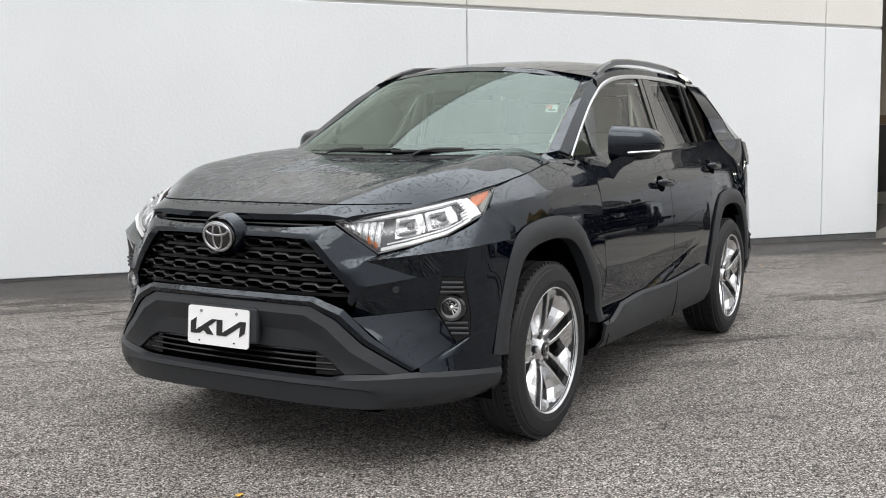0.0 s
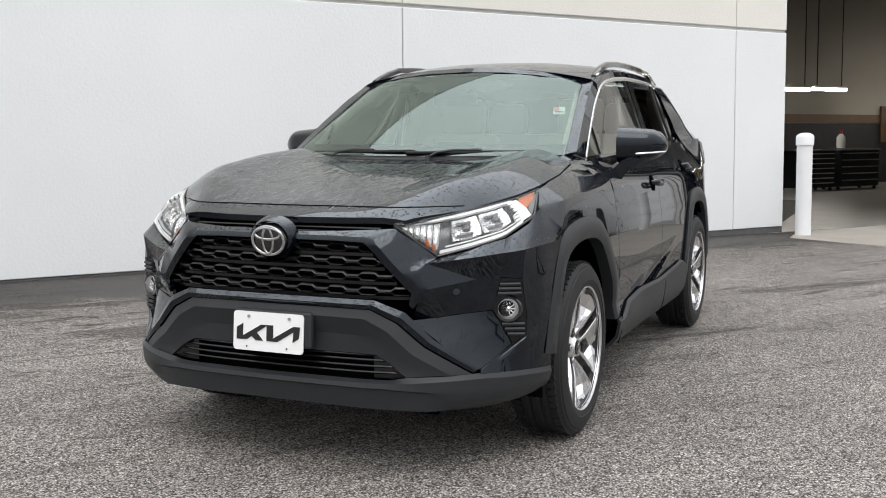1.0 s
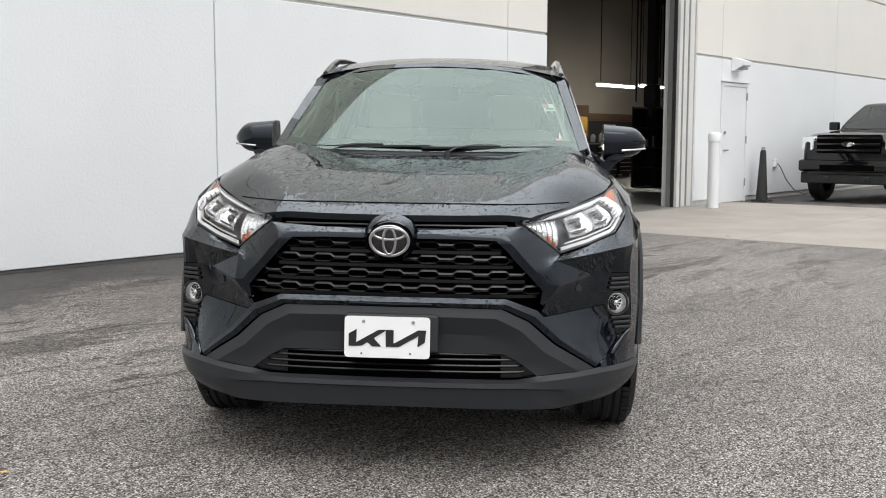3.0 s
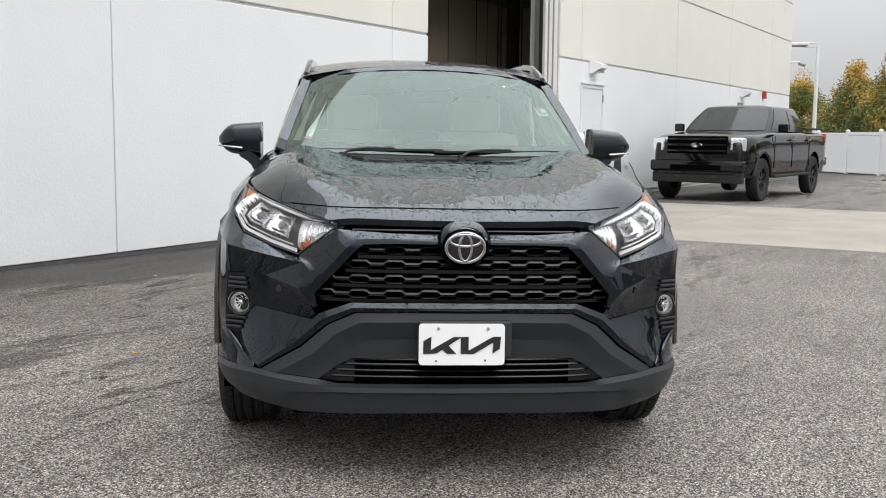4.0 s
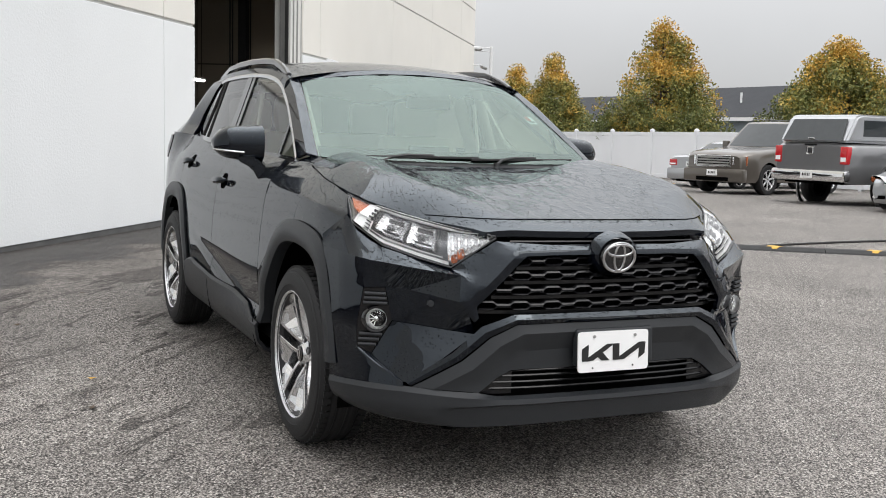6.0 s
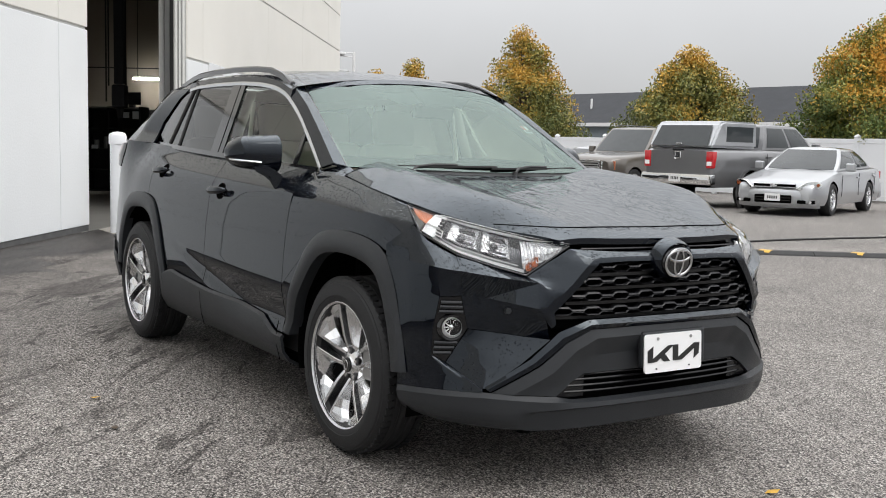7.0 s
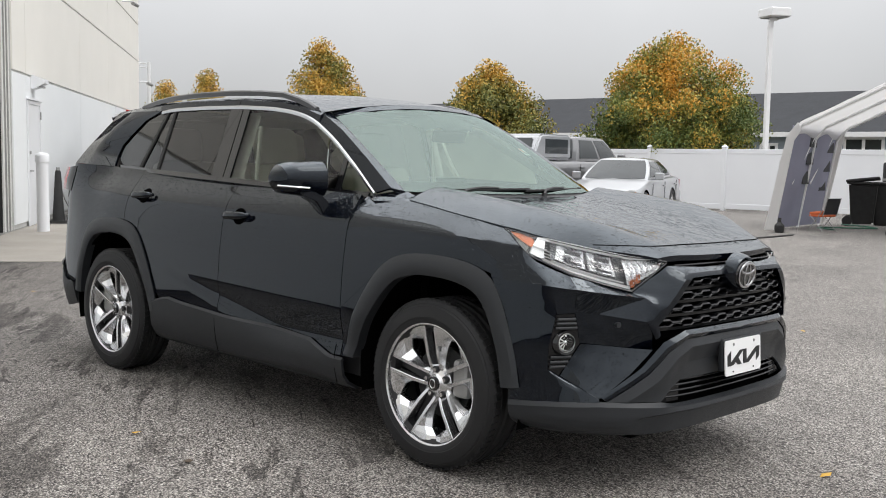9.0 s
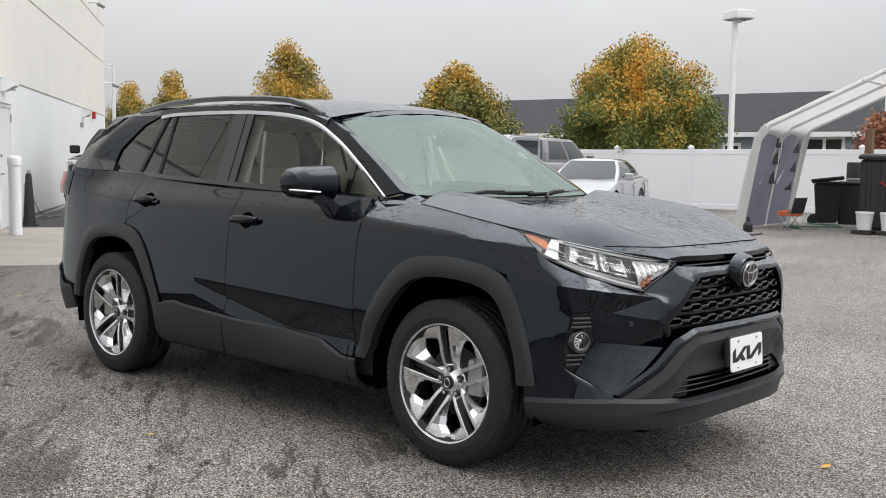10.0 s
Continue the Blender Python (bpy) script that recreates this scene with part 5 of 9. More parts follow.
# --- headlamps ---
for sg in (1, -1):
    lo = LAMP_LO
    hi = [(0.450, -0.832, 0.931), (0.507, -0.770, 0.938), (0.569, -0.694, 0.952), (0.631, -0.618, 0.968), (0.697, -0.536, 0.987), (0.763, -0.430, 1.009), (0.811, -0.302, 1.038)]
    mid_ = [tuple(0.5 * (a + b) + c for a, b, c in zip(u, v, w3)) for u, v, w3 in zip(lo, hi, [(0.0, 0.0, 0), (0.006, -0.014, 0), (0.012, -0.026, 0), (0.018, -0.022, 0), (0.022, -0.016, 0), (0.016, -0.008, 0), (0, 0, 0)])]

    def lamp_pt(u, v, d):
        """A place within the lamp: u along it, v up it, d behind the lens."""
        t = u * (len(lo) - 1)
        i = min(int(t), len(lo) - 2)
        f = t - i
        def at(row):
            return Vector([p + (q - p) * f for p, q in zip(row[i], row[i + 1])])
        a, b, c = at(lo), at(mid_), at(hi)
        p = a.lerp(b, v * 2) if v < 0.5 else b.lerp(c, v * 2 - 1)
        p += Vector((-0.62, 0.72, -0.05)) * d
        return Vector((sg * p.x, p.y, p.z))
    lamp = part("headlamp", patch([[(u, v, 0.055) for u in np.linspace(0.02, 0.98, 13)] for v in (0.02, 0.5, 0.98)], 1, 3, lambda u, v, d, sg=1: lamp_pt(u, v, d), 1, 0), M_lamp_dark, CAR, "clear slanted headlamp with an amber tip", 40)
    lens = part("lens", patch([[(*p,) for p in lo], [(*p,) for p in mid_], [(*p,) for p in hi]], 4, 4, P3, sg, 0), M_lens, lamp, smooth=60)
    lens.visible_shadow = False
    rim = [lamp_pt(u, 0.0, 0.002) for u in np.linspace(0, 1, 25)] + [lamp_pt(u, 1.0, 0.002) for u in np.linspace(1, 0, 25)]
    part("lamp_gasket", curve_tube(bmesh.new(), rim, 0.004, 6), M_gloss, lamp)

    def lamp_quad(name, u0, u1, v0, v1, d, mat, bulge=0.0, nu=8, nv=3):
        rows = [[(u0 + (u1 - u0) * i / nu, v0 + (v1 - v0) * j / nv, d - bulge * math.sin(math.pi * i / nu) * math.sin(math.pi * j / nv)) for i in range(nu + 1)] for j in range(nv + 1)]
        return part(name, patch(rows, 1, 1, lambda u, v, d, sg=1: lamp_pt(u, v, d), 1, 0.01), mat, lamp, smooth=40)
    lamp_quad("running_light", 0.345, 0.775, 0.04, 0.13, 0.006, M_white_drl, nu=14)
    lamp_quad("running_light", 0.375, 0.755, 0.17, 0.21, 0.012, M_white_drl, nu=14)
    lamp_quad("running_light", 0.745, 0.825, 0.10, 0.50, 0.006, M_white_drl, 0.004)   # the hooked outer end of the light guide
    lamp_quad("running_light", 0.765, 0.825, 0.505, 0.92, 0.006, M_white_drl, 0.004)
    for k in range(6):
        lamp_quad("guide_tooth", 0.742 + 0.004 * k, 0.768 + 0.003 * k, 0.17 + 0.125 * k, 0.20 + 0.125 * k, 0.003, M_lamp_dark, nu=3, nv=1)
    lamp_quad("upper_trim", 0.04, 0.80, 0.90, 0.97, 0.008, M_white_drl, nu=16)
    for u0, u1 in ((0.415, 0.565), (0.580, 0.725)):
        cell = lamp_quad("projector_bowl", u0, u1, 0.27, 0.80, 0.020, M_reflector, -0.03, nu=10, nv=6)
        c = lamp_pt((u0 + u1) / 2 + 0.012, 0.52, 0.044)
        bm = bmesh.new()
        bmesh.ops.create_uvsphere(bm, u_segments=16, v_segments=10, radius=0.016, matrix=Matrix.Translation(c))
        part("projector", bm, M_lamp_dark, lamp, smooth=60)
        for v in (0.36, 0.66):
            lamp_quad("fluted_step", u0 + 0.02, u1 - 0.04, v, v + 0.06, 0.020, M_lamp_dark)
    for k in range(6):                                   # fluted turn signal at the inner end
        lamp_quad("turn_flute", 0.075 + 0.046 * k, 0.115 + 0.046 * k, 0.16, 0.80, 0.026, M_reflector, 0.010)
    for k in range(2):                                   # the amber bulb's reflection, painted on as coloured flutes
        lamp_quad("amber_bulb_glint", 0.255 + 0.046 * k, 0.282 + 0.046 * k, 0.10, 0.36 - 0.10 * k, 0.024, M_amber, 0.004)
    lamp_quad("marker_back", 0.835, 0.965, 0.42, 0.95, 0.048, M_steel_grey)
    bm = bmesh.new()
    vs = [bm.verts.new((sg * x, y, z)) for x, y, z in ((0.800, -0.458, 0.962), (0.808, -0.370, 0.995), (0.800, -0.322, 1.030), (0.768, -0.405, 1.006))]
    bm.faces.new(vs)
    r_ = bmesh.ops.extrude_face_region(bm, geom=bm.faces[:])
    for v in [e for e in r_["geom"] if isinstance(e, bmesh.types.BMVert)]:
        v.co.x -= sg * 0.006
    bmesh.ops.recalc_face_normals(bm, faces=bm.faces[:])
    part("side_marker", bm, M_amber, lamp, "amber side marker")
    lamp_quad("marker_bezel", 0.835, 0.965, 0.08, 0.40, 0.014, M_steel_grey)

# --- windscreen, cowl, pillars, roof ---
ws_lo = [(0.0, 0.235, 1.150), (0.25, 0.248, 1.152), (0.48, 0.290, 1.155), (0.703, 0.392, 1.158)]
ws_m1 = [(0.0, 0.475, 1.318), (0.24, 0.484, 1.315), (0.46, 0.52, 1.308), (0.667, 0.617, 1.288)]
ws_m2 = [(0.0, 0.705, 1.465), (0.23, 0.712, 1.460), (0.43, 0.745, 1.446), (0.629, 0.840, 1.414)]
ws_hi = [(0.0, 0.93, 1.586), (0.22, 0.938, 1.579), (0.41, 0.97, 1.560), (0.597, 1.052, 1.526)]


def windscreen():
    """One smoothly bowed pane through the four cross rows."""
    rows = [ws_lo, ws_m1, ws_m2, ws_hi]
    fits = []
    for r in rows:
        x2 = np.array([p[0] ** 2 for p in r[1:]])
        base = np.stack([x2, x2 * x2], axis=1)
        fits.append([np.linalg.lstsq(base, np.array([p[k] - r[0][k] for p in r[1:]]), rcond=None)[0] for k in (1, 2)])
    bm = bmesh.new()
    grid = []
    cols = np.linspace(-1, 1, 41)
    curves = []
    for q in cols:
        pts = []
        for r, (fy, fz) in zip(rows, fits):
            x = q * r[-1][0]
            pts.append((x, r[0][1] + fy[0] * x * x + fy[1] * x ** 4, r[0][2] + fz[0] * x * x + fz[1] * x ** 4))
        curves.append([np.polyfit((0, 1, 2, 3), [p[k] for p in pts], 3) for k in range(3)])
    for t in np.linspace(0, 3, 25):
        grid.append([bm.verts.new([float(np.polyval(c, t)) for c in cv]) for cv in curves])
    for a, b in zip(grid, grid[1:]):
        for j in range(len(cols) - 1):
            bm.faces.new((a[j], a[j + 1], b[j + 1], b[j]))
    g_ = part("windscreen", bm, M_windscreen, CAR, "green-tinted windscreen spotted with rain", 60)
    g_.visible_shadow = False


windscreen()
for sg in (1, -1):
    part("screen_band", patch([[(x * 0.99, y + 0.006, z - 0.005) for x, y, z in ws_lo], [(x * 0.975, y + 0.082, z + 0.047) for x, y, z in ws_lo]], 6, 2, P3, sg, 0), M_void, CAR)
    part("cowl", patch([[(0.0, 0.195, 1.130), (0.25, 0.205, 1.130), (0.48, 0.235, 1.128), (0.69, 0.295, 1.112)], [(0.0, 0.245, 1.150), (0.25, 0.258, 1.152), (0.48, 0.30, 1.154), (0.68, 0.385, 1.145)]], 6, 2, P3, sg, 0.02), M_black_plastic, CAR, smooth=40)
for sg in (1, -1):
    part("cowl_corner", patch([[(0.69, 0.285, 1.122), (0.735, 0.295, 1.120), (0.772, 0.30, 1.108)], [(0.70, 0.35, 1.140), (0.745, 0.37, 1.132), (0.785, 0.40, 1.108)], [(0.71, 0.43, 1.152), (0.75, 0.46, 1.140), (0.790, 0.50, 1.112)]], 4, 4, P3, sg, 0.012), M_paint, CAR, smooth=40)
for sg in (1, -1):
    hdr = [[tuple(p + (q - p) * f + d for p, q, d in zip(u, v, (0, -0.003, 0.006))) for u, v in zip(ws_m2, ws_hi)] for f in (0.84, 0.93, 1.02)]
    part("roof_header", patch(hdr, 6, 3, P3, sg, 0.006), M_paint, CAR, smooth=50)
# pod with the forward camera
part("camera_pod", B(-0.09, 0.09, 0, 0.16, -0.02, 0.0, bevel=0.008, m=pose(0, 0.74, 1.468, 31)), M_dash, CAR)
part("screen_tint", patch([[(x * 0.42, y - 0.17, z - 0.104) for x, y, z in ws_hi[:3]], [(x * 0.7, y - 0.075, z - 0.052) for x, y, z in ws_hi[:3]]], 4, 2, P3, 1, 0), M_dash, CAR)
part("screen_tint", patch([[(x * 0.42, y - 0.17, z - 0.104) for x, y, z in ws_hi[:3]], [(x * 0.7, y - 0.075, z - 0.052) for x, y, z in ws_hi[:3]]], 4, 2, P3, -1, 0), M_dash, CAR)
st_ = part("sticker", B(-0.028, 0.028, -0.001, 0.001, -0.032, 0.032, m=pose(0.565, 0.752, 1.366, -57, 0, 14)), M_plate, CAR, "white and red windscreen sticker")
part("sticker_bar", B(-0.026, 0.0, -0.003, -0.0015, -0.005, 0.030, m=pose(0.565, 0.752, 1.366, -57, 0, 14)), M_sticker_red, st_)
for z in (-0.02, -0.012):
    part("sticker_line", B(-0.018, 0.022, -0.003, -0.0015, z, z + 0.003, m=pose(0.565, 0.752, 1.366, -57, 0, 14)), M_seat_dark, st_)


def glass_x(y, z):
    """Half width of the side glass."""
    bow = 0.046 * max(0.0, 1 - ((y - 1.7) / 1.25) ** 2)
    rear = 0.0 if y < 2.4 else 0.035 * (y - 2.4) / 0.9
    return 0.752 - 0.345 * (z - 1.15) - rear + bow


def GL(y, z, o=0.0, sg=1):
    return Vector((sg * (glass_x(y, z) + o), y, z))


dlo_top = smooth_table([0.52, 0.70, 0.90, 1.10, 1.25, 1.45, 1.72, 2.1, 2.45, 2.62, 2.80], [1.133, 1.262, 1.392, 1.492, 1.530, 1.553, 1.566, 1.568, 1.562, 1.548, 1.530], width=0.025)


def pane(name, ys, mat, label, gap=0.006, top_fn=None):
    for sg in (1, -1):
        rows = [[(y, belt(y) + 0.008 + (min(dlo_top(y), top_fn(y) if top_fn else 9) - 0.012 - belt(y) - 0.008) * t, -0.006) for y in ys] for t in (0, 0.33, 0.66, 1)]
        o_ = part(name, patch(rows, 4, 2, GL, sg, 0), mat, CAR, label, 60)
        o_.visible_shadow = False


pane("mirror_pane", [0.60, 0.66, 0.72, 0.775], M_side_glass, "small front corner pane")
pane("front_window", [0.80, 0.95, 1.10, 1.25, 1.45, 1.655], M_side_glass, "lightly tinted front side window")
pane("rear_window", [1.838, 2.0, 2.2, 2.419], M_privacy, "dark privacy glass of the rear door")
for sg in (1, -1):
    # slanting divider, small pane behind it and the quarter window
    part("rear_window", patch([[(2.443, belt(2.45) + 0.008, -0.006), (2.66, belt(2.65) + 0.008, -0.006)], [(2.443, 1.37, -0.006), (2.592, 1.37, -0.006)], [(2.443, dlo_top(2.45) - 0.012, -0.006), (2.51, dlo_top(2.50) - 0.012, -0.006)]], 6, 4, GL, sg, 0), M_privacy, CAR, "small dark pane of the rear door", 60)
    part("window_divider", patch([[(2.418, belt(2.41), 0.002), (2.444, belt(2.45), 0.002)], [(2.418, dlo_top(2.41) - 0.008, 0.002), (2.444, dlo_top(2.45) - 0.008, 0.002)]], 2, 6, GL, sg, 0.01), M_rubber, CAR, smooth=40)
    part("window_divider", patch([[(2.656, belt(2.645), 0.003), (2.688, belt(2.69), 0.003)], [(2.504, dlo_top(2.49) - 0.008, 0.003), (2.534, dlo_top(2.54) - 0.008, 0.003)]], 2, 6, GL, sg, 0.01), M_rubber, CAR, smooth=40)
    part("quarter_window", patch([[(2.686, belt(2.69) + 0.008, -0.006), (2.965, 1.224, -0.006)], [(2.664, 1.272, -0.006), (3.030, 1.272, -0.006)], [(2.632, 1.346, -0.006), (3.008, 1.346, -0.006)], [(2.602, 1.412, -0.006), (2.925, 1.412, -0.006)], [(2.564, 1.500, -0.006), (2.785, 1.500, -0.006)], [(2.535, dlo_top(2.545) - 0.010, -0.006), (2.640, 1.544, -0.006)]], 6, 2, GL, sg, 0), M_privacy, CAR, "dark rear quarter window", 60)
    part("middle_pillar", patch([[(1.657, belt(1.65) + 0.004, 0.002), (1.836, belt(1.83) + 0.004, 0.002)], [(1.657, dlo_top(1.65) - 0.008, 0.002), (1.836, dlo_top(1.83) - 0.008, 0.002)]], 3, 6, GL, sg, 0.01), M_gloss, CAR, "gloss black middle pillar", 40)
    part("pillar_gap", curve_tube(bmesh.new(), [GL(1.72, belt(1.72), 0.0025, sg), GL(1.72, dlo_top(1.72), 0.0025, sg)], 0.002, 5), M_void, CAR)
    part("mirror_post", patch([[(0.772, belt(0.77) + 0.004, 0.002), (0.802, belt(0.8) + 0.004, 0.002)], [(0.772, dlo_top(0.77) - 0.008, 0.002), (0.802, dlo_top(0.80) - 0.008, 0.002)]], 2, 4, GL, sg, 0.01), M_gloss, CAR, smooth=40)
    # black belt moulding and bright strip over the windows
    part("belt_moulding", patch([[(y, belt(y) - 0.012, 0.006) for y in np.linspace(0.57, 2.98, 24)], [(y, belt(y) + 0.012, 0.004) for y in np.linspace(0.57, 2.98, 24)]], 1, 2, GL, sg, 0.01), M_gloss, CAR, smooth=40)
    line = [(y, dlo_top(y)) for y in np.linspace(0.535, 2.60, 44)]
    part("window_trim", patch([[(y, z - 0.013, 0.004) for y, z in line], [(y, z, 0.008) for y, z in line], [(y, z + 0.007, 0.004) for y, z in line]], 1, 1, GL, sg, 0.008), M_satin, CAR, "satin chrome strip over the windows", 40)
    # A pillar and roof side
    a0 = [(0.705, 0.395, 1.160), (0.670, 0.619, 1.291), (0.632, 0.843, 1.417), (0.600, 1.055, 1.530)]
    a2 = [(*GL(y, dlo_top(y) + 0.008, 0.004),) for y in (0.53, 0.72, 0.94, 1.17)]
    a1 = [tuple(0.5 * (p + q) + d for p, q, d in zip(u, v, (0.012, -0.02, 0.018))) for u, v in zip(a0, a2)]
    part("front_pillar", patch([a2, a1, a0], 6, 4, P3, sg, 0.015), M_paint, CAR, "black windscreen pillar", 40)
    part("pillar_foot", patch([[(0.70, 0.33, 1.140), (0.765, 0.36, 1.118), (0.80, 0.50, 1.112), (0.775, 0.565, 1.128)], [(0.695, 0.39, 1.160), (0.72, 0.44, 1.158), (0.745, 0.50, 1.145), (0.748, 0.55, 1.138)]], 4, 3, P3, sg, 0.015), M_paint, CAR, smooth=40)

roof_zc = smooth_table([0.90, 1.1, 1.4, 1.8, 2.3, 2.8, 3.2, 3.45], [1.584, 1.620, 1.652, 1.668, 1.664, 1.648, 1.620, 1.596], width=0.05)


def roof_edge(y):
    return glass_x(y, dlo_top(min(y, 2.7)) + 0.03) + 0.004 if y < 2.7 else 0.60 - 0.07 * (y - 2.7)


def roof_z(x, y):
    e = roof_edge(y)
    return roof_zc(y) - (0.058 + 0.034 * min(1, max(0, (1.40 - y) / 0.40))) * (abs(x) / e) ** 2.4


bm = bmesh.new()
grid = []
for i in range(29):
    t = i / 28
    line = []
    for j in range(-14, 15):
        q = j / 14
        y = (0.930 + 0.115 * q * q) * (1 - t) + 3.30 * t
        x = q * (roof_edge(y) - 0.03)
        line.append(bm.verts.new((x, y, roof_z(x, y))))
    grid.append(line)
for a, b in zip(grid, grid[1:]):
    for j in range(28):
        bm.faces.new((a[j], a[j + 1], b[j + 1], b[j]))
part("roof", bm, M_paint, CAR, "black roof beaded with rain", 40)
for sg in (1, -1):
    ysr = [1.05, 1.2, 1.4, 1.7, 2.0, 2.3, 2.5, 2.625]
    r0 = [(*GL(y, dlo_top(y) + 0.008, 0.004),) for y in ysr]
    r2 = [(roof_edge(y) - 0.03, y, roof_z(roof_edge(y) - 0.03, y)) for y in ysr]
    r1 = [tuple(0.5 * (p + q) + d for p, q, d in zip(u, v, (0.010, 0, 0.008))) for u, v in zip(r0, r2)]
    part("roof_side", patch([r0, r1, r2], 4, 3, P3, sg, 0.012), M_paint, CAR, "black roof side", 40)
    # rear pillar
    c0 = [(*GL(y, z, 0.004),) for y, z in ((2.625, 1.552), (2.79, 1.502), (2.93, 1.412), (3.012, 1.346), (3.034, 1.272))] + [(*W(Y(2.995), belt(2.995)),)]
    c2 = [(0.545, 3.30, 1.540), (0.582, 3.37, 1.462), (0.618, 3.43, 1.395), (0.652, 3.46, 1.345), (0.690, 3.48, 1.292), (*W(Y(3.49), belt(3.44)),)]
    c1 = [tuple(0.5 * (p + q) + d for p, q, d in zip(u, v, (k, 0, 0.5 * k))) for u, v, k in zip(c0, c2, (0.022, 0.028, 0.032, 0.032, 0.030, 0))]
    c1[-1] = (*W(Y(3.25), belt(3.25)),)
    part("rear_pillar", patch([c0, c1, c2], 5, 5, P3, sg, 0.015), M_paint, CAR, "black rear pillar", 40)
    part("roof_corner", patch([[(*GL(2.625, 1.554, 0.004),), (c1[0][0], c1[0][1], c1[0][2] + 0.001), (0.545, 3.30, 1.541)], [(roof_edge(2.625) - 0.03, 2.625, roof_z(roof_edge(2.625) - 0.03, 2.625)), (roof_edge(2.9) - 0.03, 2.9, roof_z(roof_edge(2.9) - 0.03, 2.9)), (roof_edge(3.3) - 0.03, 3.30, roof_z(roof_edge(3.3) - 0.03, 3.30))]], 4, 3, P3, sg, 0.012), M_paint, CAR, smooth=40)
    # roof rail
    rail = [(roof_edge(y) - 0.030, y, roof_z(roof_edge(y) - 0.03, y) + dz) for y, dz in ((1.12, 0.000), (1.18, 0.013), (1.27, 0.024), (1.4, 0.032), (1.6, 0.036), (1.9, 0.036), (2.2, 0.036), (2.5, 0.033), (2.75, 0.022), (2.95, 0.002))]
    bm = bmesh.new()
    ring = []
    for x, y, z in rail:
        ring.append([bm.verts.new((sg * (x + dx), y, z + dz)) for dx, dz in ((-0.013, -0.020), (0.014, -0.022), (0.015, 0.002), (0.007, 0.009), (-0.007, 0.009), (-0.013, 0.003))])
    for a, b in zip(ring, ring[1:]):
        for k in range(6):
            bm.faces.new((a[k], a[(k + 1) % 6], b[(k + 1) % 6], b[k]))
    bm.faces.new(ring[0][::-1]); bm.faces.new(ring[-1])
    bmesh.ops.recalc_face_normals(bm, faces=bm.faces[:])
    part("roof_rail", bm, M_gloss, CAR, "black roof rail", 40)
part("spoiler", patch([[(0.0, 3.29, 1.602), (0.3, 3.28, 1.590), (0.54, 3.25, 1.546)], [(0.0, 3.46, 1.580), (0.3, 3.44, 1.570), (0.535, 3.40, 1.528)], [(0.0, 3.44, 1.54), (0.3, 3.42, 1.53), (0.53, 3.38, 1.495)]], 4, 3, P3, 1, 0.01), M_gloss, CAR, smooth=40)
part("spoiler", patch([[(0.0, 3.29, 1.602), (0.3, 3.28, 1.590), (0.54, 3.25, 1.546)], [(0.0, 3.46, 1.580), (0.3, 3.44, 1.570), (0.535, 3.40, 1.528)], [(0.0, 3.44, 1.54), (0.3, 3.42, 1.53), (0.53, 3.38, 1.495)]], 4, 3, P3, -1, 0.01), M_gloss, CAR, smooth=40)

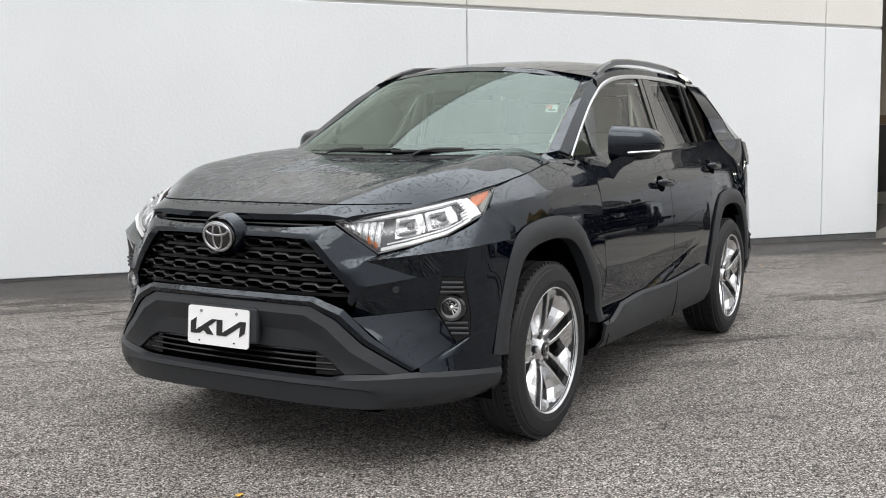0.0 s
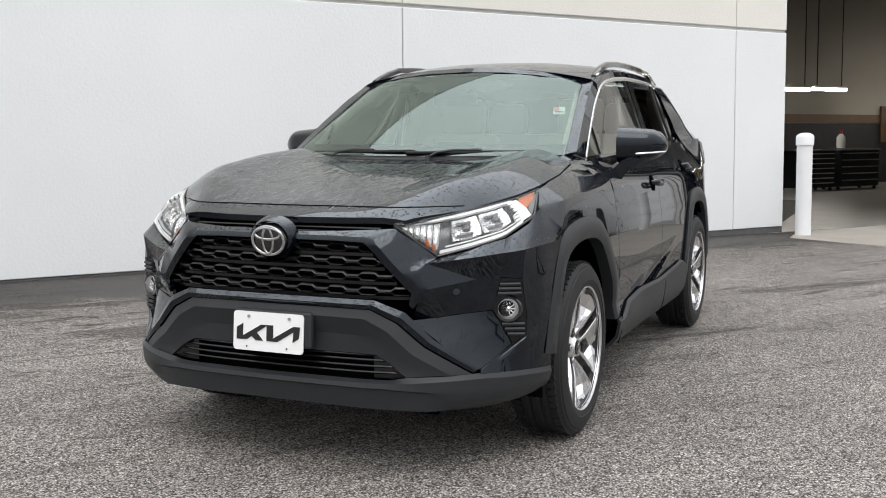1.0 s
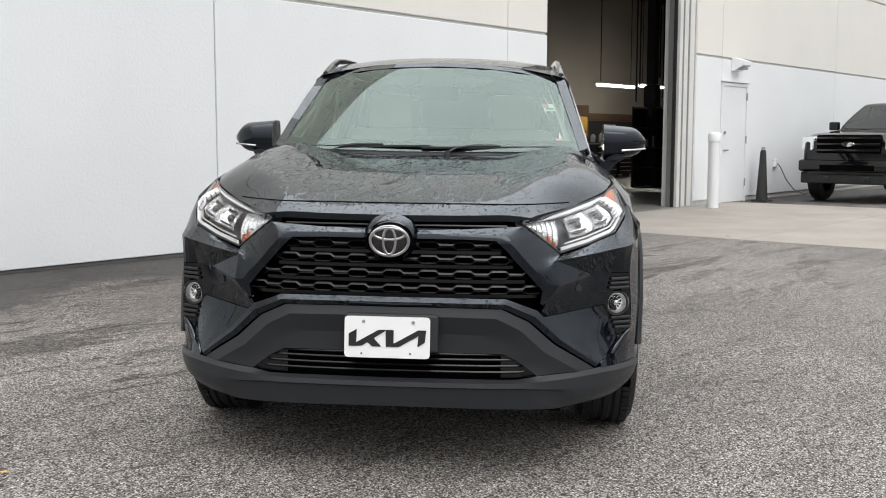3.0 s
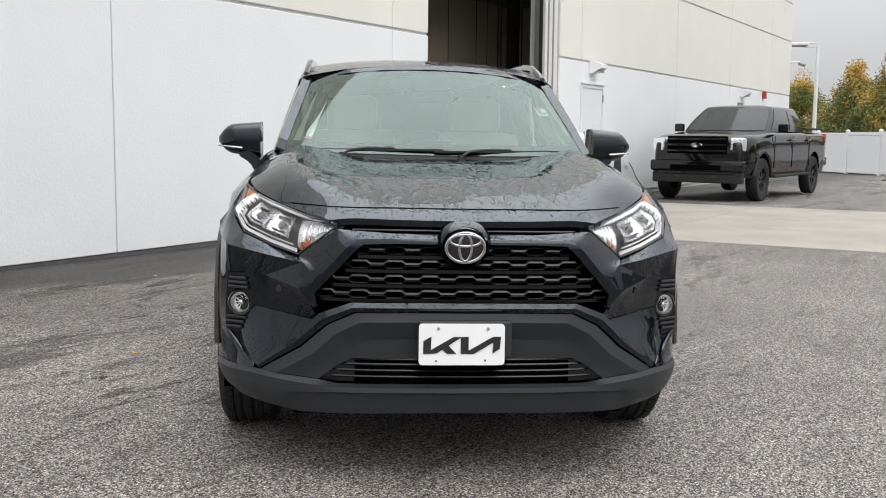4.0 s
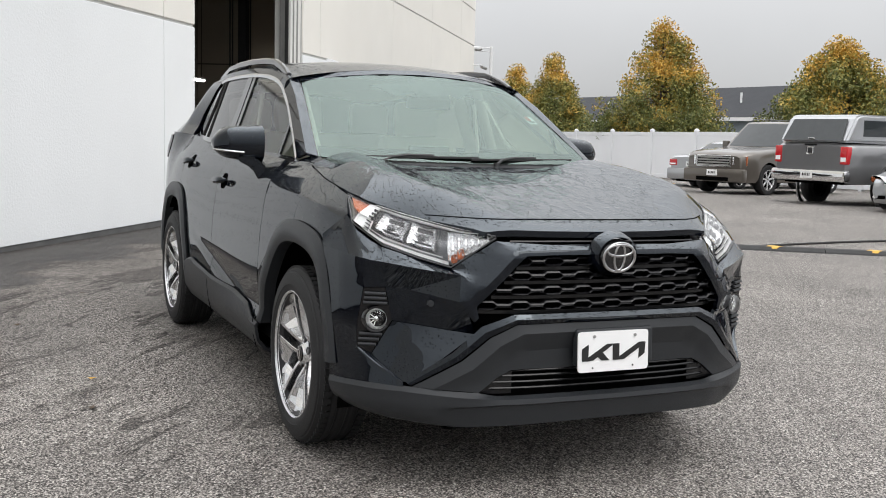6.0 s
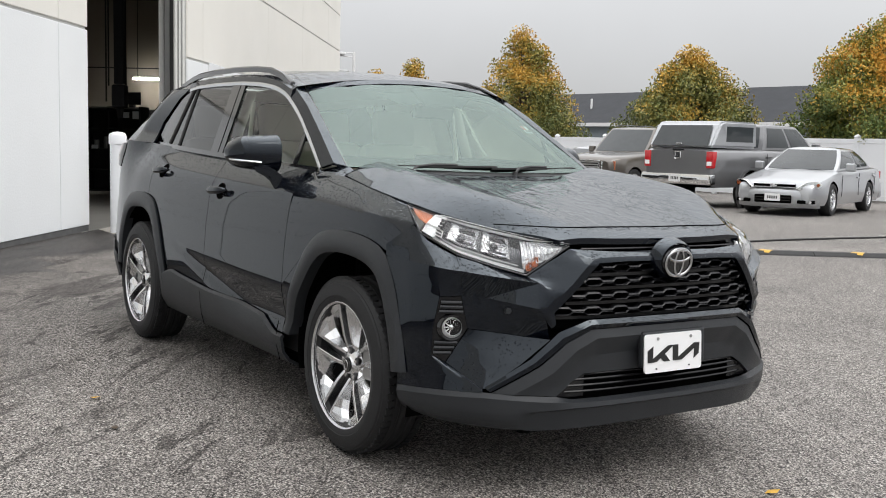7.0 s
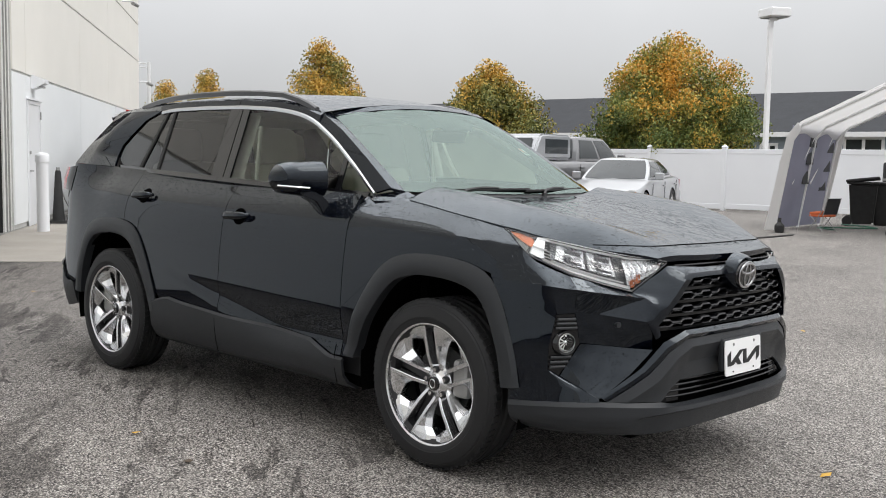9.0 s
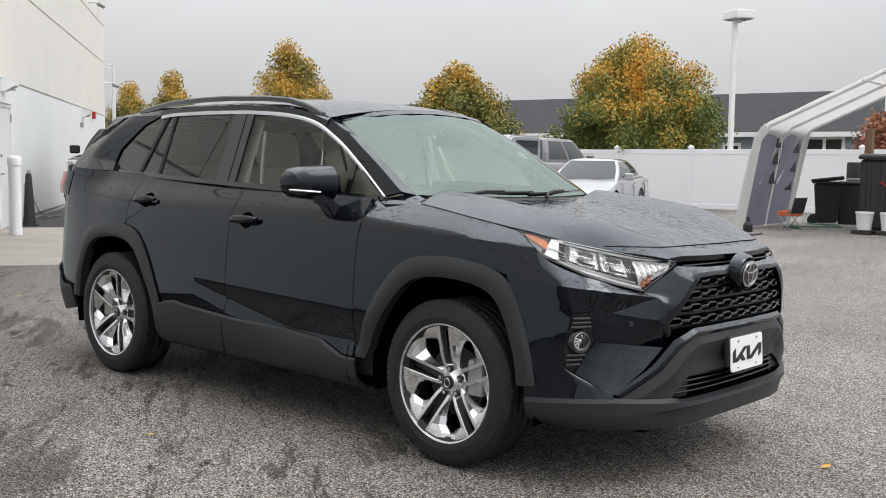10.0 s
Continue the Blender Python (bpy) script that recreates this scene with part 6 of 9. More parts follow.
# --- tail: hatch, glass, lamps, bumper ---
for sg in (1, -1):
    part("hatch_glass", patch([[(0.0, 3.60, 1.13), (0.35, 3.585, 1.13), (0.70, 3.50, 1.13)], [(0.0, 3.38, 1.53), (0.3, 3.37, 1.525), (0.535, 3.30, 1.52)]], 4, 4, P3, sg, 0.01), M_gloss, CAR, "dark hatch glass", 40)
    part("hatch", patch([[(PS[-1], 0.62, 0), (PS[-1] - 0.3, 0.62, 0), (PS[-1] - 0.62, 0.62, 0)], [(PS[-1], 0.95, 0), (PS[-1] - 0.3, 0.95, 0), (PS[-1] - 0.66, 0.95, 0)], [(PS[-1], 1.13, 0.08), (PS[-1] - 0.3, 1.13, 0.08), (PS[-1] - 0.70, 1.13, 0.06)]], 4, 4, W, sg, 0.01), M_paint, CAR, "black hatch", 40)
    part("rear_bumper", patch([[(PS[-1], 0.28, 0.0), (PS[-1] - 0.4, 0.28, 0.0), (Y(3.55), 0.28, 0.0), (Y(3.40), 0.30, 0.0), (Y(3.17), 0.34, 0.0)], [(PS[-1], 0.46, 0.02), (PS[-1] - 0.4, 0.46, 0.02), (Y(3.55), 0.46, 0.02), (Y(3.40), 0.46, 0.016), (Y(3.20), 0.47, 0.01)], [(PS[-1], 0.62, 0.02), (PS[-1] - 0.4, 0.62, 0.02), (Y(3.57), 0.60, 0.02), (Y(3.46), 0.56, 0.012), (Y(3.42), 0.465, 0.004)]], 4, 3, W, sg, 0.01), M_clad, CAR, "matt grey-black rear bumper", 40)
    part("rear_corner", patch([[(Y(3.424), 0.47, 0.0), (Y(3.52), 0.60, 0.0), (PS[-1] - 0.60, 0.62, 0.0)], [(Y(3.424), 0.80, 0.0), (Y(3.52), 0.80, 0.0), (PS[-1] - 0.62, 0.80, 0.0)], [(Y(3.424), 1.01, 0.0), (Y(3.52), 1.01, 0.0), (PS[-1] - 0.66, 1.01, 0.0)]], 4, 4, W, sg, 0.01), M_paint, CAR, smooth=40)
    tl_ = part("tail_lamp", patch([[(Y(3.472), 1.055, 0.024), (Y(3.57), 1.05, 0.074), (PS[-1] - 0.50, 1.04, 0.05)], [(Y(3.472), 1.12, 0.034), (Y(3.575), 1.12, 0.094), (PS[-1] - 0.50, 1.11, 0.07)], [(Y(3.472), 1.195, 0.028), (Y(3.57), 1.195, 0.080), (PS[-1] - 0.50, 1.19, 0.06)]], 5, 4, W, sg, 0.05), M_tail, CAR, "red tail lamp", 40)
    part("lamp_end", patch([[(Y(3.38), 1.045, 0.003), (Y(3.468), 1.053, 0.024)], [(Y(3.38), 1.12, 0.004), (Y(3.468), 1.12, 0.034)], [(Y(3.38), 1.205, 0.003), (Y(3.468), 1.197, 0.028)]], 4, 4, W, sg, 0.03), M_gloss, tl_, "smoked dark end of the lamp", 40)
    part("tail_trim", patch([[(Y(3.44), 1.005, 0.002), (Y(3.56), 0.995, 0.010)], [(Y(3.44), 1.042, 0.003), (Y(3.56), 1.048, 0.014)]], 4, 2, W, sg, 0.01), M_paint, CAR)

# --- mirrors ---
for sg in (1, -1):
    mir = part("side_mirror", B(-0.01, 0.01, -0.01, 0.01, -0.01, 0.01, m=pose(sg * 0.95, 0.90, 1.18)), M_gloss, CAR, "black folding side mirror")
    bm = bmesh.new()
    n, k = 24, 10
    rings = []
    for i in range(k + 1):
        t = i / k                                        # from the inner end to the outer tip
        x = 0.845 + 0.215 * t
        hz = (0.096 - 0.022 * t) * (1 - max(0, (t - 0.62) / 0.38) ** 2.4 * 0.72)
        hy = 0.095 * (1 - 0.15 * t) * (1 - max(0, (t - 0.6) / 0.4) ** 2 * 0.55)
        cz, cy = 1.192 + 0.004 * t, 0.865 + 0.045 * t
        line = []
        for j in range(n):
            a = 2 * math.pi * j / n
            ca, sa = math.cos(a), math.sin(a)
            y = cy + hy * math.copysign(abs(ca) ** (0.8 if ca < 0 else 0.25), ca)
            z = cz + hz * math.copysign(abs(sa) ** 0.72, sa) * (1.0 if sa > 0 else 0.86)
            line.append(bm.verts.new((sg * x, y, z)))
        rings.append(line)
    for a, b in zip(rings, rings[1:]):
        for j in range(n):
            bm.faces.new((a[j], a[(j + 1) % n], b[(j + 1) % n], b[j]))
    bm.faces.new(rings[0][::-1]); bm.faces.new(rings[-1])
    bmesh.ops.recalc_face_normals(bm, faces=bm.faces[:])
    part("cap", bm, M_paint, mir, "black mirror cap", 45)
    def face(t):
        hy = 0.095 * (1 - 0.15 * t) * (1 - max(0, (t - 0.6) / 0.4) ** 2 * 0.55)
        return 0.865 + 0.045 * t - hy
    part("repeater", curve_tube(bmesh.new(), [(sg * (0.845 + 0.215 * t), face(t) + 0.001, 1.150 + 0.016 * t) for t in np.linspace(0.42, 1.0, 10)], 0.0052, 6), M_satin, mir, "bright repeater strip")
    part("glass", B(sg * 0.94 - 0.075, sg * 0.94 + 0.075, 0.962, 0.966, 1.135, 1.245, bevel=0.0015), M_chrome, mir, "mirror glass")
    bm = bmesh.new()
    prism(bm, [(0.0, 0.0), (0.11, 0.10), (0.20, 0.115), (0.20, 0.085), (0.13, 0.05), (0.07, -0.05), (0.02, -0.075)], -0.05, 0.05, pose(0, 0, 0))
    bmesh.ops.transform(bm, matrix=Matrix.Translation((sg * 0.765, 0.78, 1.035)) @ Matrix.Diagonal((sg, 1, 1, 1)) @ pose(0, 0, 0, 0, 0, 24), verts=bm.verts[:])
    bmesh.ops.bevel(bm, geom=bm.edges[:], offset=0.012, segments=2, affect="EDGES")
    bmesh.ops.recalc_face_normals(bm, faces=bm.faces[:])
    part("arm", bm, M_paint, mir, smooth=40)

# --- door handles ---
for sg in (1, -1):
    for yh, zh in ((1.425, 0.990), (2.40, 1.055)):
        # flat near-black patch painted for the shade in the handle's recess
        h = part("door_handle", patch([[(Y(yh + 0.052 * math.cos(a) * r), zh + 0.042 * math.sin(a) * r, 0.0035) for a in np.linspace(0, 2 * math.pi, 17)] for r in (0.02, 0.6, 1.0)], 1, 2, W, sg, 0), M_void, CAR, "black door handle on a flat near-black patch for its shaded recess", 40)
        bm = bmesh.new()
        rings = []
        for t in np.linspace(-1, 1, 15):
            th = 0.020 * (1 - 0.55 * abs(t) ** 4)
            base = W(Y(yh + 0.11 * t + 0.01), zh + 0.004 * (1 - t), 0.016 + 0.028 * (1 - t ** 4), sg)
            rings.append([bm.verts.new(base + Vector((sg * 0.011 * math.cos(a), 0, th * math.sin(a)))) for a in np.linspace(0, 2 * math.pi, 9)[:-1]])
        for a, b in zip(rings, rings[1:]):
            for k in range(8):
                bm.faces.new((a[k], a[(k + 1) % 8], b[(k + 1) % 8], b[k]))
        bm.faces.new(rings[0][::-1]); bm.faces.new(rings[-1])
        bmesh.ops.recalc_face_normals(bm, faces=bm.faces[:])
        part("grip", bm, M_paint, h, smooth=60)

# --- wipers ---
def on_screen(x, d, lift=0.012):
    """A place d metres up the windscreen from its foot."""
    return (x, 0.235 + 0.30 * x * x + 0.82 * d, 1.151 + 0.57 * d + lift)


for x0, x1 in ((-0.44, 0.02), (0.10, 0.58)):
    w_ = part("wiper", curve_tube(bmesh.new(), [on_screen(x0, -0.015, 0.004), on_screen(x0 + 0.04, 0.008, 0.014), on_screen(x0 + 0.12, 0.022, 0.016), on_screen(x0 + 0.24, 0.026, 0.014)], 0.007, 6), M_black_plastic, CAR, "black windscreen wiper", 50)
    part("pivot", rod(bmesh.new(), on_screen(x0, -0.015, -0.02), on_screen(x0, -0.015, 0.014), 0.017, 0.013, n=12), M_black_plastic, w_)
    part("blade", curve_tube(bmesh.new(), [on_screen(x0 - 0.12 + (x1 - x0 + 0.12) * t, 0.014 + 0.014 * t, 0.008) for t in np.linspace(0, 1, 12)], 0.006, 5), M_rubber, w_)

# --- wheels ---
def wheel(x, y, turn):
    w_ = part("wheel", B(-0.02, 0.02, -0.05, 0.05, -0.05, 0.05), M_rim_dark, CAR, "machined alloy wheel with twin spokes")
    w_.matrix_local = pose(x, y, 0.363, 0, 90 if x > 0 else -90, 0) @ pose(0, 0, 0, 0, 0, turn)   # local z points outward
    R = 0.363
    prof = [(0.248, -0.105), (0.262, -0.118), (0.300, -0.122), (0.335, -0.112), (0.352, -0.095)]
    for g in (-0.065, -0.022, 0.022, 0.065):
        prof += [(R - 0.002, g - 0.012), (R - 0.010, g - 0.0045), (R - 0.010, g + 0.0045), (R - 0.002, g + 0.012)]
    prof += [(0.352, 0.095), (0.343, 0.106), (0.337, 0.107), (0.333, 0.113), (0.300, 0.121), (0.285, 0.1215), (0.283, 0.119), (0.262, 0.117), (0.248, 0.104)]
    tyre = part("tyre", lathe(bmesh.new(), prof, n=72), M_tyre, w_, "black tyre", 40)
    bm = bmesh.new()
    for i in range(72):
        a = 2 * math.pi * i / 72
        for sgn in (-1, 1):
            box(bm, R - 0.016, R - 0.0006, -0.0115, 0.0115, 0.078 * sgn - 0.016, 0.078 * sgn + 0.016, m=pose(0, 0, 0, 0, 0, math.degrees(a)) @ pose(0, 0, 0, sgn * 12, 0, 0))
    part("tread", bm, M_tyre, tyre, kind="stuff")
    part("rim_barrel", lathe(bmesh.new(), [(0.262, 0.112), (0.266, 0.108), (0.262, 0.104), (0.252, 0.100), (0.236, 0.085), (0.232, -0.02), (0.236, -0.09), (0.25, -0.11)], n=72), M_rim_dark, w_, smooth=40)
    part("rim_lip", lathe(bmesh.new(), [(0.250, 0.100), (0.252, 0.112), (0.258, 0.116), (0.263, 0.113), (0.264, 0.108)], n=72), M_rim, w_, "bright rim edge", smooth=40)
    stations = ((0.056, 0.016, 0.060, 38, 0.010), (0.085, 0.0200, 0.070, 31, 0.020), (0.118, 0.0215, 0.080, 22.5, 0.034), (0.165, 0.0225, 0.088, 20.5, 0.044), (0.200, 0.0235, 0.094, 24.5, 0.040), (0.226, 0.0240, 0.098, 35.9, 0.026), (0.255, 0.0255, 0.101, 35.9, 0.008))
    for i in range(5):
        base = 72 * i
        # a pair of ridges with a dark slot between; each ridge falls away in a broad facet that meets its neighbour at the rim
        for side in (-1, 1):
            bm = bmesh.new()
            pts = []
            for r, y0, z, phi, fall in stations:
                p = radians(phi)
                row = [(r, side * y0, z - 0.040), (r, side * y0, z - 0.002), (r, side * (y0 + 0.002), z), (r, side * (y0 + 0.0150), z), (r * math.cos(p * 0.72), side * max(r * math.sin(p * 0.72), y0 + 0.018), z - 0.45 * fall), (r * math.cos(p), side * max(r * math.sin(p), y0 + 0.021), z - fall), (r * math.cos(p), side * max(r * math.sin(p), y0 + 0.021), z - fall - 0.035)]
                pts.append([bm.verts.new(c_) for c_ in row])
            for a, b in zip(pts, pts[1:]):
                for k in range(6):
                    bm.faces.new((a[k], a[k + 1], b[k + 1], b[k]))
            bm.faces.new(pts[0]); bm.faces.new(pts[-1][::-1])
            bmesh.ops.recalc_face_normals(bm, faces=bm.faces[:])
            bmesh.ops.rotate(bm, cent=(0, 0, 0), matrix=Matrix.Rotation(radians(base), 3, "Z"), verts=bm.verts[:])
            part("spoke", bm, M_rim, w_, smooth=14)
        bm = B(0.07, 0.238, -0.0205, 0.0205, 0.026, 0.048, bevel=0.003)
        bmesh.ops.rotate(bm, cent=(0, 0, 0), matrix=Matrix.Rotation(radians(base), 3, "Z"), verts=bm.verts[:])
        part("slot", bm, M_rim_dark, w_)
        a = radians(base)
        part("nut_pocket", rod(bmesh.new(), (0.057 * math.cos(a), 0.057 * math.sin(a), 0.03), (0.057 * math.cos(a), 0.057 * math.sin(a), 0.0665), 0.0165, n=16), M_rim_dark, w_)
        part("wheel_nut", rod(bmesh.new(), (0.057 * math.cos(a), 0.057 * math.sin(a), 0.03), (0.057 * math.cos(a), 0.057 * math.sin(a), 0.072), 0.011, 0.009, n=6), M_chrome, w_)
    part("hub", lathe(bmesh.new(), [(0.082, 0.02), (0.078, 0.050), (0.056, 0.060), (0.040, 0.070), (0.035, 0.078), (0.0, 0.080)], n=40), M_rim, w_, smooth=30)
    cap_ = part("centre_cap", lathe(bmesh.new(), [(0.031, 0.076), (0.030, 0.084), (0.0, 0.087)], n=32), M_gloss, w_, smooth=40)
    part("cap_ring", oval(bmesh.new(), 0.019, 0.015, 0.002, pose(0, 0, 0.087), 24), M_chrome, cap_)
    # near-black disc darkens the windows between the spokes
    part("back_plate", lathe(bmesh.new(), [(0.0, -0.03), (0.23, -0.03)], n=40), M_void, w_)
    part("brake_disc", lathe(bmesh.new(), [(0.06, 0.018), (0.155, 0.018), (0.155, -0.005)], n=48), M_disc, w_, smooth=30)
    return w_


def caliper(x, y, fwd):
    c = part("brake_caliper", B(-0.05, 0.05, -0.045, 0.045, -0.08, 0.08, bevel=0.02), M_steel_grey, CAR, "grey brake caliper")
    c.matrix_local = pose(x, y + fwd * 0.135, 0.40)


for x in (-0.808, 0.808):
    for y in (0.0, 2.69):
        wheel(x, y, (4 if y < 1 else -15) if x < 0 else (46 if y < 1 else 50))
        caliper(x * 1.02, y, -1 if y < 1 else 1)

# --- wheel wells, underside, inner shell ---
# near-black shells stop daylight through the body and darken its hollows
for sg in (1, -1):
    for y in (0.0, 2.69):
        bm = bmesh.new()
        rows = []
        for r, x in ((0.47, 0.885), (0.46, 0.60), (0.44, 0.52), (0.0, 0.52)):
            rows.append([bm.verts.new((sg * x, y + r * math.cos(a), max(0.37 + r * math.sin(a), 0.2))) for a in np.linspace(-0.25, math.pi + 0.25, 25)])
        for a, b in zip(rows, rows[1:]):
            for k in range(24):
                bm.faces.new((a[k], a[k + 1], b[k + 1], b[k]))
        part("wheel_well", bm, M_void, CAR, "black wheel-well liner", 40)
part("under_tray", patch([[(-0.60, -0.80, 0.255), (0.0, -0.83, 0.258), (0.60, -0.80, 0.255)], [(-0.56, -0.45, 0.225), (0.0, -0.45, 0.225), (0.56, -0.45, 0.225)]], 4, 3, P3, 1, 0.01), M_void, CAR, "black under-tray")
part("floor_pan", B(-0.52, 0.52, -0.46, 3.45, 0.225, 0.30, bevel=0.02), M_void, CAR)
part("floor_pan_side", B(0.521, 0.84, 0.52, 2.18, 0.245, 0.30, bevel=0.02), M_void, CAR)
part("floor_pan_side", B(-0.84, -0.521, 0.52, 2.18, 0.245, 0.30, bevel=0.02), M_void, CAR)
part("engine_block", B(-0.52, 0.52, -0.74, 0.18, 0.301, 0.88, bevel=0.03), M_void, CAR)
part("firewall", B(-0.72, 0.72, 0.22, 0.26, 0.301, 1.06), M_void, CAR)
for sg in (1, -1):
    part("inner_side", patch([[(Y(y), 0.305, -0.06) for y in (0.5, 1.0, 1.5, 2.1)], [(Y(y), belt(y) - 0.05, -0.02) for y in (0.5, 1.0, 1.5, 2.1)]], 3, 4, W, sg, 0), M_dash, CAR, "dark door lining")
    part("inner_side", patch([[(Y(y), 0.88, -0.03) for y in (2.12, 2.6, 3.0, 3.4)], [(Y(y), belt(y) - 0.03, -0.02) for y in (2.12, 2.6, 3.0, 3.4)]], 3, 4, W, sg, 0), M_dash, CAR, "dark door lining")
    part("inner_fender", patch([[(Y(y), 0.86, -0.04) for y in (-0.28, 0.0, 0.3, 0.56)], [(Y(y), 1.03, -0.08) for y in (-0.28, 0.0, 0.3, 0.56)]], 3, 3, W, sg, 0), M_void, CAR)
    part("inner_nose", patch([[(F(0.50), 0.30, -0.11), (F(0.68), 0.30, -0.11), (Y(-0.60), 0.30, -0.10), (Y(-0.47), 0.30, -0.06)], [(F(0.44), 0.90, -0.14), (F(0.60), 0.90, -0.16), (Y(-0.56), 0.90, -0.14), (Y(-0.36), 0.90, -0.08)]], 4, 4, W, sg, 0), M_void, CAR)

# --- cabin ---
part("headliner", patch([[(x, 1.02, 1.50 - 0.05 * (x / 0.55) ** 2) for x in (-0.55, -0.3, 0, 0.3, 0.55)], [(x, 1.8, 1.585 - 0.06 * (x / 0.55) ** 2) for x in (-0.55, -0.3, 0, 0.3, 0.55)], [(x, 3.2, 1.53 - 0.05 * (x / 0.55) ** 2) for x in (-0.55, -0.3, 0, 0.3, 0.55)]], 3, 3, P3, 1, 0), M_headliner, CAR, "pale headliner", 60)
part("dashboard", patch([[(-0.70, 0.30, 1.118), (-0.3, 0.28, 1.125), (0.0, 0.27, 1.125), (0.3, 0.28, 1.125), (0.70, 0.30, 1.118)], [(-0.70, 0.62, 1.10), (-0.3, 0.66, 1.11), (0.0, 0.68, 1.10), (0.3, 0.66, 1.13), (0.70, 0.62, 1.10)], [(-0.70, 0.75, 0.98), (-0.3, 0.82, 0.98), (0.0, 0.86, 0.95), (0.3, 0.82, 0.98), (0.70, 0.75, 0.98)], [(-0.70, 0.72, 0.6), (-0.3, 0.78, 0.6), (0.0, 0.82, 0.6), (0.3, 0.78, 0.6), (0.70, 0.72, 0.6)]], 4, 4, P3, 1, 0), M_dash, CAR, "black dashboard", 40)
part("display", B(-0.11, 0.11, 0.0, 0.02, 0.0, 0.14, bevel=0.006, m=pose(0, 0.74, 1.08, -12)), M_gloss, CAR)
SW = pose(0.36, 0.93, 1.0, 66, 0, 0)
sw_ = part("steering_wheel", oval(bmesh.new(), 0.185, 0.185, 0.017, SW, 40, 1.0), M_dash, CAR, "black steering wheel", 60)
part("boss", lathe(bmesh.new(), [(0.075, -0.03), (0.07, 0.015), (0.0, 0.02)], SW, 24), M_dash, sw_, smooth=40)
for a in (0, 180, 270):
    part("spoke", B(0.05, 0.18, -0.016, 0.016, -0.012, 0.006, m=SW @ pose(0, 0, 0, 0, 0, a)), M_dash, sw_)
part("column", rod(bmesh.new(), SW @ Vector((0, 0, -0.25)), SW @ Vector((0, 0, -0.02)), 0.045, n=14), M_dash, sw_)


def seat(x, y, width, mat, head=True):
    s_ = part("seat", B(-width / 2, width / 2, -0.26, 0.24, 0.42, 0.60, bevel=0.05, m=pose(x, y, 0)), mat, CAR, "beige fabric seat", 40)
    part("seat_back", B(-width / 2, width / 2, -0.07, 0.07, 0.0, 0.72, bevel=0.055, m=pose(x, y + 0.30, 0.56, -16)), mat, s_, smooth=40)
    for dx in ((0,) if head else (-width * 0.33, width * 0.33)):
        part("headrest", B(-0.14, 0.14, -0.05, 0.05, 0.0, 0.22, bevel=0.045, m=pose(x + dx, y + 0.50, 1.245, -10)), mat, s_, smooth=40)
        for px_ in (-0.05, 0.05):
            part("post", rod(bmesh.new(), (x + dx + px_, y + 0.48, 1.16), (x + dx + px_, y + 0.505, 1.27), 0.007, n=8), M_steel_grey, s_)


seat(0.37, 1.30, 0.50, M_beige)
seat(-0.37, 1.30, 0.50, M_beige)
seat(0.0, 2.22, 1.25, M_beige, False)
part("rear_mirror", B(-0.12, 0.12, -0.015, 0.015, -0.032, 0.032, bevel=0.012, m=pose(0.0, 0.80, 1.43, 12)), M_dash, CAR, "black rear-view mirror")
for sg in (1, -1):
    part("pillar_trim", patch([[(0.66, 0.45, 1.15), (0.70, 0.56, 1.15)], [(0.555, 1.08, 1.49), (0.56, 1.20, 1.50)]], 2, 6, P3, sg, 0), M_headliner, CAR, smooth=40)
    part("pillar_trim", patch([[(0.725, 1.64, 1.15), (0.715, 1.80, 1.15)], [(0.60, 1.64, 1.52), (0.59, 1.80, 1.53)]], 2, 6, P3, sg, 0), M_headliner, CAR, smooth=40)
    part("seat_belt", curve_tube(bmesh.new(), [(sg * 0.645, 1.58, 1.46), (sg * 0.675, 1.57, 1.2), (sg * 0.66, 1.55, 0.8)], 0.012, 6), M_headliner, CAR)
    part("door_card_top", B(sg * 0.70 - 0.03, sg * 0.70 + 0.03, 0.62, 2.4, 1.06, 1.12, bevel=0.02), M_dash, CAR)

# ---- parked vehicles beyond ----
def simple_paint(name, color, metal=0.5, rough=0.3):
    return material(name, color, rough, metal, var=0.04, scale=3, coat=0.9)


M_p_black = material("truck_black", (0.004, 0.004, 0.0045), 0.08, 0.0, var=0.04, scale=3, coat=0.0, spec=0.5)
M_p_silver = simple_paint("car_silver", (0.42, 0.43, 0.445), 0.55)
M_p_brown = simple_paint("suv_grey_brown", (0.13, 0.115, 0.10), 0.45)
M_p_grey = simple_paint("pickup_grey", (0.20, 0.20, 0.205), 0.5)
M_screen = glass("parked_car_glass", (0.35, 0.40, 0.38), density=0.9, ior=1.7)
M_screen_dark = glass("parked_dark_glass", (0.05, 0.05, 0.055), density=0.9, ior=1.7)


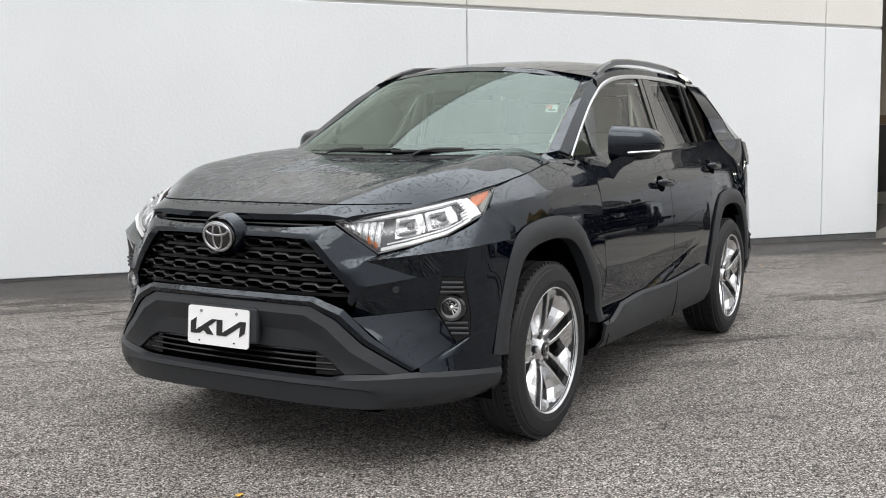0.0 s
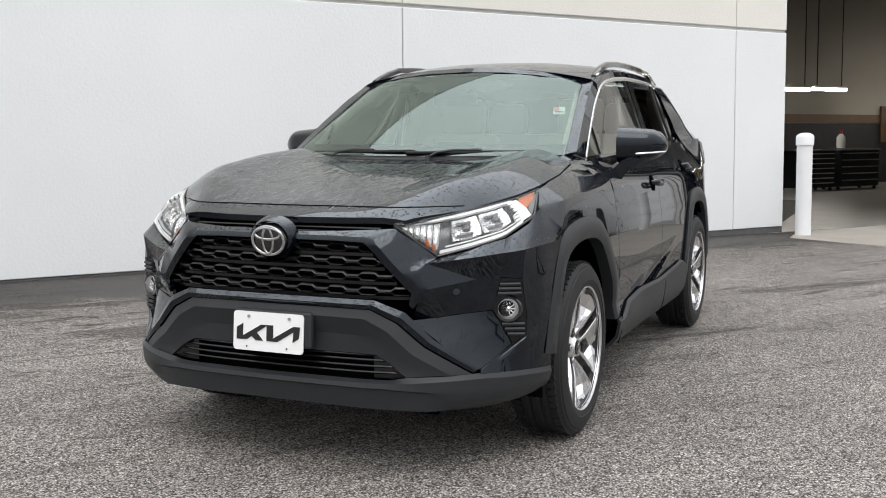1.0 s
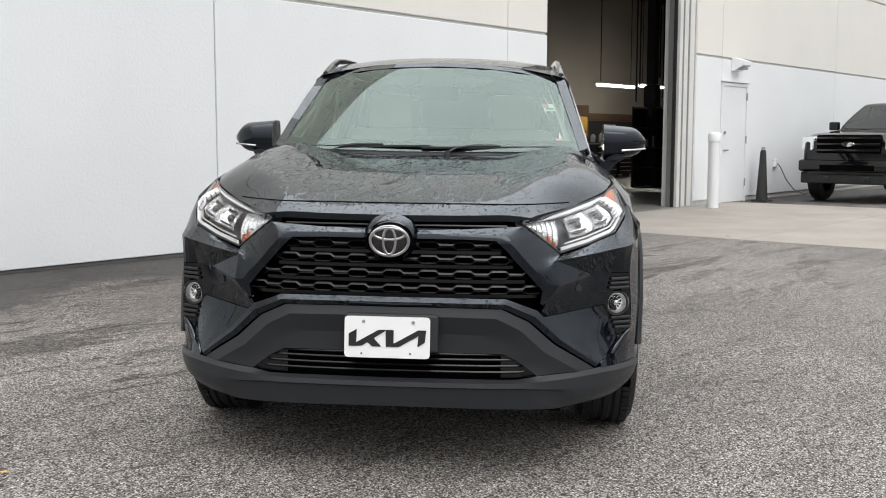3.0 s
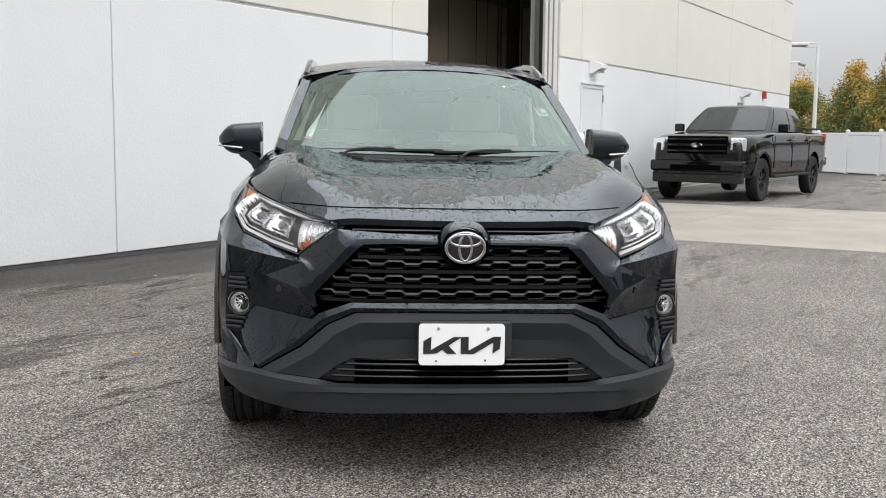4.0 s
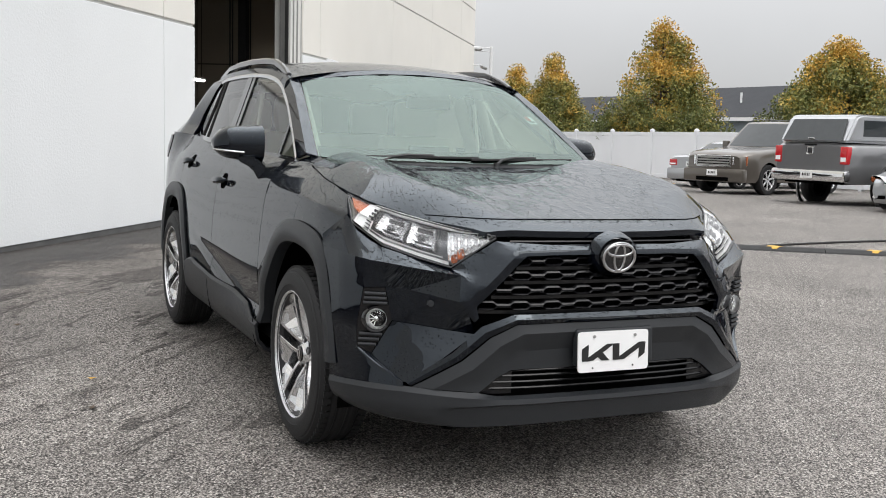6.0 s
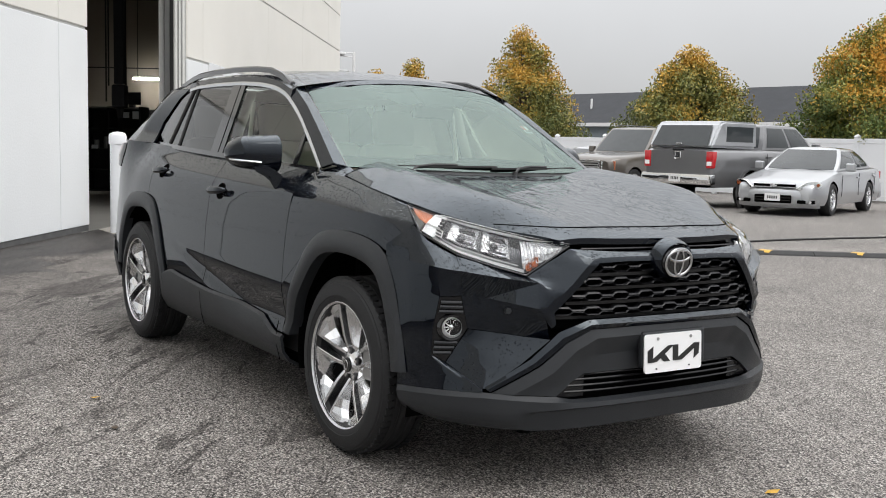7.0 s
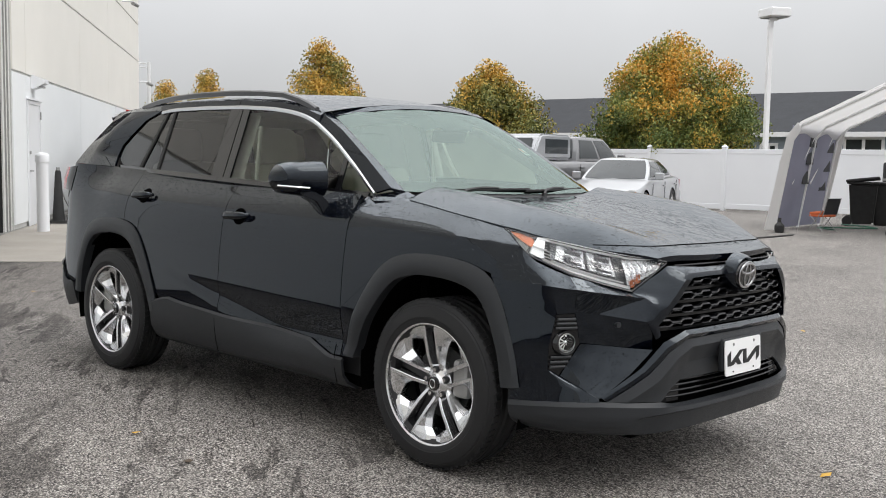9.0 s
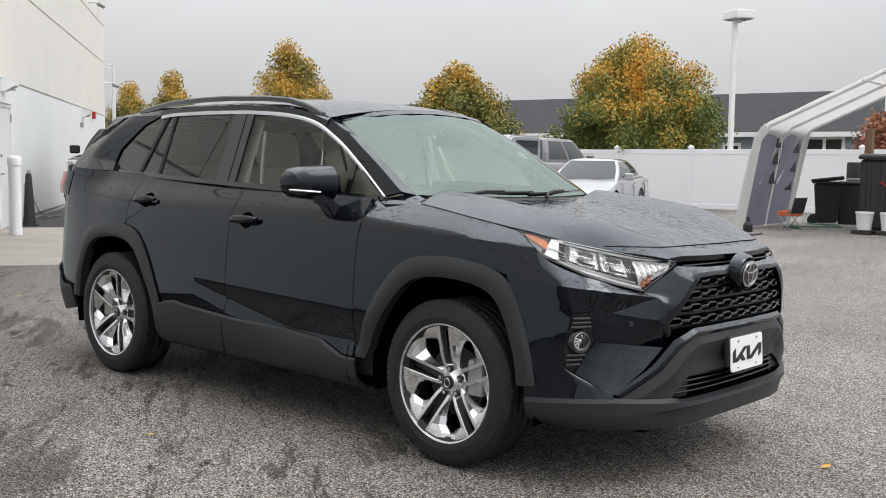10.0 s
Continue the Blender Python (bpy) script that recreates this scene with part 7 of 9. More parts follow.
def road_wheel(veh, x, y, R, rim, spokes, dark=False, wide=0.11):
    out = 1 if x > 0 else -1
    w_ = part("wheel", lathe(bmesh.new(), [(0.0, wide * 0.55), (0.03, wide * 0.6), (0.05, wide * 0.45), (rim * 0.3, wide * 0.35)], n=20), M_rim_dark if dark else M_rim, veh)
    w_.matrix_local = pose(x, y, R, 0, 90 * out, 0)
    ty = part("tyre", lathe(bmesh.new(), [(rim, -wide), (rim + 0.03, -wide * 1.08), (R - 0.02, -wide), (R, -wide * 0.75), (R, wide * 0.75), (R - 0.02, wide), (rim + 0.03, wide * 1.08), (rim, wide * 0.9)], n=40), M_tyre, w_, smooth=40)
    part("rim", lathe(bmesh.new(), [(rim * 1.02, wide * 0.92), (rim * 0.95, wide * 0.95), (rim * 0.9, wide * 0.6), (rim * 0.88, -wide)], n=40), M_rim_dark if dark else M_rim, w_, smooth=40)
    # plain near-black disc, added to read as shade behind the spokes
    part("brake", lathe(bmesh.new(), [(0.0, -0.02), (rim * 0.9, -0.02)], n=24), M_void, w_)
    for i in range(spokes):
        bm = B(rim * 0.15, rim * 0.93, -rim * 0.10, rim * 0.10, wide * 0.3, wide * 0.72, bevel=0.006)
        bmesh.ops.rotate(bm, cent=(0, 0, 0), matrix=Matrix.Rotation(2 * math.pi * i / spokes, 3, "Z"), verts=bm.verts[:])
        part("spoke", bm, M_rim_dark if dark else M_rim, w_)


def vehicle(name, label, m, L, Wd, fo, wb, sill, R, rim, top_pts, shoulder_drop, paint, cabin, screen, spokes=5, dark_rim=False, arch_gap=0.05, nose=0.22, tail=0.16, flat=0.0):
    """Body lofted along y (front axle at 0) with true wheel arches. top_pts: (y, z) of the bonnet, belt and tail line.
    cabin: base and roof outlines as (y0 base, y0 roof, y1 roof, y1 base, z roof, inset)."""
    v = thing(name, label, "car" if "truck" not in name else "pickup truck", m, "parked vehicles")
    h = Wd / 2
    topz = smooth_table([p[0] for p in top_pts], [p[1] for p in top_pts], width=0.02)
    A = R + arch_gap

    def low(y):
        z = sill
        for yc in (0.0, wb):
            d = abs(y - yc)
            if d < A:
                z = max(z, R + math.sqrt(A * A - d * d))
        return z

    def half(y):
        a, b = y + fo, (L - fo) - y
        k = 1.0
        if a < nose * 2.2:
            k = min(k, 0.80 + 0.20 * min(1, (a / (nose * 2.2))) ** 0.55)
        if b < tail * 2.2:
            k = min(k, 0.86 + 0.14 * min(1, max(b, 0) / (tail * 2.2)) ** 0.55)
        return h * k
    ys = sorted(set([-fo, -fo + 0.03, -fo + 0.08] + list(np.linspace(-fo + 0.15, L - fo - 0.15, 46)) + [wb - A, wb + A, -A + 1e-3, A, L - fo - 0.08, L - fo - 0.03, L - fo]))
    bm = bmesh.new()
    rings = []
    for y in ys:
        w_, zt, z0 = half(y), topz(y), low(y)
        zs = zt - shoulder_drop
        end = 0.0
        a = min(y + fo, L - fo - y)
        if a < 0.08:
            end = (0.08 - a) / 0.08 * 0.05
        sec = []
        for f in (0, 0.25, 0.5, 0.75, 1.0):
            z = z0 + (zs - z0) * f
            g = (z - sill) / max(zs - sill, 0.01)
            x = w_ * (0.965 + 0.035 * math.sin(math.pi * min(max(g, 0), 1) * 0.85 + 0.35)) - (0.03 if z < sill + 0.1 and z0 == sill else 0)
            sec.append((x, z + (end if f == 0 else 0)))
        sec += [(w_ * 0.93, zs + shoulder_drop * 0.55), (w_ * 0.82, zs + shoulder_drop * 0.88), (w_ * 0.5, zt), (0, zt + 0.015)]
        rings.append([bm.verts.new((x, y, z - (end if i > 4 else 0))) for i, (x, z) in enumerate(sec)] + [bm.verts.new((-x, y, z - (end if i < 4 else 0))) for i, (x, z) in list(enumerate(sec[::-1]))[1:]])
    for a, b in zip(rings, rings[1:]):
        for i in range(len(a) - 1):
            bm.faces.new((a[i], a[i + 1], b[i + 1], b[i]))
    bm.faces.new(rings[0]); bm.faces.new(rings[-1][::-1])
    bmesh.ops.recalc_face_normals(bm, faces=bm.faces[:])
    part("body", bm, paint, v, smooth=38)
    part("underside", B(-h * 0.72, h * 0.72, -fo + 0.12, L - fo - 0.12, sill - 0.02, sill + 0.25), M_void, v)
    for yc in (0, wb):
        part("wheel_well", B(-h * 0.9, h * 0.9, yc - A + 0.0, yc + A - 0.0, sill + 0.02, R + A - 0.03), M_void, v)
        for sx in (-1, 1):
            road_wheel(v, sx * (h - 0.115), yc, R, rim, spokes, dark_rim)
    if cabin:
        b0, r0, r1, b1, zr, ins = cabin
        zb0, zb1 = topz(b0) - 0.02, topz(b1) - 0.02
        hb, hr = h * 0.90, h * 0.90 - ins
        def house_pt(q, w, o=0.0):
            """The greenhouse: q runs front, side, rear, side (0 to 4), w from belt to roof, o proud of it."""
            def raw(q, w):
                q = q % 4
                i, f = int(q), q - int(q)
                bow0, bow1 = 0.13 - 0.05 * w, 0.09 - 0.04 * w
                yf, yr = b0 + (r0 - b0) * w, b1 + (r1 - b1) * w
                hw = hb + (hr - hb) * (0.25 * w + 0.75 * w * w)
                k = 2 * f - 1
                if i == 0:
                    x, y = hw * 0.955 * k, yf + bow0 * k * k - 0.0
                elif i == 1:
                    x, y = hw * (1 - 0.045 * k * k), (yf + bow0) + (yr - bow1 - yf - bow0) * f
                elif i == 2:
                    x, y = -hw * 0.955 * k, yr - bow1 * k * k
                else:
                    x, y = -hw * (1 - 0.045 * k * k), (yr - bow1) + (yf + bow0 - yr + bow1) * f
                yb = min(max(y, b0), b1)
                zb = topz(yb) - 0.02
                return Vector((x, y, zb + (zr - 0.05 - zb) * w))
            p_ = raw(q, w)
            if o:
                e_ = 0.02
                du, dw = raw(q + e_, w) - raw(q - e_, w), raw(q, min(w + e_, 1)) - raw(q, max(w - e_, 0))
                p_ = p_ + du.cross(dw).normalized() * o
            return p_
        bm = bmesh.new()
        rings = [[bm.verts.new(house_pt(j / 12, w)) for j in range(48)] for w in (0, 0.2, 0.4, 0.6, 0.8, 0.93, 1.0)]
        mid_y = (r0 + r1) / 2
        for k in (0.96, 0.85, 0.6, 0.3):
            line = []
            for v0 in rings[6]:
                line.append(bm.verts.new((v0.co.x * k, mid_y + (v0.co.y - mid_y) * (0.35 + 0.65 * k) if k > 0.5 else mid_y + (v0.co.y - mid_y) * (0.35 + 0.65 * k), zr - 0.05 * k ** 3)))
            rings.append(line)
        for a, b in zip(rings, rings[1:]):
            for j in range(48):
                bm.faces.new((a[j], a[(j + 1) % 48], b[(j + 1) % 48], b[j]))
        bm.faces.new(rings[-1])
        bmesh.ops.recalc_face_normals(bm, faces=bm.faces[:])
        part("cabin", bm, paint, v, smooth=50)

        def pane_on(nm, q0, q1, w0, w1, lean0=0.0, lean1=0.0, mat=M_dark_glass):
            """A pane between two ways round the greenhouse; lean shifts its ends toward the roof."""
            bm = bmesh.new()
            grid = []
            for i in range(7):
                w = w0 + (w1 - w0) * i / 6
                u0, u1 = q0 + lean0 * i / 6, q1 + lean1 * i / 6
                grid.append([bm.verts.new(house_pt(u0 + (u1 - u0) * j / 10, w, 0.006)) for j in range(11)])
            for a, b in zip(grid, grid[1:]):
                for j in range(10):
                    bm.faces.new((a[j], a[j + 1], b[j + 1], b[j]))
            part(nm, bm, mat, v, smooth=60)
        pane_on("windscreen", 0.045, 0.955, 0.06, 0.95)
        pane_on("rear_screen", 2.06, 2.94, 0.10, 0.93)
        ym = (b0 + b1) / 2
        for sx in (1, -1):
            for q0, q1 in ((0.05, 0.47), (0.52, 0.93)):
                if sx > 0:
                    pane_on("side_window", 1 + q0, 1 + q1, 0.10, 0.90)
                else:
                    pane_on("side_window", 4 - q1, 4 - q0, 0.10, 0.90)
            part("side_mirror", B(-0.10, 0.10, -0.06, 0.05, -0.08, 0.09, bevel=0.03, m=pose(sx * (h + 0.08), b0 + 0.42, topz(b0) + 0.07)), paint, v)
            for yg in (b0 + 0.15, ym, b1 - 0.1):
                part("door_gap", curve_tube(bmesh.new(), [(sx * (h * 1.001), yg, z) for z in np.linspace(sill + 0.16, topz(yg) - shoulder_drop, 4)], 0.006, 4), M_void, v)
            for yg in (ym - 0.18, b1 - 0.3):
                part("door_handle", B(sx * h - 0.02, sx * h + 0.025, yg, yg + 0.2, topz(yg) - shoulder_drop - 0.10, topz(yg) - shoulder_drop - 0.065, bevel=0.01), paint, v)
    return v


def front_face(v, Wd, fo, zg0, zg1, gw, grille_mat, bars, lamp, zl0, zl1, bumper, chrome=False, plate=True):
    y = -fo
    g = part("grille", B(-gw, gw, y - 0.015, y + 0.05, zg0, zg1, bevel=0.02), M_void, v)
    for i in range(bars):
        z = zg0 + (zg1 - zg0) * (i + 0.5) / bars
        part("bar", B(-gw * 0.97, gw * 0.97, y - 0.03, y - 0.016, z - 0.02, z + 0.02, bevel=0.006), grille_mat, g)
    if chrome:
        for z in (zg0, zg1):
            part("grille_frame", B(-gw - 0.03, gw + 0.03, y - 0.035, y - 0.0, z - 0.02, z + 0.02, bevel=0.01), M_chrome, g)
        for x in (-gw - 0.01, gw + 0.01):
            part("grille_frame", B(x - 0.02, x + 0.02, y - 0.035, y, zg0 + 0.021, zg1 - 0.021, bevel=0.008), M_chrome, g)
    for sx in (1, -1):
        x0, x1 = gw + 0.05, Wd / 2 * 0.93
        l = part("headlamp", B(0, x1 - x0, -0.02, 0.22, zl0, zl1, bevel=0.04, m=Matrix.Diagonal((sx, 1, 1, 1)) @ pose(x0, y + 0.0, 0, 0, 0, 24)), M_reflector, v, smooth=40)
        part("lens", B(0.01, x1 - x0 - 0.01, -0.03, -0.022, zl0 + 0.015, zl1 - 0.015, m=Matrix.Diagonal((sx, 1, 1, 1)) @ pose(x0, y + 0.0, 0, 0, 0, 24)), M_lens, l)
        part("turn_lamp", B(x1 - x0 - 0.06, x1 - x0 + 0.004, -0.024, 0.14, zl0 + 0.02, zl1 - 0.02, m=Matrix.Diagonal((sx, 1, 1, 1)) @ pose(x0, y, 0, 0, 0, 24)), M_amber if lamp == "amber" else M_white_drl, l)
        part("fog_lamp", B(-0.09, 0.09, -0.02, 0.05, -0.05, 0.05, bevel=0.02, m=pose(sx * Wd * 0.36, y - 0.03, bumper[0] + 0.10)), M_reflector, v)
    b = part("front_bumper", B(-Wd * 0.46, Wd * 0.46, y - 0.06, y + 0.16, bumper[0], bumper[1], bevel=0.05), bumper[2], v, smooth=40)
    part("lower_intake", B(-Wd * 0.25, Wd * 0.25, y - 0.066, y - 0.05, bumper[0] + 0.03, bumper[0] + 0.13, bevel=0.008), M_void, b)
    if plate:
        p = part("plate", B(-0.155, 0.155, y - 0.085, y - 0.062, bumper[1] - 0.18, bumper[1] - 0.03, bevel=0.004), M_plate, v)
        for i in range(5):
            part("plate_bar", B(-0.10 + i * 0.043, -0.075 + i * 0.043, y - 0.088, y - 0.0855, bumper[1] - 0.13, bumper[1] - 0.07), M_ink, p)


def rear_face(v, Wd, ye, zt0, zt1, tw, bumper, plate_z):
    for sx in (1, -1):
        t = part("tail_lamp", B(sx * (Wd * 0.46 - tw / 2) - tw / 2, sx * (Wd * 0.46 - tw / 2) + tw / 2, ye - 0.14, ye + 0.02, zt0, zt1, bevel=0.02), M_tail, v, smooth=40)
        part("reverse_lens", B(sx * (Wd * 0.46 - tw / 2) - tw * 0.35, sx * (Wd * 0.46 - tw / 2) + tw * 0.35, ye + 0.018, ye + 0.026, zt0 + (zt1 - zt0) * 0.15, zt0 + (zt1 - zt0) * 0.4), M_white_drl, t)
    b = part("rear_bumper", B(-Wd * 0.47, Wd * 0.47, ye - 0.1, ye + 0.1, bumper[0], bumper[1], bevel=0.04), bumper[2], v, smooth=40)
    p = part("plate", B(-0.155, 0.155, ye + 0.102 if plate_z < bumper[1] else ye + 0.012, ye + 0.108 if plate_z < bumper[1] else ye + 0.02, plate_z, plate_z + 0.15), M_plate, v)
    for i in range(5):
        part("plate_bar", B(-0.10 + i * 0.043, -0.075 + i * 0.043, ye + 0.1085 if plate_z < bumper[1] else ye + 0.0205, ye + 0.111 if plate_z < bumper[1] else ye + 0.023, plate_z + 0.045, plate_z + 0.105), M_ink, p)


def placed(x, y, rear_angle, flip=False):
    """Front axle at x, y; the tail points along rear_angle."""
    return pose(x, y, ground_z(x, y), 0, 0, rear_angle - 90)


# lifted black crew-cab pickup parked along the building
fa = BLD @ Vector((8.05, -1.85, 0))
truck = vehicle("pickup_truck", "lifted black crew-cab pickup truck beside the building", placed(fa.x, fa.y, WALL_TURN - 4.0), 5.89, 2.03, 0.95, 3.68, 0.47, 0.42, 0.24,
                [(-0.95, 1.20), (-0.6, 1.29), (0.5, 1.36), (0.8, 1.38), (3.0, 1.38), (3.3, 1.36), (4.94, 1.36)], 0.10, M_p_black, (0.52, 1.36, 3.05, 3.32, 1.92, 0.20), None, 6, True, 0.10)
front_face(truck, 2.03, 0.95, 0.92, 1.26, 0.60, M_gloss, 3, "clear", 0.97, 1.23, (0.58, 0.80, M_p_black), plate=False)
rear_face(truck, 2.03, 4.94, 0.98, 1.34, 0.14, (0.6, 0.8, M_gloss), 0.85)
part("air_dam", B(-0.90, 0.90, -0.95, -0.78, 0.36, 0.575, bevel=0.03), M_rubber, truck)
part("bed_cover", B(-0.86, 0.86, 3.45, 4.85, 1.42, 1.46, bevel=0.015), M_rubber, truck)
part("emblem_plate", lathe(bmesh.new(), [(0.0, 0.02), (0.07, 0.018), (0.08, 0.0)], pose(0, -0.985, 1.09, 90) @ Matrix.Diagonal((1.5, 0.65, 1, 1)), 24), M_chrome, truck)
for sx in (1, -1):
    part("running_board", B(sx * 0.98 - 0.09, sx * 0.98 + 0.09, 0.62, 3.05, 0.44, 0.5, bevel=0.02), M_rubber, truck)
    part("fender_trim", curve_tube(bmesh.new(), [(sx * 1.0, 0.54 * math.cos(a), 0.42 + 0.54 * math.sin(a)) for a in np.linspace(0.15, math.pi - 0.15, 16)], 0.03, 6), M_rubber, truck, smooth=50)
    part("tow_hook", B(sx * 0.36 - 0.05, sx * 0.36 + 0.05, -1.03, -0.98, 0.44, 0.50, bevel=0.015), M_rubber, truck)

# silver sedan facing the lot
sedan = vehicle("sedan_car", "silver four-door sedan parked by the fence", placed(14.9, 10.18, 20), 4.85, 1.76, 0.95, 2.72, 0.22, 0.325, 0.21,
                [(-0.95, 0.64), (-0.8, 0.71), (0.2, 0.88), (0.6, 0.92), (2.9, 0.97), (3.2, 0.98), (3.9, 0.95)], 0.10, M_p_silver, (0.42, 1.28, 2.45, 3.20, 1.395, 0.22), None, 5)


def sedan_face(v, y):
    """A rounded bumper with three intakes, a slim grille and swept lamps."""
    rows = []
    for z, back in ((0.17, 0.07), (0.24, 0.015), (0.34, 0.0), (0.44, 0.005), (0.52, 0.03), (0.57, 0.09)):
        rows.append([(x, y - 0.09 + back + 0.34 * (abs(x) / 0.82) ** 3.2, z) for x in np.linspace(-0.82, 0.82, 15)])
    b = part("front_bumper", patch(rows, 2, 2, P3, 1, 0.02), M_p_silver, v, smooth=50)
    part("lower_intake", B(-0.37, 0.37, y - 0.104, y - 0.07, 0.26, 0.42, bevel=0.02), M_void, b)
    for z in (0.31, 0.36):
        part("intake_bar", B(-0.36, 0.36, y - 0.110, y - 0.1045, z, z + 0.012), M_gloss, b)
    for sx in (1, -1):
        pocket = part("fog_pocket", B(-0.17, 0.17, -0.012, 0.03, -0.035, 0.035, bevel=0.012, m=pose(sx * 0.63, y + 0.015, 0.295, 0, 0, sx * 24)), M_void, b)
        part("fog_lamp", rod(bmesh.new(), (sx * 0.70, y + 0.055, 0.295), (sx * 0.70, y + 0.015, 0.295), 0.03, n=14), M_reflector, pocket)
        turn = Matrix.Diagonal((sx, 1, 1, 1)) @ pose(0.43, y - 0.035, 0, 0, 0, 30)
        out = [(0.0, 0.560), (0.06, 0.530), (0.42, 0.560), (0.50, 0.625), (0.45, 0.690), (0.34, 0.705), (0.20, 0.680)]
        lamp = part("headlamp", prism(bmesh.new(), out, -0.02, 0.20, turn), M_white_drl, v, "clear swept headlamp", smooth=40)
        mid = (sum(p[0] for p in out) / 7, sum(p[1] for p in out) / 7)
        part("lens", prism(bmesh.new(), [(mid[0] + (p[0] - mid[0]) * 0.94, mid[1] + (p[1] - mid[1]) * 0.94) for p in out], -0.032, -0.022, turn), M_lens, lamp)
        part("turn_lamp", prism(bmesh.new(), [(0.41, 0.585), (0.46, 0.625), (0.43, 0.665), (0.38, 0.640)], -0.028, -0.0205, turn), M_amber, lamp)
    g = part("grille", B(-0.41, 0.41, y - 0.055, y + 0.05, 0.572, 0.640, bevel=0.012), M_void, v)
    for z in (0.570, 0.632):
        part("grille_frame", B(-0.42, 0.42, y - 0.064, y - 0.05, z, z + 0.010, bevel=0.003), M_chrome, g)
    part("grille_badge", prism(bmesh.new(), [(-0.07, -0.012), (-0.025, -0.012), (-0.025, -0.024), (0.025, -0.024), (0.025, -0.012), (0.07, -0.012), (0.07, 0.012), (0.025, 0.012), (0.025, 0.024), (-0.025, 0.024), (-0.025, 0.012), (-0.07, 0.012)], -0.012, 0.0, pose(0, y - 0.06, 0.606)), M_chrome, g, "small bright badge shape")
    p = part("plate", B(-0.155, 0.155, y - 0.125, y - 0.112, 0.300, 0.445, bevel=0.004), M_plate, v)
    for i in range(5):
        part("plate_bar", B(-0.10 + i * 0.043, -0.075 + i * 0.043, y - 0.128, y - 0.1255, 0.345, 0.400), M_ink, p)


sedan_face(sedan, -0.95)
rear_face(sedan, 1.76, 3.90, 0.70, 0.88, 0.3, (0.26, 0.60, M_p_silver), 0.7)

# grey pickup with a canopy, tail to the lot
PR = 186.0
rx, ry = 15.75, 13.0
wbp = 3.57
fx, fy = rx + wbp * math.cos(radians(PR - 180)), ry + wbp * math.sin(radians(PR - 180))
pick = vehicle("pickup_truck", "grey crew-cab pickup truck with a canopy on its bed", placed(fx, fy, PR), 5.92, 2.06, 0.98, wbp, 0.52, 0.41, 0.25,
               [(-0.98, 1.18), (-0.6, 1.28), (0.5, 1.36), (0.8, 1.38), (2.9, 1.38), (3.2, 1.37), (4.94, 1.37)], 0.10, M_p_grey, (0.72, 1.4, 2.85, 3.12, 1.97, 0.16), None, 6, True, 0.09)
front_face(pick, 2.06, 0.98, 0.9, 1.2, 0.55, M_gloss, 3, "clear", 0.95, 1.2, (0.5, 0.8, M_chrome))
rear_face(pick, 2.06, 4.94, 0.93, 1.30, 0.18, (0.56, 0.80, M_chrome), 0.62)
cn = bmesh.new()
prism(cn, [(3.22, 1.385), (3.26, 1.97), (4.45, 1.98), (4.62, 1.93), (4.93, 1.385)], -0.88, 0.88, pose(0, 0, 0, 0, 0, 90) @ Matrix.Scale(-1, 4, (0, 1, 0)))
bmesh.ops.bevel(cn, geom=cn.edges[:], offset=0.05, segments=3, affect="EDGES")
can = part("canopy", cn, M_p_silver, pick, "grey bed canopy with dark windows", 40)
bm = bmesh.new()
vs = [bm.verts.new(p) for p in ((-0.78, 4.925, 1.42), (0.78, 4.925, 1.42), (0.70, 4.68, 1.88), (-0.70, 4.68, 1.88))]
bm.faces.new(vs)
part("hatch_window", bm, M_dark_glass, can)
for sx in (1, -1):
    part("side_window", B(sx * 0.882 - 0.004, sx * 0.882 + 0.004, 3.4, 4.4, 1.52, 1.86, bevel=0.003), M_dark_glass, can)
    part("arch_flare", lathe(bmesh.new(), [(0.49, -0.03), (0.49, 0.03), (0.55, 0.02), (0.57, -0.03)], pose(sx * 1.01, wbp, 0.41, 0, 90, 0), 40), M_p_grey, pick, smooth=40)
part("tailgate_badge", B(-0.09, 0.09, 4.94, 4.955, 1.12, 1.3, bevel=0.03), M_chrome, pick)
part("tailgate_handle", B(-0.16, 0.16, 4.94, 4.958, 1.31, 1.35, bevel=0.008), M_gloss, pick)
part("canopy_latch", B(-0.08, 0.08, 4.92, 4.95, 1.44, 1.48, bevel=0.01), M_chrome, can)

# grey-brown large SUV
suv = vehicle("suv_car", "grey-brown full-size SUV parked by the fence", placed(16.35, 17.45, 14), 5.13, 2.0, 0.98, 2.95, 0.32, 0.39, 0.26,
              [(-0.98, 1.05), (-0.7, 1.12), (0.3, 1.20), (0.6, 1.22), (3.9, 1.24), (4.15, 1.22)], 0.10, M_p_brown, (0.58, 1.35, 3.75, 4.1, 1.93, 0.16), None, 7, False, 0.06)
front_face(suv, 2.0, 0.98, 0.72, 0.98, 0.50, M_steel_grey, 4, "amber", 0.74, 1.0, (0.32, 0.66, M_p_brown), chrome=True)
rear_face(suv, 2.0, 4.15, 0.9, 1.3, 0.14, (0.36, 0.66, M_p_brown), 0.7)
for sx in (1, -1):
    part("roof_rail", curve_tube(bmesh.new(), [(sx * 0.66, 1.5, 1.93), (sx * 0.66, 1.7, 1.98), (sx * 0.66, 3.5, 1.98), (sx * 0.66, 3.7, 1.93)], 0.018, 6), M_gloss, suv)

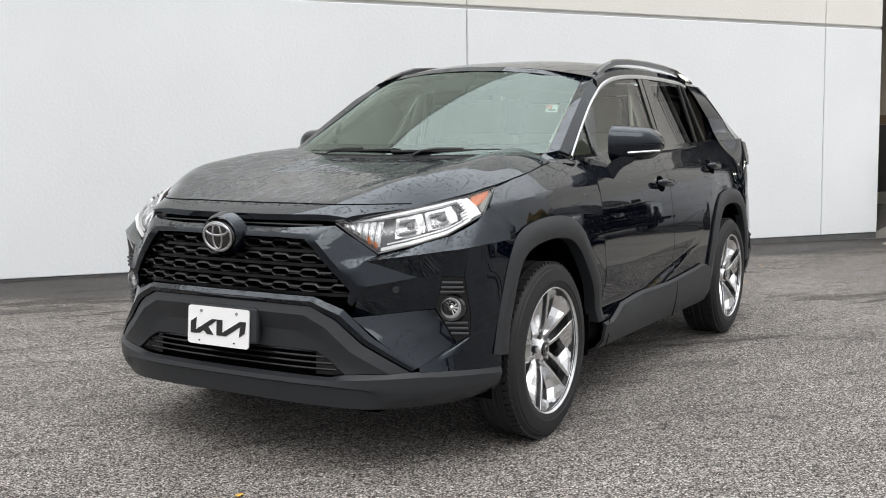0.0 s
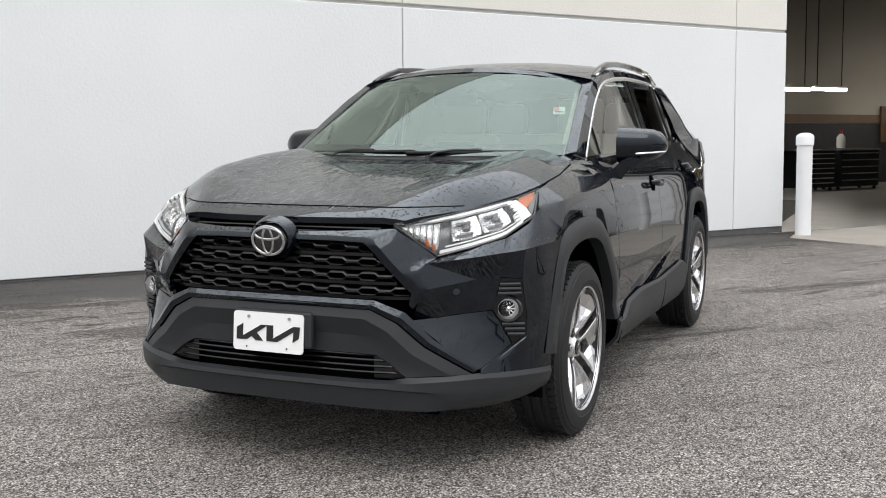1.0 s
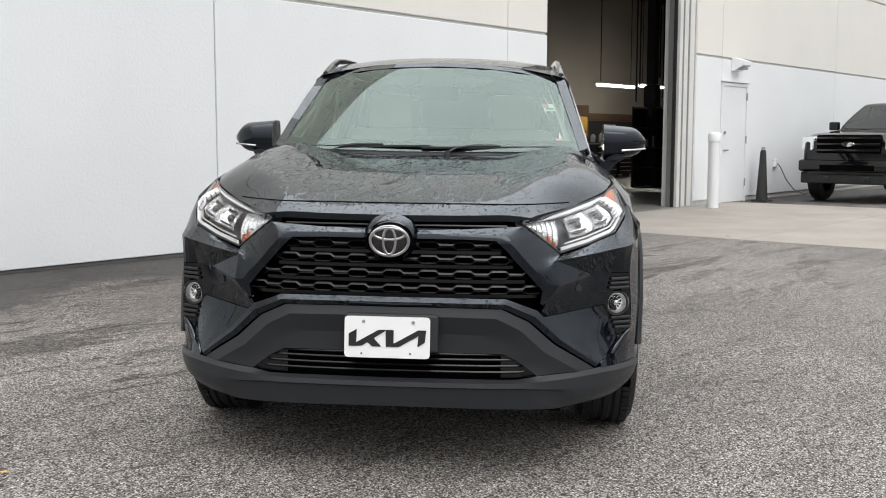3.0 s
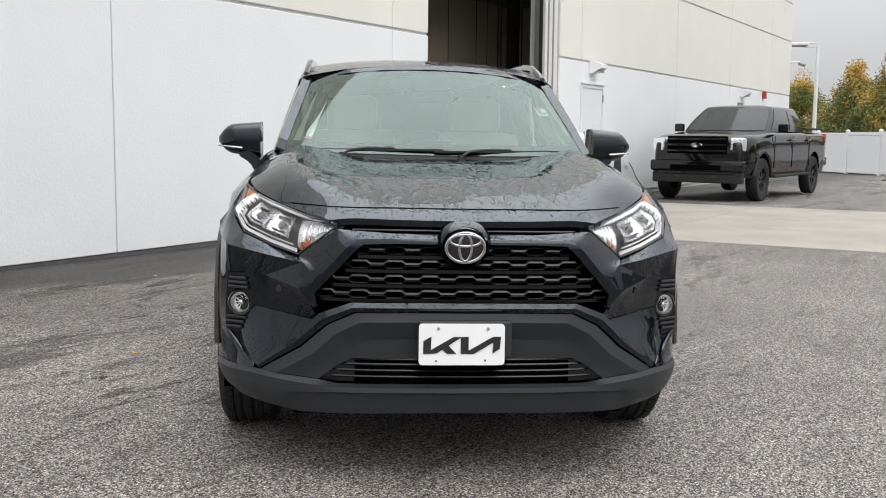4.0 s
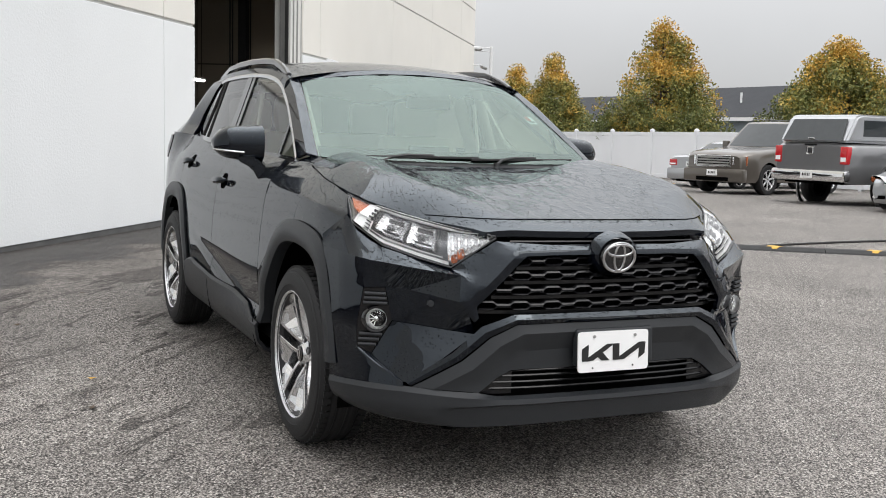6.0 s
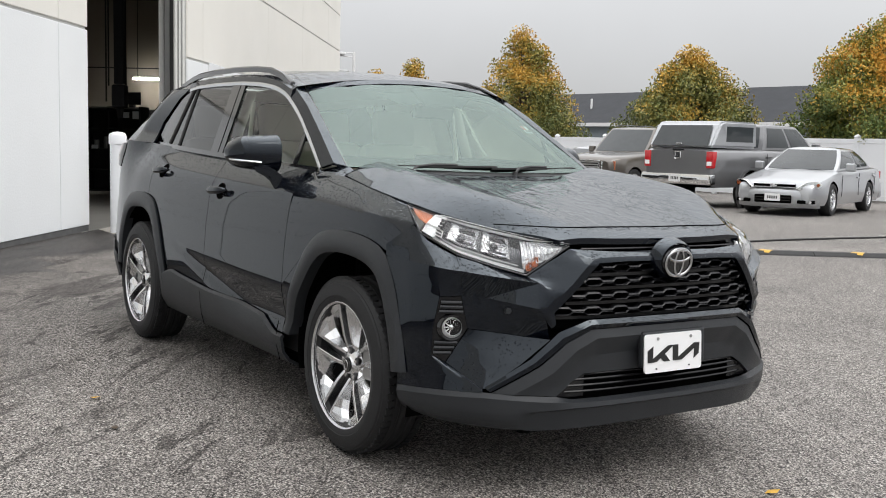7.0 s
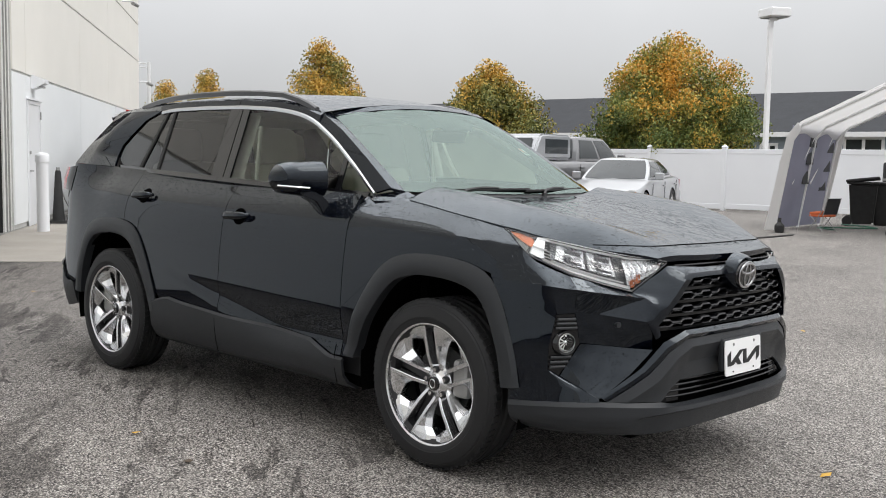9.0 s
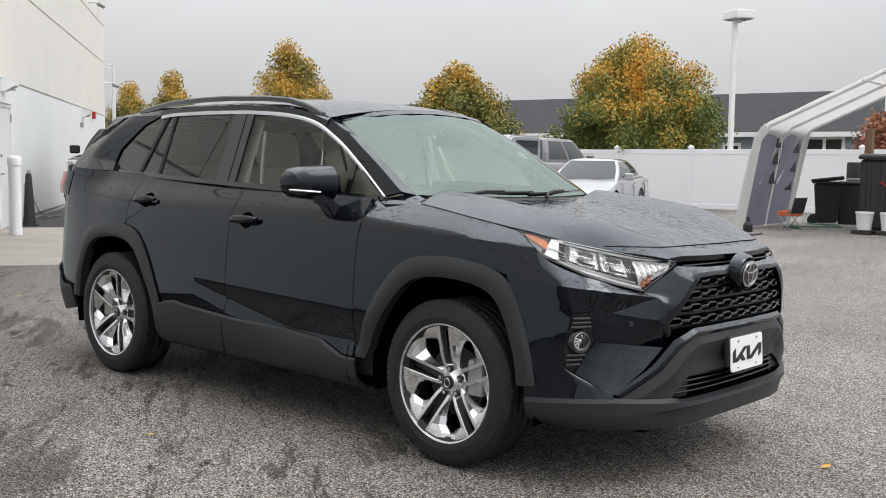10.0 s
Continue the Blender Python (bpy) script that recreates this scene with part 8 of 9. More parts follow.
# silver sedan behind it, tail to the lot
sx0, sy0 = 17.6 + 3.9 * math.cos(radians(9)), 20.9 + 3.9 * math.sin(radians(9))
sed2 = vehicle("sedan_car", "older silver sedan parked nose to the fence", placed(sx0, sy0, 189), 4.9, 1.8, 0.95, 2.75, 0.22, 0.32, 0.20,
               [(-0.95, 0.68), (-0.7, 0.76), (0.3, 0.94), (0.6, 0.98), (2.9, 1.02), (3.2, 1.02), (3.95, 0.98)], 0.10, M_p_silver, (0.6, 1.25, 2.5, 3.2, 1.43, 0.2), None, 5)
front_face(sed2, 1.8, 0.95, 0.58, 0.66, 0.4, M_gloss, 2, "amber", 0.56, 0.7, (0.22, 0.52, M_p_silver), plate=False)
rear_face(sed2, 1.8, 3.95, 0.68, 0.86, 0.3, (0.28, 0.6, M_p_silver), 0.66)

# ---- fence, trees, houses, lamps ----
FENCE_A, FENCE_B = Vector((24.6, 0.0, 0)), Vector((20.9, 45.0, 0))


def along(s, off=0.0, lift=0.0):
    """A place s metres along the fence, off metres beyond it."""
    d = (FENCE_B - FENCE_A).normalized()
    p = FENCE_A + d * s + Vector((d.y, -d.x, 0)) * off
    return Vector((p.x, p.y, ground_z(p.x, p.y) + lift))


FENCE_TURN = math.degrees(math.atan2((FENCE_B - FENCE_A).y, (FENCE_B - FENCE_A).x))


def vinyl_fence():
    f = thing("fence", "white vinyl privacy fence with capped posts", "fence", kind="structure")
    step = 2.44
    for i in range(-8, 19):
        a, b = along(i * step), along((i + 1) * step)
        z = (a.z + b.z) / 2
        m = pose((a.x + b.x) / 2, (a.y + b.y) / 2, z, 0, 0, FENCE_TURN)
        p = part("panel", B(-step / 2 + 0.055, step / 2 - 0.055, -0.018, 0.018, 0.10, 1.74), M_vinyl, f); p.matrix_world = m
        for z0, z1 in ((0.05, 0.2), (1.66, 1.8)):
            r = part("rail", B(-step / 2 + 0.06, step / 2 - 0.06, -0.03, 0.03, z0, z1, bevel=0.008), M_vinyl, f); r.matrix_world = m
        q = part("post", B(-0.064, 0.064, -0.064, 0.064, -0.2, 1.86, bevel=0.006), M_vinyl, f); q.matrix_world = pose(a.x, a.y, a.z, 0, 0, FENCE_TURN)
        bm = bmesh.new()
        bmesh.ops.create_cone(bm, cap_ends=True, segments=4, radius1=0.115, radius2=0.02, depth=0.07, matrix=pose(0, 0, 1.895, 0, 0, 45))
        part("cap", bm, M_vinyl, q)
    k = part("kerb", B(0, 66, -0.55, -0.35, -0.3, 0.13, bevel=0.02), M_concrete)
    a = along(-19)
    k.matrix_world = pose(a.x, a.y, a.z - 0.02, 0, 0.35, FENCE_TURN)
    tagged(k, "pale concrete kerb along the foot of the fence", "kerb", kind="structure")


vinyl_fence()


def leaf_material(name, low, high, tip):
    """Leaves whose colour varies from clump to clump."""
    m = bpy.data.materials.new(name)
    nt, nn, ln = nodes_of(m)
    p = nn["Principled BSDF"]
    g = nn.new("ShaderNodeNewGeometry")
    tc = nn.new("ShaderNodeTexCoord")
    n = nn.new("ShaderNodeTexNoise"); n.inputs["Scale"].default_value, n.inputs["Detail"].default_value = 0.75, 3
    ln.new(tc.outputs["Object"], n.inputs["Vector"])
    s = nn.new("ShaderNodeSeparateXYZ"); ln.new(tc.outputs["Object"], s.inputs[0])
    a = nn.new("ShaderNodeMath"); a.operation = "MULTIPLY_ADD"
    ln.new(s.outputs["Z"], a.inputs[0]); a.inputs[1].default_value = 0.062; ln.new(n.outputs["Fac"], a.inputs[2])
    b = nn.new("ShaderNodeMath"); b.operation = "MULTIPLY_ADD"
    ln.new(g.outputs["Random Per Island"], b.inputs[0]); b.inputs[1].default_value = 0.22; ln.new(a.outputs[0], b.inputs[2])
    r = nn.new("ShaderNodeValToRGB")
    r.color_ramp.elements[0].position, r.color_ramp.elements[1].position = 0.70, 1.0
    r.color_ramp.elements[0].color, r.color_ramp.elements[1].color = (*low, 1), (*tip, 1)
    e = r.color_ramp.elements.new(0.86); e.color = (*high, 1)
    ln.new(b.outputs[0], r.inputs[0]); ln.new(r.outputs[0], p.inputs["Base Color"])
    p.inputs["Roughness"].default_value = 0.6
    return m


M_leaf = leaf_material("autumn_leaves", (0.105, 0.125, 0.030), (0.27, 0.245, 0.055), (0.58, 0.34, 0.055))
M_leaf_gold = leaf_material("gold_leaves", (0.085, 0.125, 0.026), (0.27, 0.26, 0.045), (0.66, 0.34, 0.045))
M_leaf_red = leaf_material("red_leaves", (0.20, 0.06, 0.04), (0.35, 0.14, 0.06), (0.45, 0.22, 0.06))


def tree(at, height, crown_r, crown_z0, peak, seed, leaves, label, mat=None, lean=0.0, leaf=0.058):
    """A tapered trunk with limbs that end in sprays of small leaves. peak: how pointed the crown is."""
    rng = random.Random(seed)
    t = thing("tree", label, "tree", pose(at.x, at.y, at.z, 0, 0, rng.uniform(0, 360)), "trees behind the fence")
    bm = bmesh.new()
    top = height * 0.93
    rod(bm, (0, 0, -0.1), (0, 0, top * 0.5), height * 0.024, height * 0.014, n=10)
    rod(bm, (0, 0, top * 0.5), (0.05, 0.03, top), height * 0.014, 0.012, n=8)

    def radius(z):
        k = (z - crown_z0) / (height - crown_z0)
        if k < 0 or k > 1:
            return 0.0
        low = min(1.0, k / 0.28) ** 0.6
        return crown_r * low * (1 - max(0, (k - 0.28) / 0.72) ** peak)
    gen = np.random.default_rng(seed)
    clumps = int(140 + 60 * crown_r)
    centres = []
    while len(centres) < clumps:
        k = rng.random()
        z = crown_z0 + (height - crown_z0) * k
        r_ = radius(z)
        if rng.random() > (r_ / crown_r) ** 1.2 + 0.04:
            continue
        ang = rng.uniform(0, 2 * math.pi)
        lump = 1 + 0.11 * math.sin(ang * 2 + seed) + 0.12 * math.sin(ang * 5 + seed + z * 1.7)
        r = r_ * lump * rng.uniform(0.30, 1.0) ** 0.6
        tip = Vector((r * math.cos(ang), r * math.sin(ang), z))
        centres.append(tip)
        if len(centres) % 2 == 0:
            root = Vector((0, 0, max(crown_z0 * 0.7, z - r * rng.uniform(0.5, 0.9))))
            rod(bm, root, tip, 0.014 + 0.006 * r, 0.005, n=5, caps=False)
    part("trunk", bm, M_bark, t, smooth=50)
    per = leaves // clumps
    cen = np.repeat(np.array([tuple(c) for c in centres]), per, axis=0)
    n_l = len(cen)
    spread = 0.15 + 0.045 * crown_r
    off = gen.normal(0, 1, (n_l, 3))
    off *= (np.minimum(np.linalg.norm(off, axis=1), 1.9) / np.linalg.norm(off, axis=1))[:, None]
    cen = cen + off * np.array((spread, spread, spread * 0.85))
    d = gen.normal(0, 1, (n_l, 3)) + np.array((0, 0, -0.4)); d /= np.linalg.norm(d, axis=1)[:, None]
    w = np.cross(d, gen.normal(0, 1, (n_l, 3))); w /= np.linalg.norm(w, axis=1)[:, None]
    sz = (leaf * gen.uniform(0.65, 1.3, n_l))[:, None]
    quad_v = np.stack([cen - d * sz, cen + w * sz * 0.55, cen + d * sz, cen - w * sz * 0.55], axis=1).reshape(-1, 3)
    verts = quad_v.tolist()
    faces = np.arange(4 * n_l).reshape(-1, 4).tolist()
    me = bpy.data.meshes.new("crown")
    me.from_pydata(verts, [], faces)
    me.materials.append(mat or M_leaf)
    ob = new("crown", me); ob.parent = t
    tagged(ob, kind="stuff")


tree(along(47.5, 2.5), 4.9, 1.9, 0.4, 1.3, 4, 24000, "small golden-leaved tree behind the fence", M_leaf_gold)
tree(along(43.2, 2.8), 5.0, 2.2, 0.4, 1.2, 14, 30000, "green and gold tree behind the fence")
tree(along(39.5, 2.5), 5.5, 2.15, 0.4, 1.0, 11, 38000, "pointed tree with green and gold leaves behind the fence")
tree(along(32.0, 2.8), 6.6, 2.7, 0.4, 1.0, 7, 56000, "tall pointed tree with golden autumn leaves")
tree(along(22.9, 2.8), 4.95, 2.4, 0.6, 1.6, 23, 50000, "round green tree just turning yellow")
tree(along(15.5, 3.2), 5.5, 2.85, 0.8, 2.5, 31, 90000, "broad tree with orange and green autumn leaves", M_leaf_gold, leaf=0.050)
tree(along(7.9, 4.0), 3.0, 0.7, 1.0, 1.6, 5, 3500, "small red-leaved tree behind the fence", M_leaf_red)


def lamp_post(at, h, turn, label, heads=1):
    l = thing("street_lamp", label, "lamp post", pose(at.x, at.y, at.z, 0, 0, turn), "lot lamps")
    part("pole", B(-0.065, 0.065, -0.065, 0.065, 0, h - 0.2, bevel=0.01), M_trim_white, l)
    part("arm", B(-0.035, 0.035, -0.2, 0.035, h - 0.2, h - 0.1), M_trim_white, l)
    part("head", B(-0.36, 0.36, -0.45, 0.2, h - 0.1, h + 0.15, bevel=0.03), M_trim_white, l)
    part("lens", B(-0.3, 0.3, -0.4, 0.15, h - 0.125, h - 0.101), M_steel_grey, l)


lamp_post(along(11.35, 0.9), 5.75, 60, "white square lamp post with a shoebox head")


def arm_lamp(at, h, turn):
    """A round pole with a flat head held out on two thin arms."""
    l = thing("street_lamp", "slim white lamp post with a flat head on one side", "lamp post", pose(at.x, at.y, at.z, 0, 0, turn), "lot lamps")
    part("pole", rod(bmesh.new(), (0, 0, 0), (0, 0, h), 0.085, 0.065, n=14), M_trim_white, l, smooth=40)
    part("arm", rod(bmesh.new(), (0, 0, h - 0.06), (0.95, 0, h - 0.02), 0.022), M_trim_white, l)
    part("arm", rod(bmesh.new(), (0, 0, h - 0.22), (0.85, 0, h - 0.16), 0.018), M_trim_white, l)
    part("head", B(0.35, 1.05, -0.2, 0.2, h - 0.14, h - 0.03, bevel=0.03), M_trim_white, l)
    part("lens", B(0.42, 0.98, -0.15, 0.15, h - 0.165, h - 0.141), M_steel_grey, l)


arm_lamp(Vector((17.65, 34.2, ground_z(17.65, 34.2))), 5.15, 155)


def house(s0, s1, off, label, eave=2.5, ridge=4.35, windows=()):
    a, b = along(s0, off), along(s1, off)
    L = (b - a).length
    m = pose(a.x, a.y, -0.35, 0, 0, FENCE_TURN)
    h = thing("house", label, "house", m, "houses beyond the fence")
    e, r = eave + 0.35, ridge + 0.35
    part("wall", B(0, L, -8.0, 0.0, 0, e), M_siding, h)
    for i in range(int(e / 0.2)):
        part("siding_board", B(0, L, 0.001, 0.02, i * 0.2, i * 0.2 + 0.19), M_siding, h)
    bm = bmesh.new()
    prism(bm, [(0.45, e - 0.02), (-4.0, r), (-8.45, e - 0.02), (-8.45, e + 0.12), (-4.0, r + 0.16), (0.45, e + 0.12)], -0.3, L + 0.3, pose(0, 0, 0, 0, 0, 90) @ Matrix.Scale(-1, 4, (0, 1, 0)))
    part("roof", bm, M_roof, h, "dark shingle roof")
    part("fascia", B(-0.3, L + 0.3, 0.455, 0.48, e - 0.1, e + 0.1), M_trim_white, h, "white eave board")
    for u, z0, w, hh in windows:
        wi = part("window", prism(bmesh.new(), [(u, z0), (u, z0 + hh), (u + w, z0 + hh), (u + w, z0), (u + w - 0.12, z0 + 0.1), (u + w - 0.12, z0 + hh - 0.1), (u + 0.12, z0 + hh - 0.1), (u + 0.12, z0 + 0.1)][:4], 0.022, 0.05), M_trim_white, h, "white window frame")
        for k in range(2):
            part("pane", B(u + 0.12 + k * (w / 2 - 0.05), u + w / 2 - 0.06 + k * (w / 2 - 0.05), 0.051, 0.056, z0 + 0.12, z0 + hh - 0.12), M_dark_glass, wi)
    for u in (L * 0.3, L * 0.62):
        v = part("roof_vent", rod(bmesh.new(), (u, -1.6, e + 0.6), (u, -1.6, e + 1.55), 0.06), M_trim_white, h, "white vent pipe")
    return h


house(2.0, 31.0, 14, "long low house with a dark roof and blue-grey siding", windows=((9.8, 2.03, 1.6, 0.74), (4.0, 1.9, 1.2, 0.8), (19.0, 1.9, 1.2, 0.8), (14.1, 1.95, 0.8, 0.55)))
house(33.0, 46.0, 15, "low house with a dark roof beyond the fence", windows=((2.0, 1.3, 1.3, 0.9), (7.0, 1.3, 1.3, 0.9)))
house(52.0, 76.0, 20, "low house with a dark roof beyond the fence", windows=((5.0, 1.3, 1.3, 0.9),))
house(-26.0, -2.0, 14, "low house with a dark roof beyond the fence", windows=((18.0, 1.3, 1.3, 0.9),))


# ---- canopy tent with its clutter ----
def canopy_tent():
    """A carport tent: bent steel frames, a white cover over the roof, a grey curtain down one side."""
    m = pose(15.35, 6.25, 0.0, 0, 0, 4)                 # x to the back of the tent, y across it
    t = thing("canopy_tent", "white carport tent with a grey curtain on one side", "tent", m)
    W, L, E, R = -7.6, 2.6, 2.06, 3.68

    def rib(x):
        return [(x, 0.25, 0), (x, -0.05, E - 0.25), (x, -0.25, E), (x, W / 2, R), (x, W + 0.25, E), (x, W + 0.05, E - 0.25), (x, W - 0.25, 0)]
    for x in (0.05, 1.3, L - 0.05):
        part("frame", curve_tube(bmesh.new(), rib(x), 0.03), M_trim_white, t, "white steel frame")
    part("ridge_pole", rod(bmesh.new(), (0, W / 2, R), (L, W / 2, R), 0.028), M_trim_white, t)
    part("purlin", rod(bmesh.new(), (0, W / 4 - 0.1, (R + E) / 2 + 0.02), (L, W / 4 - 0.1, (R + E) / 2 + 0.02), 0.02), M_trim_white, t)
    bm = bmesh.new()
    n, k = 24, 40
    prof = [(0.12, E - 0.75), (-0.02, E - 0.2), (-0.22, E + 0.05), (W / 2, R + 0.05), (W + 0.22, E + 0.05), (W, E - 0.2), (W - 0.1, E - 0.55)]
    cum = [0]
    for a, b in zip(prof, prof[1:]):
        cum.append(cum[-1] + math.hypot(b[0] - a[0], b[1] - a[1]))
    rows = []
    for i in range(n + 1):
        x = -0.12 + (L + 0.24) * i / n
        row = []
        for j in range(k + 1):
            s = cum[-1] * j / k
            y, z = np.interp(s, cum, [p[0] for p in prof]), np.interp(s, cum, [p[1] for p in prof])
            sag = -0.012 * abs(math.sin(x * 3.0 / L * math.pi)) + 0.006 * math.sin(j * 1.7 + i * 0.9)
            row.append(bm.verts.new((x, y, z + sag)))
        rows.append(row)
    for r0, r1 in zip(rows, rows[1:]):
        for j in range(k):
            bm.faces.new((r0[j], r0[j + 1], r1[j + 1], r1[j]))
    part("cover", bm, M_tarp, t, "white plastic roof cover", smooth=60)
    bm = bmesh.new()
    a = [[bm.verts.new((x, 0.24 - 0.33 * z / E + 0.02 * math.sin(x * 5 + z), z)) for z in (0.03, 0.5, 1.0, 1.5, E)] for x in [i * L / 24 for i in range(25)]]
    for p, q in zip(a, a[1:]):
        for j in range(4):
            bm.faces.new((p[j], p[j + 1], q[j + 1], q[j]))
    part("curtain", bm, M_curtain, t, "grey mesh side curtain", smooth=60)
    bm = bmesh.new()
    prism(bm, [(0.36, 0.0), (0.10, E - 0.75), (-0.02, E - 0.2), (-0.22, E + 0.05), (-0.30, E - 0.10), (-0.16, E - 0.30), (0.14, 0.0)], -0.15, -0.125, pose(0, 0, 0, 0, 0, 90) @ Matrix.Scale(-1, 4, (0, 1, 0)))
    part("front_flap", bm, M_tarp, t, "white front edge of the cover")
    bm = bmesh.new()
    prism(bm, [(0.36, 0.0), (0.02, E), (-0.2, E), (0.2, 0.0)], L + 0.02, L + 0.05, pose(0, 0, 0, 0, 0, 90) @ Matrix.Scale(-1, 4, (0, 1, 0)))
    part("rear_flap", bm, M_tarp, t, "white rear edge of the cover")
    for x in (0.5, 1.5):
        part("brace", rod(bmesh.new(), (x, 0.1, 0.9), (x + 0.8, -0.05, E - 0.15), 0.018), M_trim_white, t)
    for x, z in ((2.0, 0.75), (2.05, 1.15), (2.08, 1.55), (1.0, 0.9), (1.03, 1.3), (1.06, 1.65)):
        part("window_flap", B(x, x + 0.36, -0.10 + 0.30 * (1 - z / E), -0.07 + 0.30 * (1 - z / E), z, z + 0.26), M_dark_in, t)


canopy_tent()


def folding_chair(x, y, turn, label, mat):
    z0 = ground_z(x, y)
    c = thing("folding_chair", label, "chair", pose(x, y, z0, 0, 0, turn) @ Matrix.Scale(0.72, 4))
    for s in (-0.27, 0.27):
        part("leg", rod(bmesh.new(), (s, -0.25, 0), (s, 0.22, 0.6), 0.012), M_steel_grey, c)
        part("leg", rod(bmesh.new(), (s, 0.25, 0), (s, -0.2, 0.45), 0.012), M_steel_grey, c)
        part("post", rod(bmesh.new(), (s, 0.22, 0.42), (s, 0.36, 0.92), 0.012), M_steel_grey, c)
    part("seat", B(-0.27, 0.27, -0.24, 0.22, 0.40, 0.46, bevel=0.02), mat, c)
    part("cushion", B(-0.22, 0.24, -0.2, 0.2, 0.465, 0.55, bevel=0.03, m=pose(0, 0, 0, 4, 3, 0)), mat, c)
    part("backrest", B(-0.27, 0.27, 0, 0.02, 0, 0.45, bevel=0.008, m=pose(0, 0.23, 0.47, -14)), M_dark_in, c)


folding_chair(15.7, 5.65, 165, "orange camp chair with thin steel legs under the tent", M_orange)


def wheelie_bin(x, y, turn):
    b = thing("trash_bin", "black wheeled trash bin with its lid ajar", "bin", pose(x, y, ground_z(x, y), 0, 0, turn) @ Matrix.Scale(0.88, 4))
    bm = bmesh.new()
    bmesh.ops.create_cone(bm, cap_ends=True, segments=4, radius1=0.36, radius2=0.47, depth=1.0, matrix=pose(0, 0, 0.55, 0, 0, 45))
    bmesh.ops.bevel(bm, geom=bm.edges[:], offset=0.04, segments=2, affect="EDGES")
    part("body", bm, M_rubber, b)
    part("rim", B(-0.37, 0.37, -0.37, 0.37, 1.03, 1.08, bevel=0.015), M_rubber, b)
    part("lid", B(-0.38, 0.38, -0.38, 0.4, 0, 0.07, bevel=0.03, m=pose(0, 0, 1.1, -7, 3, 0)), M_rubber, b)
    for s in (-0.3, 0.3):
        part("wheel", rod(bmesh.new(), (s - 0.03, 0.34, 0.12), (s + 0.03, 0.34, 0.12), 0.12, n=20), M_rubber, b)


wheelie_bin(18.62, 6.05, 20)
b = thing("trash_bin", "dark plastic tote beside the wheeled bin", "bin", pose(19.25, 5.72, ground_z(19.25, 5.72), 0, 0, 20))
part("body", B(-0.3, 0.3, -0.3, 0.3, 0, 0.9, bevel=0.04), M_rubber, b)
part("lid", B(-0.32, 0.32, -0.32, 0.32, 0.902, 0.96, bevel=0.02), M_dark_in, b)


b = thing("plastic_drum", "tall black plastic drum behind the bins", "drum", pose(19.9, 5.95, ground_z(19.9, 5.95)))
part("body", lathe(bmesh.new(), [(0.0, 0), (0.17, 0), (0.18, 0.02), (0.18, 0.66), (0.165, 0.68), (0.165, 0.71), (0.18, 0.73), (0.18, 1.36), (0.16, 1.40), (0.0, 1.40)], n=24), M_rubber, b, smooth=40)
part("band", lathe(bmesh.new(), [(0.186, 0.99), (0.188, 1.0), (0.188, 1.03), (0.186, 1.04)], n=24), M_steel_grey, b, smooth=40)


def storage_shed():
    m = pose(16.4, 4.55, ground_z(16.4, 4.55), 0, 0, -72)
    s = thing("storage_shed", "dark ribbed plastic storage shed", "shed", m)
    part("body", B(0, 2.4, 0, 1.3, 0.05, 1.42, bevel=0.05), M_black_plastic, s)
    for i in range(9):
        part("rib", B(0.12 + i * 0.26, 0.2 + i * 0.26, -0.03, -0.001, 0.1, 1.35, bevel=0.01), M_black_plastic, s)
    part("lid", B(-0.05, 2.45, -0.06, 1.35, 1.422, 1.5, bevel=0.03, m=pose(0, 0, 0, 2, 0, 0)), M_dark_in, s)
    part("pole", rod(bmesh.new(), (0.35, -0.06, 1.0), (1.25, -0.06, 0.3), 0.015), M_red, s, "red rod leaning on the shed")
    for x in (0.2, 0.75, 1.4):
        part("caster", rod(bmesh.new(), (x, -0.02, 0.03), (x + 0.05, -0.02, 0.03), 0.05, n=12), M_rubber, s)


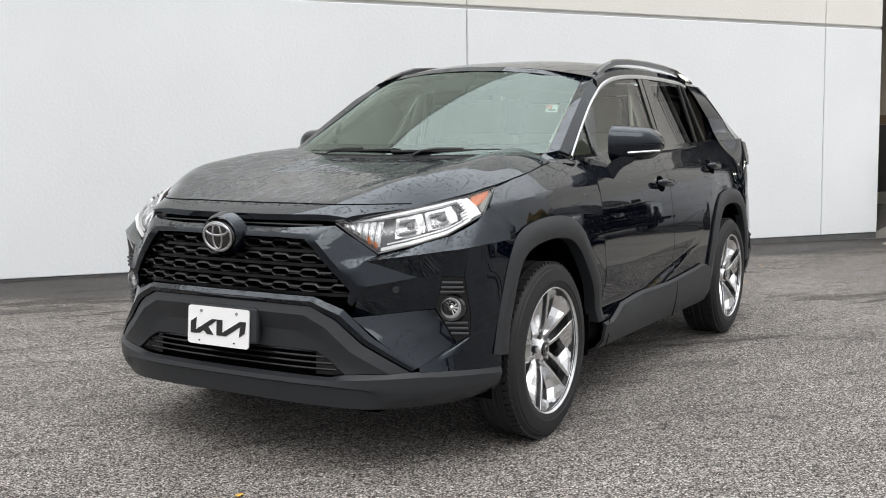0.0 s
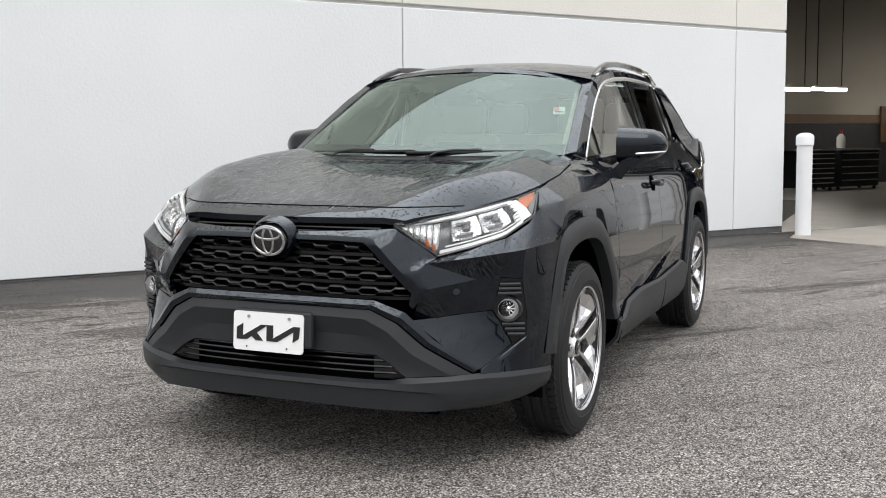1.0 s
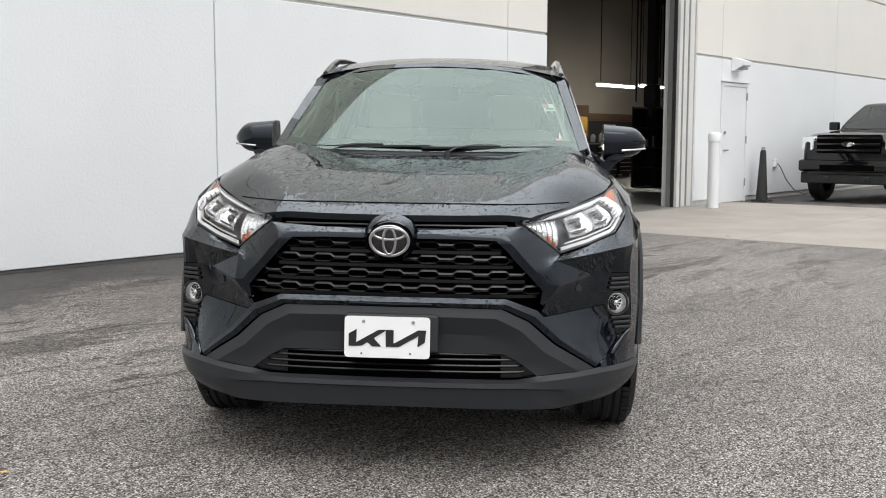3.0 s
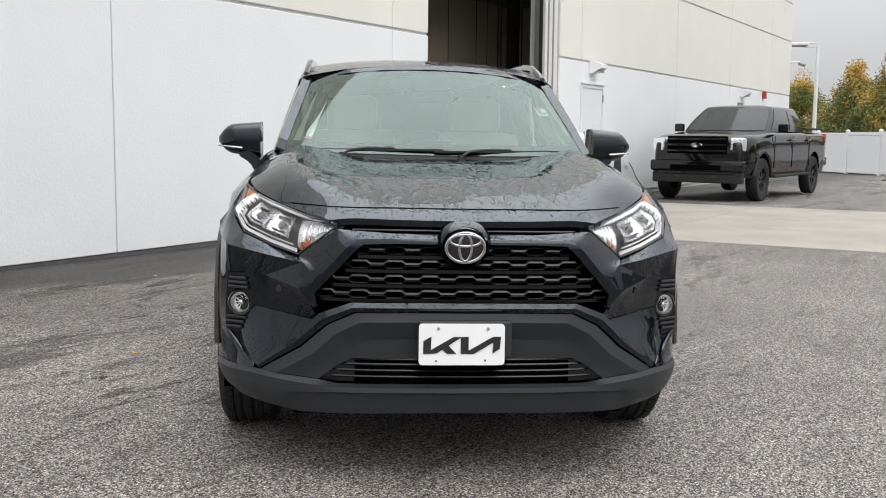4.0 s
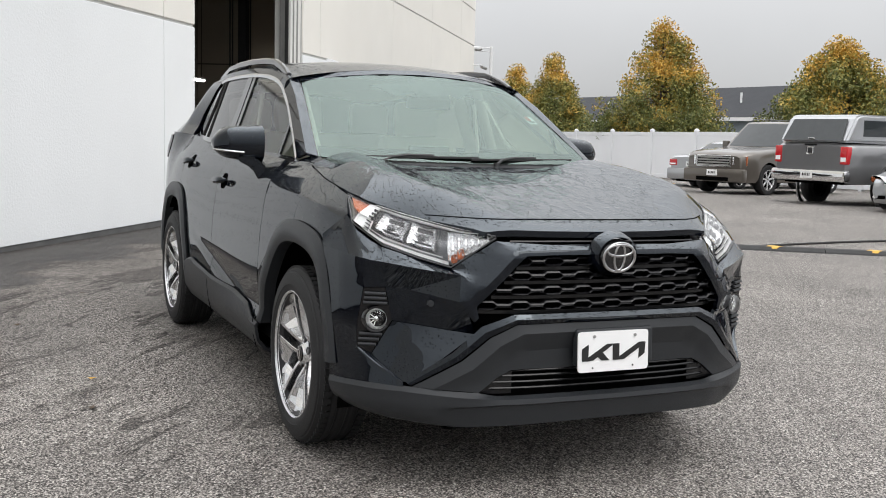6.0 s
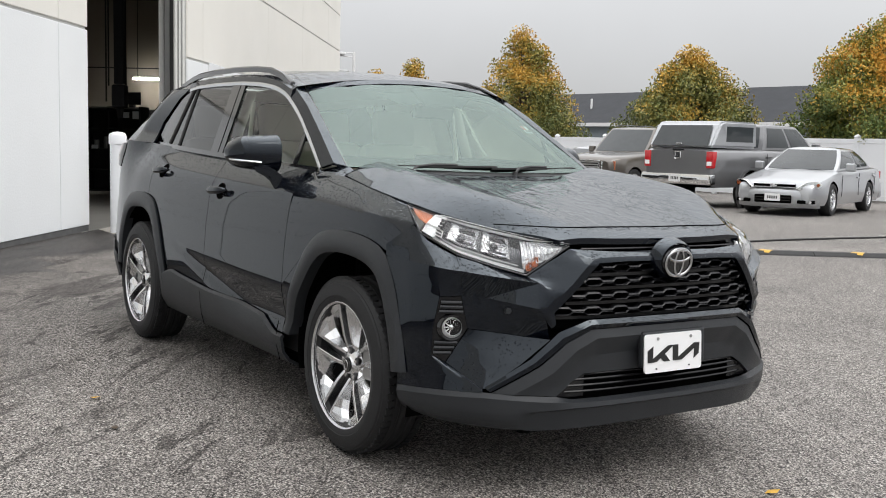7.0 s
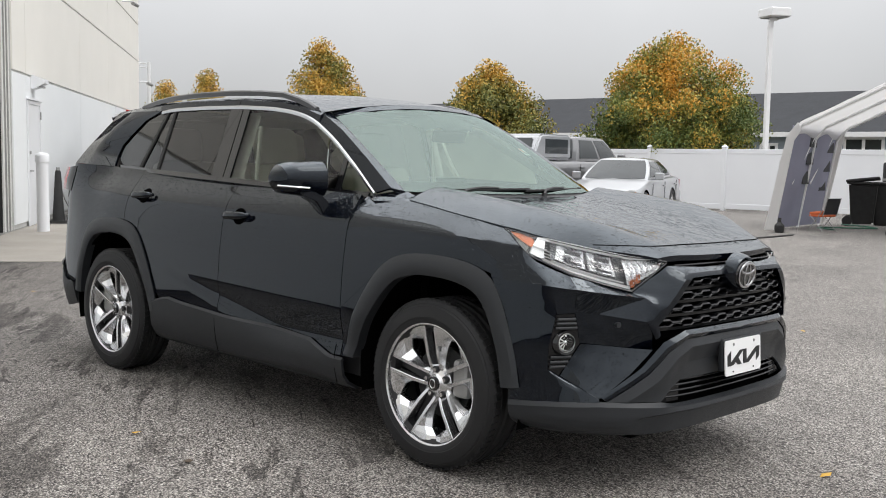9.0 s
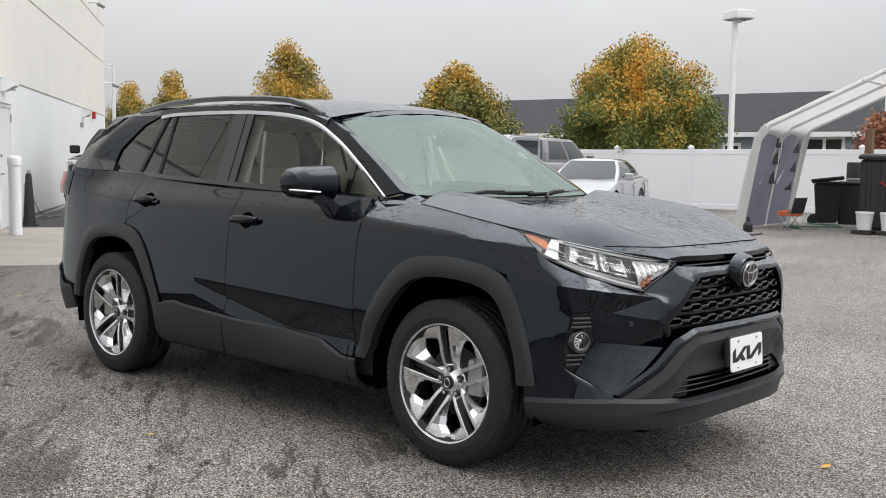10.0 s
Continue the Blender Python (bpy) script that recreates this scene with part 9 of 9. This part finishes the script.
storage_shed()
for k, (x, y) in enumerate(((15.75, 4.20), (15.85, 3.78))):
    b = thing("bucket", "white plastic bucket beside the shed", "bucket", pose(x, y, ground_z(x, y) + 0.085, 0, 0, 0) @ Matrix.Scale(0.85, 4), "buckets")
    part("body", lathe(bmesh.new(), [(0.0, 0), (0.15, 0), (0.19, 0.36), (0.2, 0.37), (0.2, 0.4)], n=24), M_vinyl, b, smooth=40)
    part("dolly", B(-0.22, 0.22, -0.22, 0.22, -0.09, -0.004, bevel=0.01), M_dark_in, b)
p = thing("fence_post_timber", "short brown timber post by the fence", "post", pose(*along(6.9, -0.9)))
part("post", B(-0.09, 0.09, -0.09, 0.09, 0, 2.3, bevel=0.01), M_brown, p)
h = part("garden_hose", curve_tube(bmesh.new(), [(16.2 + 2.4 * t, 5.6 + 0.5 * math.sin(9 * t) + 0.3 * t, ground_z(17, 5.6) + 0.014) for t in [0.02 * i for i in range(51)]], 0.013), material("green_hose", (0.03, 0.16, 0.10), 0.5), smooth=60)
tagged(h, "thin green hose lying under the tent", "hose")
b = thing("jack_bottle", "small black bottle standing by the tent leg", "bottle", pose(14.6, 6.0, ground_z(14.6, 6.0)))
part("body", lathe(bmesh.new(), [(0.08, 0), (0.09, 0.05), (0.09, 0.14), (0.03, 0.2), (0.03, 0.28)], n=16, close=True), M_rubber, b, smooth=40)
part("base", B(-0.12, 0.12, -0.12, 0.12, -0.02, 0.0), M_rubber, b)


# ---- fallen leaves and specks on the asphalt ----
def fallen_leaves():
    rng = random.Random(5)
    spots = [(-0.75, -1.75), (-0.42, -2.0), (0.9, -1.6), (1.9, -0.9), (-2.2, -0.4), (0.3, -1.2)]
    spots += [(rng.uniform(-5, 5), rng.uniform(-3, 9)) for _ in range(40)]
    for x, y in spots:
        if abs(x) < 1.0 and -0.9 < y < 3.7:
            continue
        bm = bmesh.new()
        s = rng.uniform(0.018, 0.032)
        vs = [bm.verts.new((s * a, s * b, s * c)) for a, b, c in ((-1, 0, 0.1), (-0.3, 0.5, 0.35), (0.6, 0.35, 0.15), (1.1, 0, 0.4), (0.5, -0.4, 0.1), (-0.4, -0.5, 0.25))]
        bm.faces.new(vs)
        l = part("fallen_leaf", bm, M_yellow if rng.random() < 0.5 else M_bark)
        l.matrix_world = pose(x, y, ground_z(x, y) + 0.004, rng.uniform(-9, 9), rng.uniform(-9, 9), rng.uniform(0, 360))
        tagged(l, "small dry fallen leaf on the asphalt", "leaf", "fallen leaves")


fallen_leaves()
